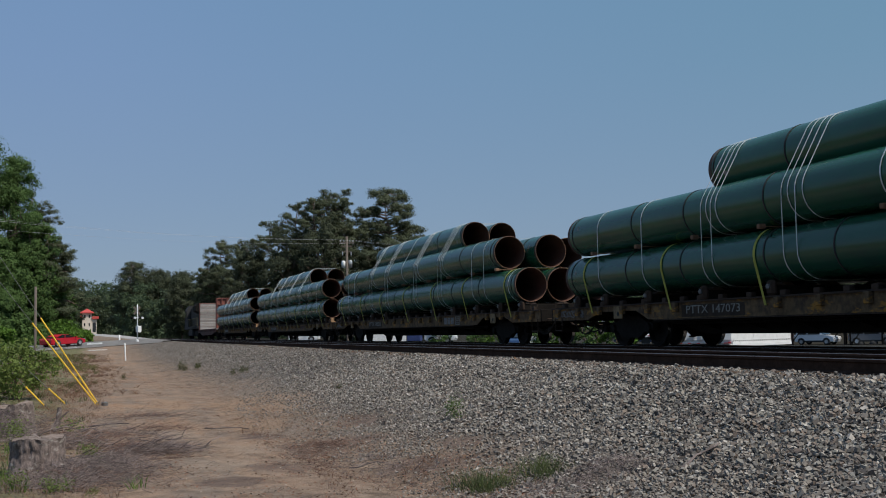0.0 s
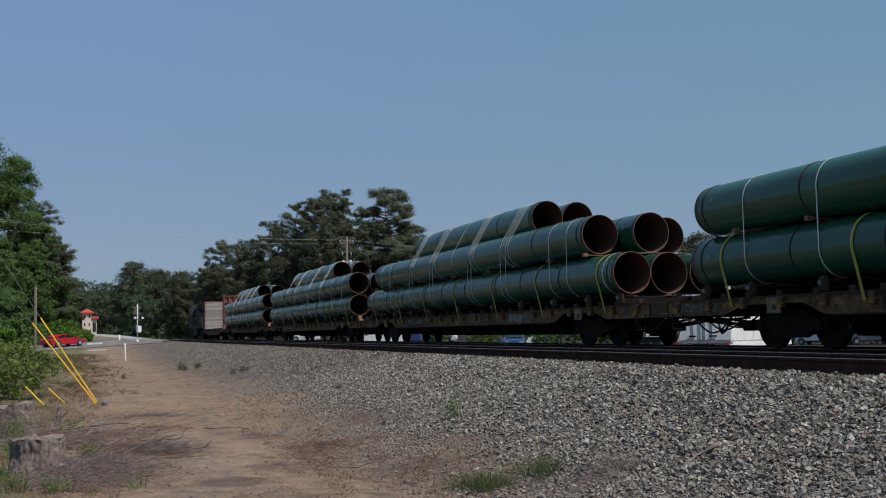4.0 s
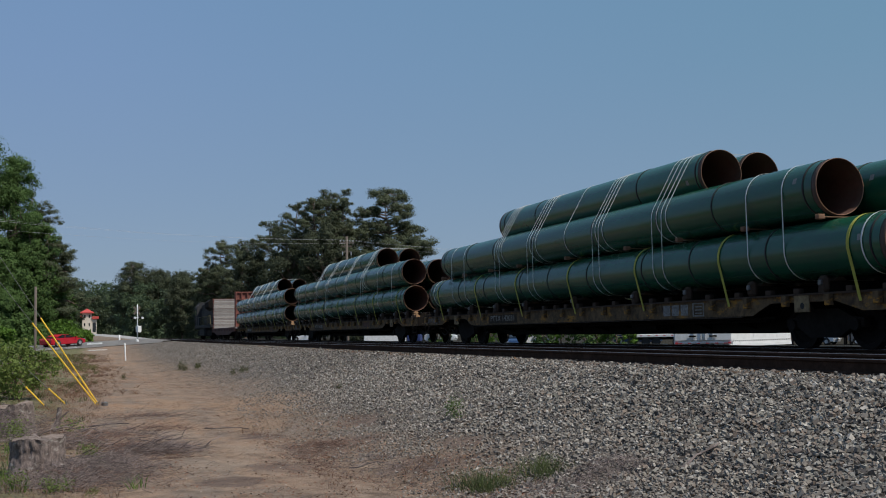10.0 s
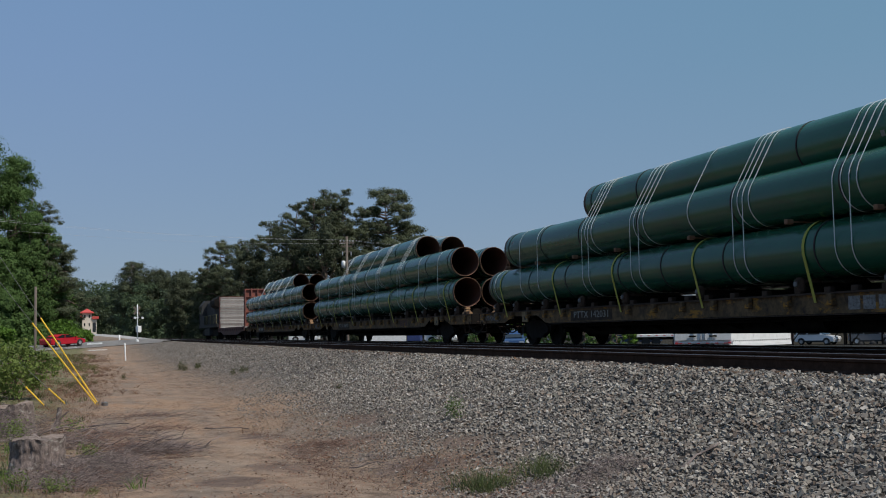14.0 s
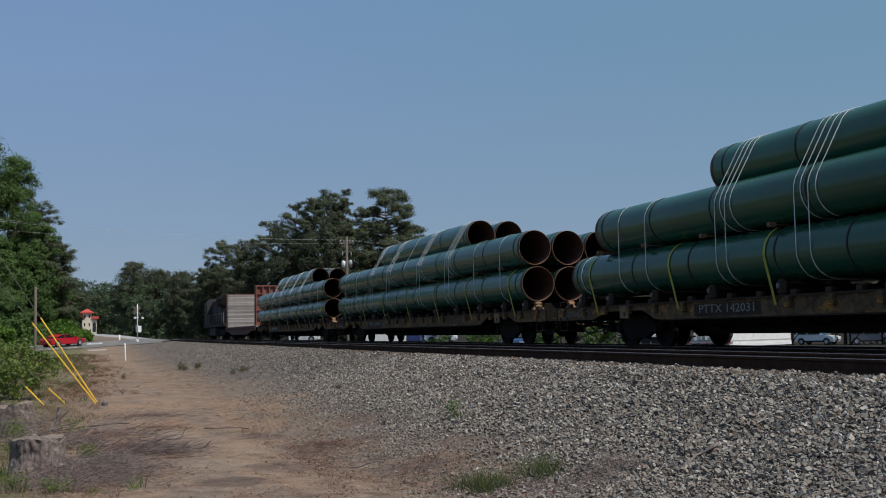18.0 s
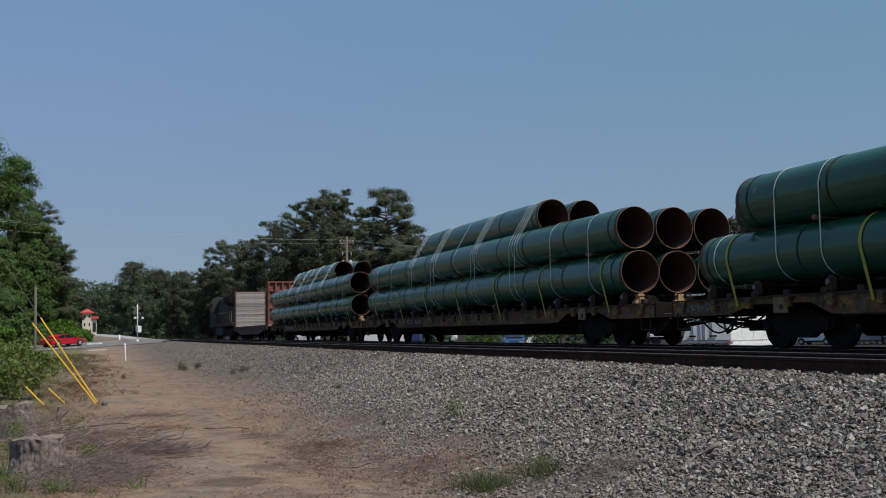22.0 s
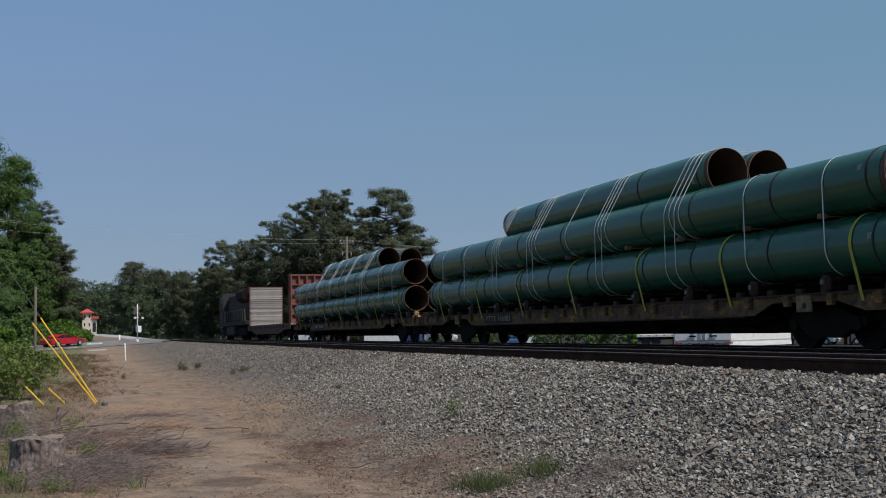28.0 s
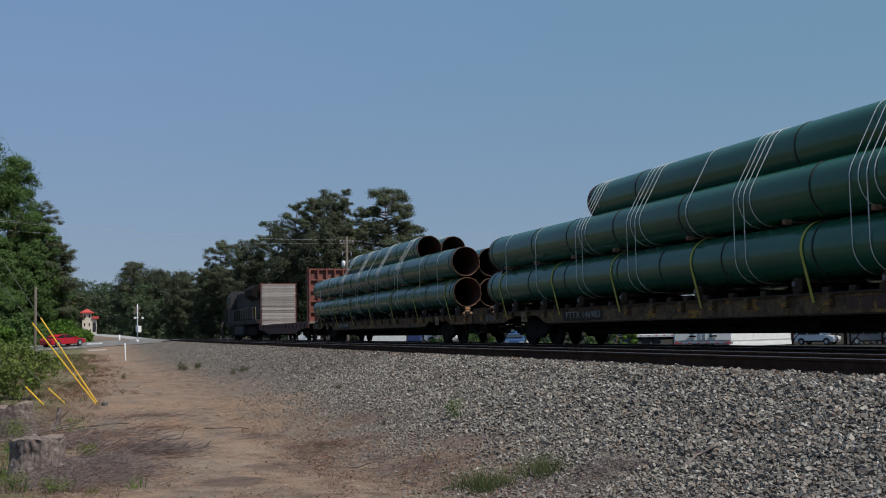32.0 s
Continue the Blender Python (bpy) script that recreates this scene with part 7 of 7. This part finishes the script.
def build_stumps():
    rng = np.random.default_rng(8)

    def stump(x, y, r, h, label, jag=1.0):
        bm = bmesh.new()
        seg, lev, rows = 96, 24, []

        def rim(i):
            q = 2 * math.pi * i / seg
            return 1 + 0.07 * noise.noise((math.cos(q) * 1.5, math.sin(q) * 1.5, x)) + 0.03 * noise.noise((math.cos(q) * 7, math.sin(q) * 7, y))

        def top_z(i):
            q = 2 * math.pi * i / seg
            return 1 + 0.08 * jag * noise.noise((math.cos(q) * 0.9 + x, math.sin(q) * 0.9, 5)) + 0.045 * jag * noise.noise((math.cos(q) * 4, math.sin(q) * 4, x)) + 0.025 * jag * noise.noise((math.cos(q) * 11, math.sin(q) * 11, x))
        for k in range(lev):
            f = k / (lev - 1)
            row = []
            for i in range(seg):
                q = 2 * math.pi * i / seg
                bark = 0.09 * noise.noise((math.cos(q) * 4, math.sin(q) * 4, f * 3.4 + x)) + 0.075 * noise.noise((math.cos(q) * 11, math.sin(q) * 11, f * 7))
                flare = 0.42 * (1 - f) ** 3 * (1 + 0.5 * math.sin(4 * q + x))
                g = r * rim(i) * (1 + flare + bark * (f < 0.99))
                row.append(bm.verts.new((g * math.cos(q), g * math.sin(q), -0.06 + (h * top_z(i) + 0.06) * f)))
            rows.append(row)
        for p, q in zip(rows, rows[1:]):
            for i in range(seg):
                bm.faces.new((p[i], p[(i + 1) % seg], q[(i + 1) % seg], q[i]))
        t = thing("tree_stump", pose(x, y, ground_z(x, y) - 0.02, 0, 0, 20), label, "stump", "stumps on the bank")
        part("bark", bm, STUMP_BARK, t, "grey furrowed bark", smooth=True)
        bm = bmesh.new()
        rings = []
        for g in (0.97, 0.7, 0.4, 0.12):
            rings.append([bm.verts.new((r * g * rim(i) * math.cos(2 * math.pi * i / seg), r * g * rim(i) * math.sin(2 * math.pi * i / seg), h * (top_z(i) * g + 1 - g) - 0.004 + 0.012 * noise.noise((g * 5, i * 0.3, x)))) for i in range(seg)])
        for p, q in zip(rings, rings[1:]):
            for i in range(seg):
                bm.faces.new((p[i], p[(i + 1) % seg], q[(i + 1) % seg], q[i]))
        bm.faces.new(rings[-1])
        part("cut_face", bm, STUMP_CUT, t, "pale sawn top")
    stump(-0.6, 13.75, 0.3, 0.45, "old sawn tree stump with grey bark on the bank", 1.4)
    stump(-1.22, 18.9, 0.32, 0.52, "weathered stump among dead twigs", 3.6)
    stump(-1.95, 18.4, 0.28, 0.46, "weathered stump among dead twigs", 3.6)


def motions():
    """The train rolls past the camera; its wheels turn."""
    times = [4.0 * k for k in range(9)]
    for ob in MOVERS:
        m = ob.matrix_basis.copy()
        c = min((*CARS, BULKHEAD_CAR, ENGINE), key=lambda v: abs(v - m.translation.y))
        rows = []
        for t in times:
            y = c - travelled(t)
            off, slope = bend(y)
            rows.append((t, Matrix.Translation((X0 + off, y, 0)) @ Matrix.Rotation(-math.atan(slope), 4, "Z") @ Matrix.Translation((-X0, -c, 0)) @ m))
        walk(ob, rows)
    steps = [k * 0.32 for k in range(101)]
    for ax, y in WHEELSETS:
        walk(ax, [(t, pose(0, y, AXLE_Z, math.degrees(travelled(t) / WHEEL_R))) for t in steps])


build_ground()
build_ballast()
near_track = build_track(XN, "near_track", "empty near track with rusty rails on dark ties")
far_track = build_track(X0, "far_track", "track under the train with rusty rails")
build_road()
build_bank()
build_woods()
build_trees()
for i, mark in enumerate(("PTTX 147073", "PTTX 142031", "PTTX 146983", "")):
    build_flatcar(i, mark)
    build_saddles(i)
    build_load(i)
build_end_chocks()
build_bulkhead_car()
build_locomotive()
build_guys()
build_crossing_signal()
build_lot()
build_pole_line()
build_station()
build_stumps()
build_growth()
build_sprigs()
build_litter()
build_twigs()
build_ties(near_track)
build_ties(far_track)
motions()
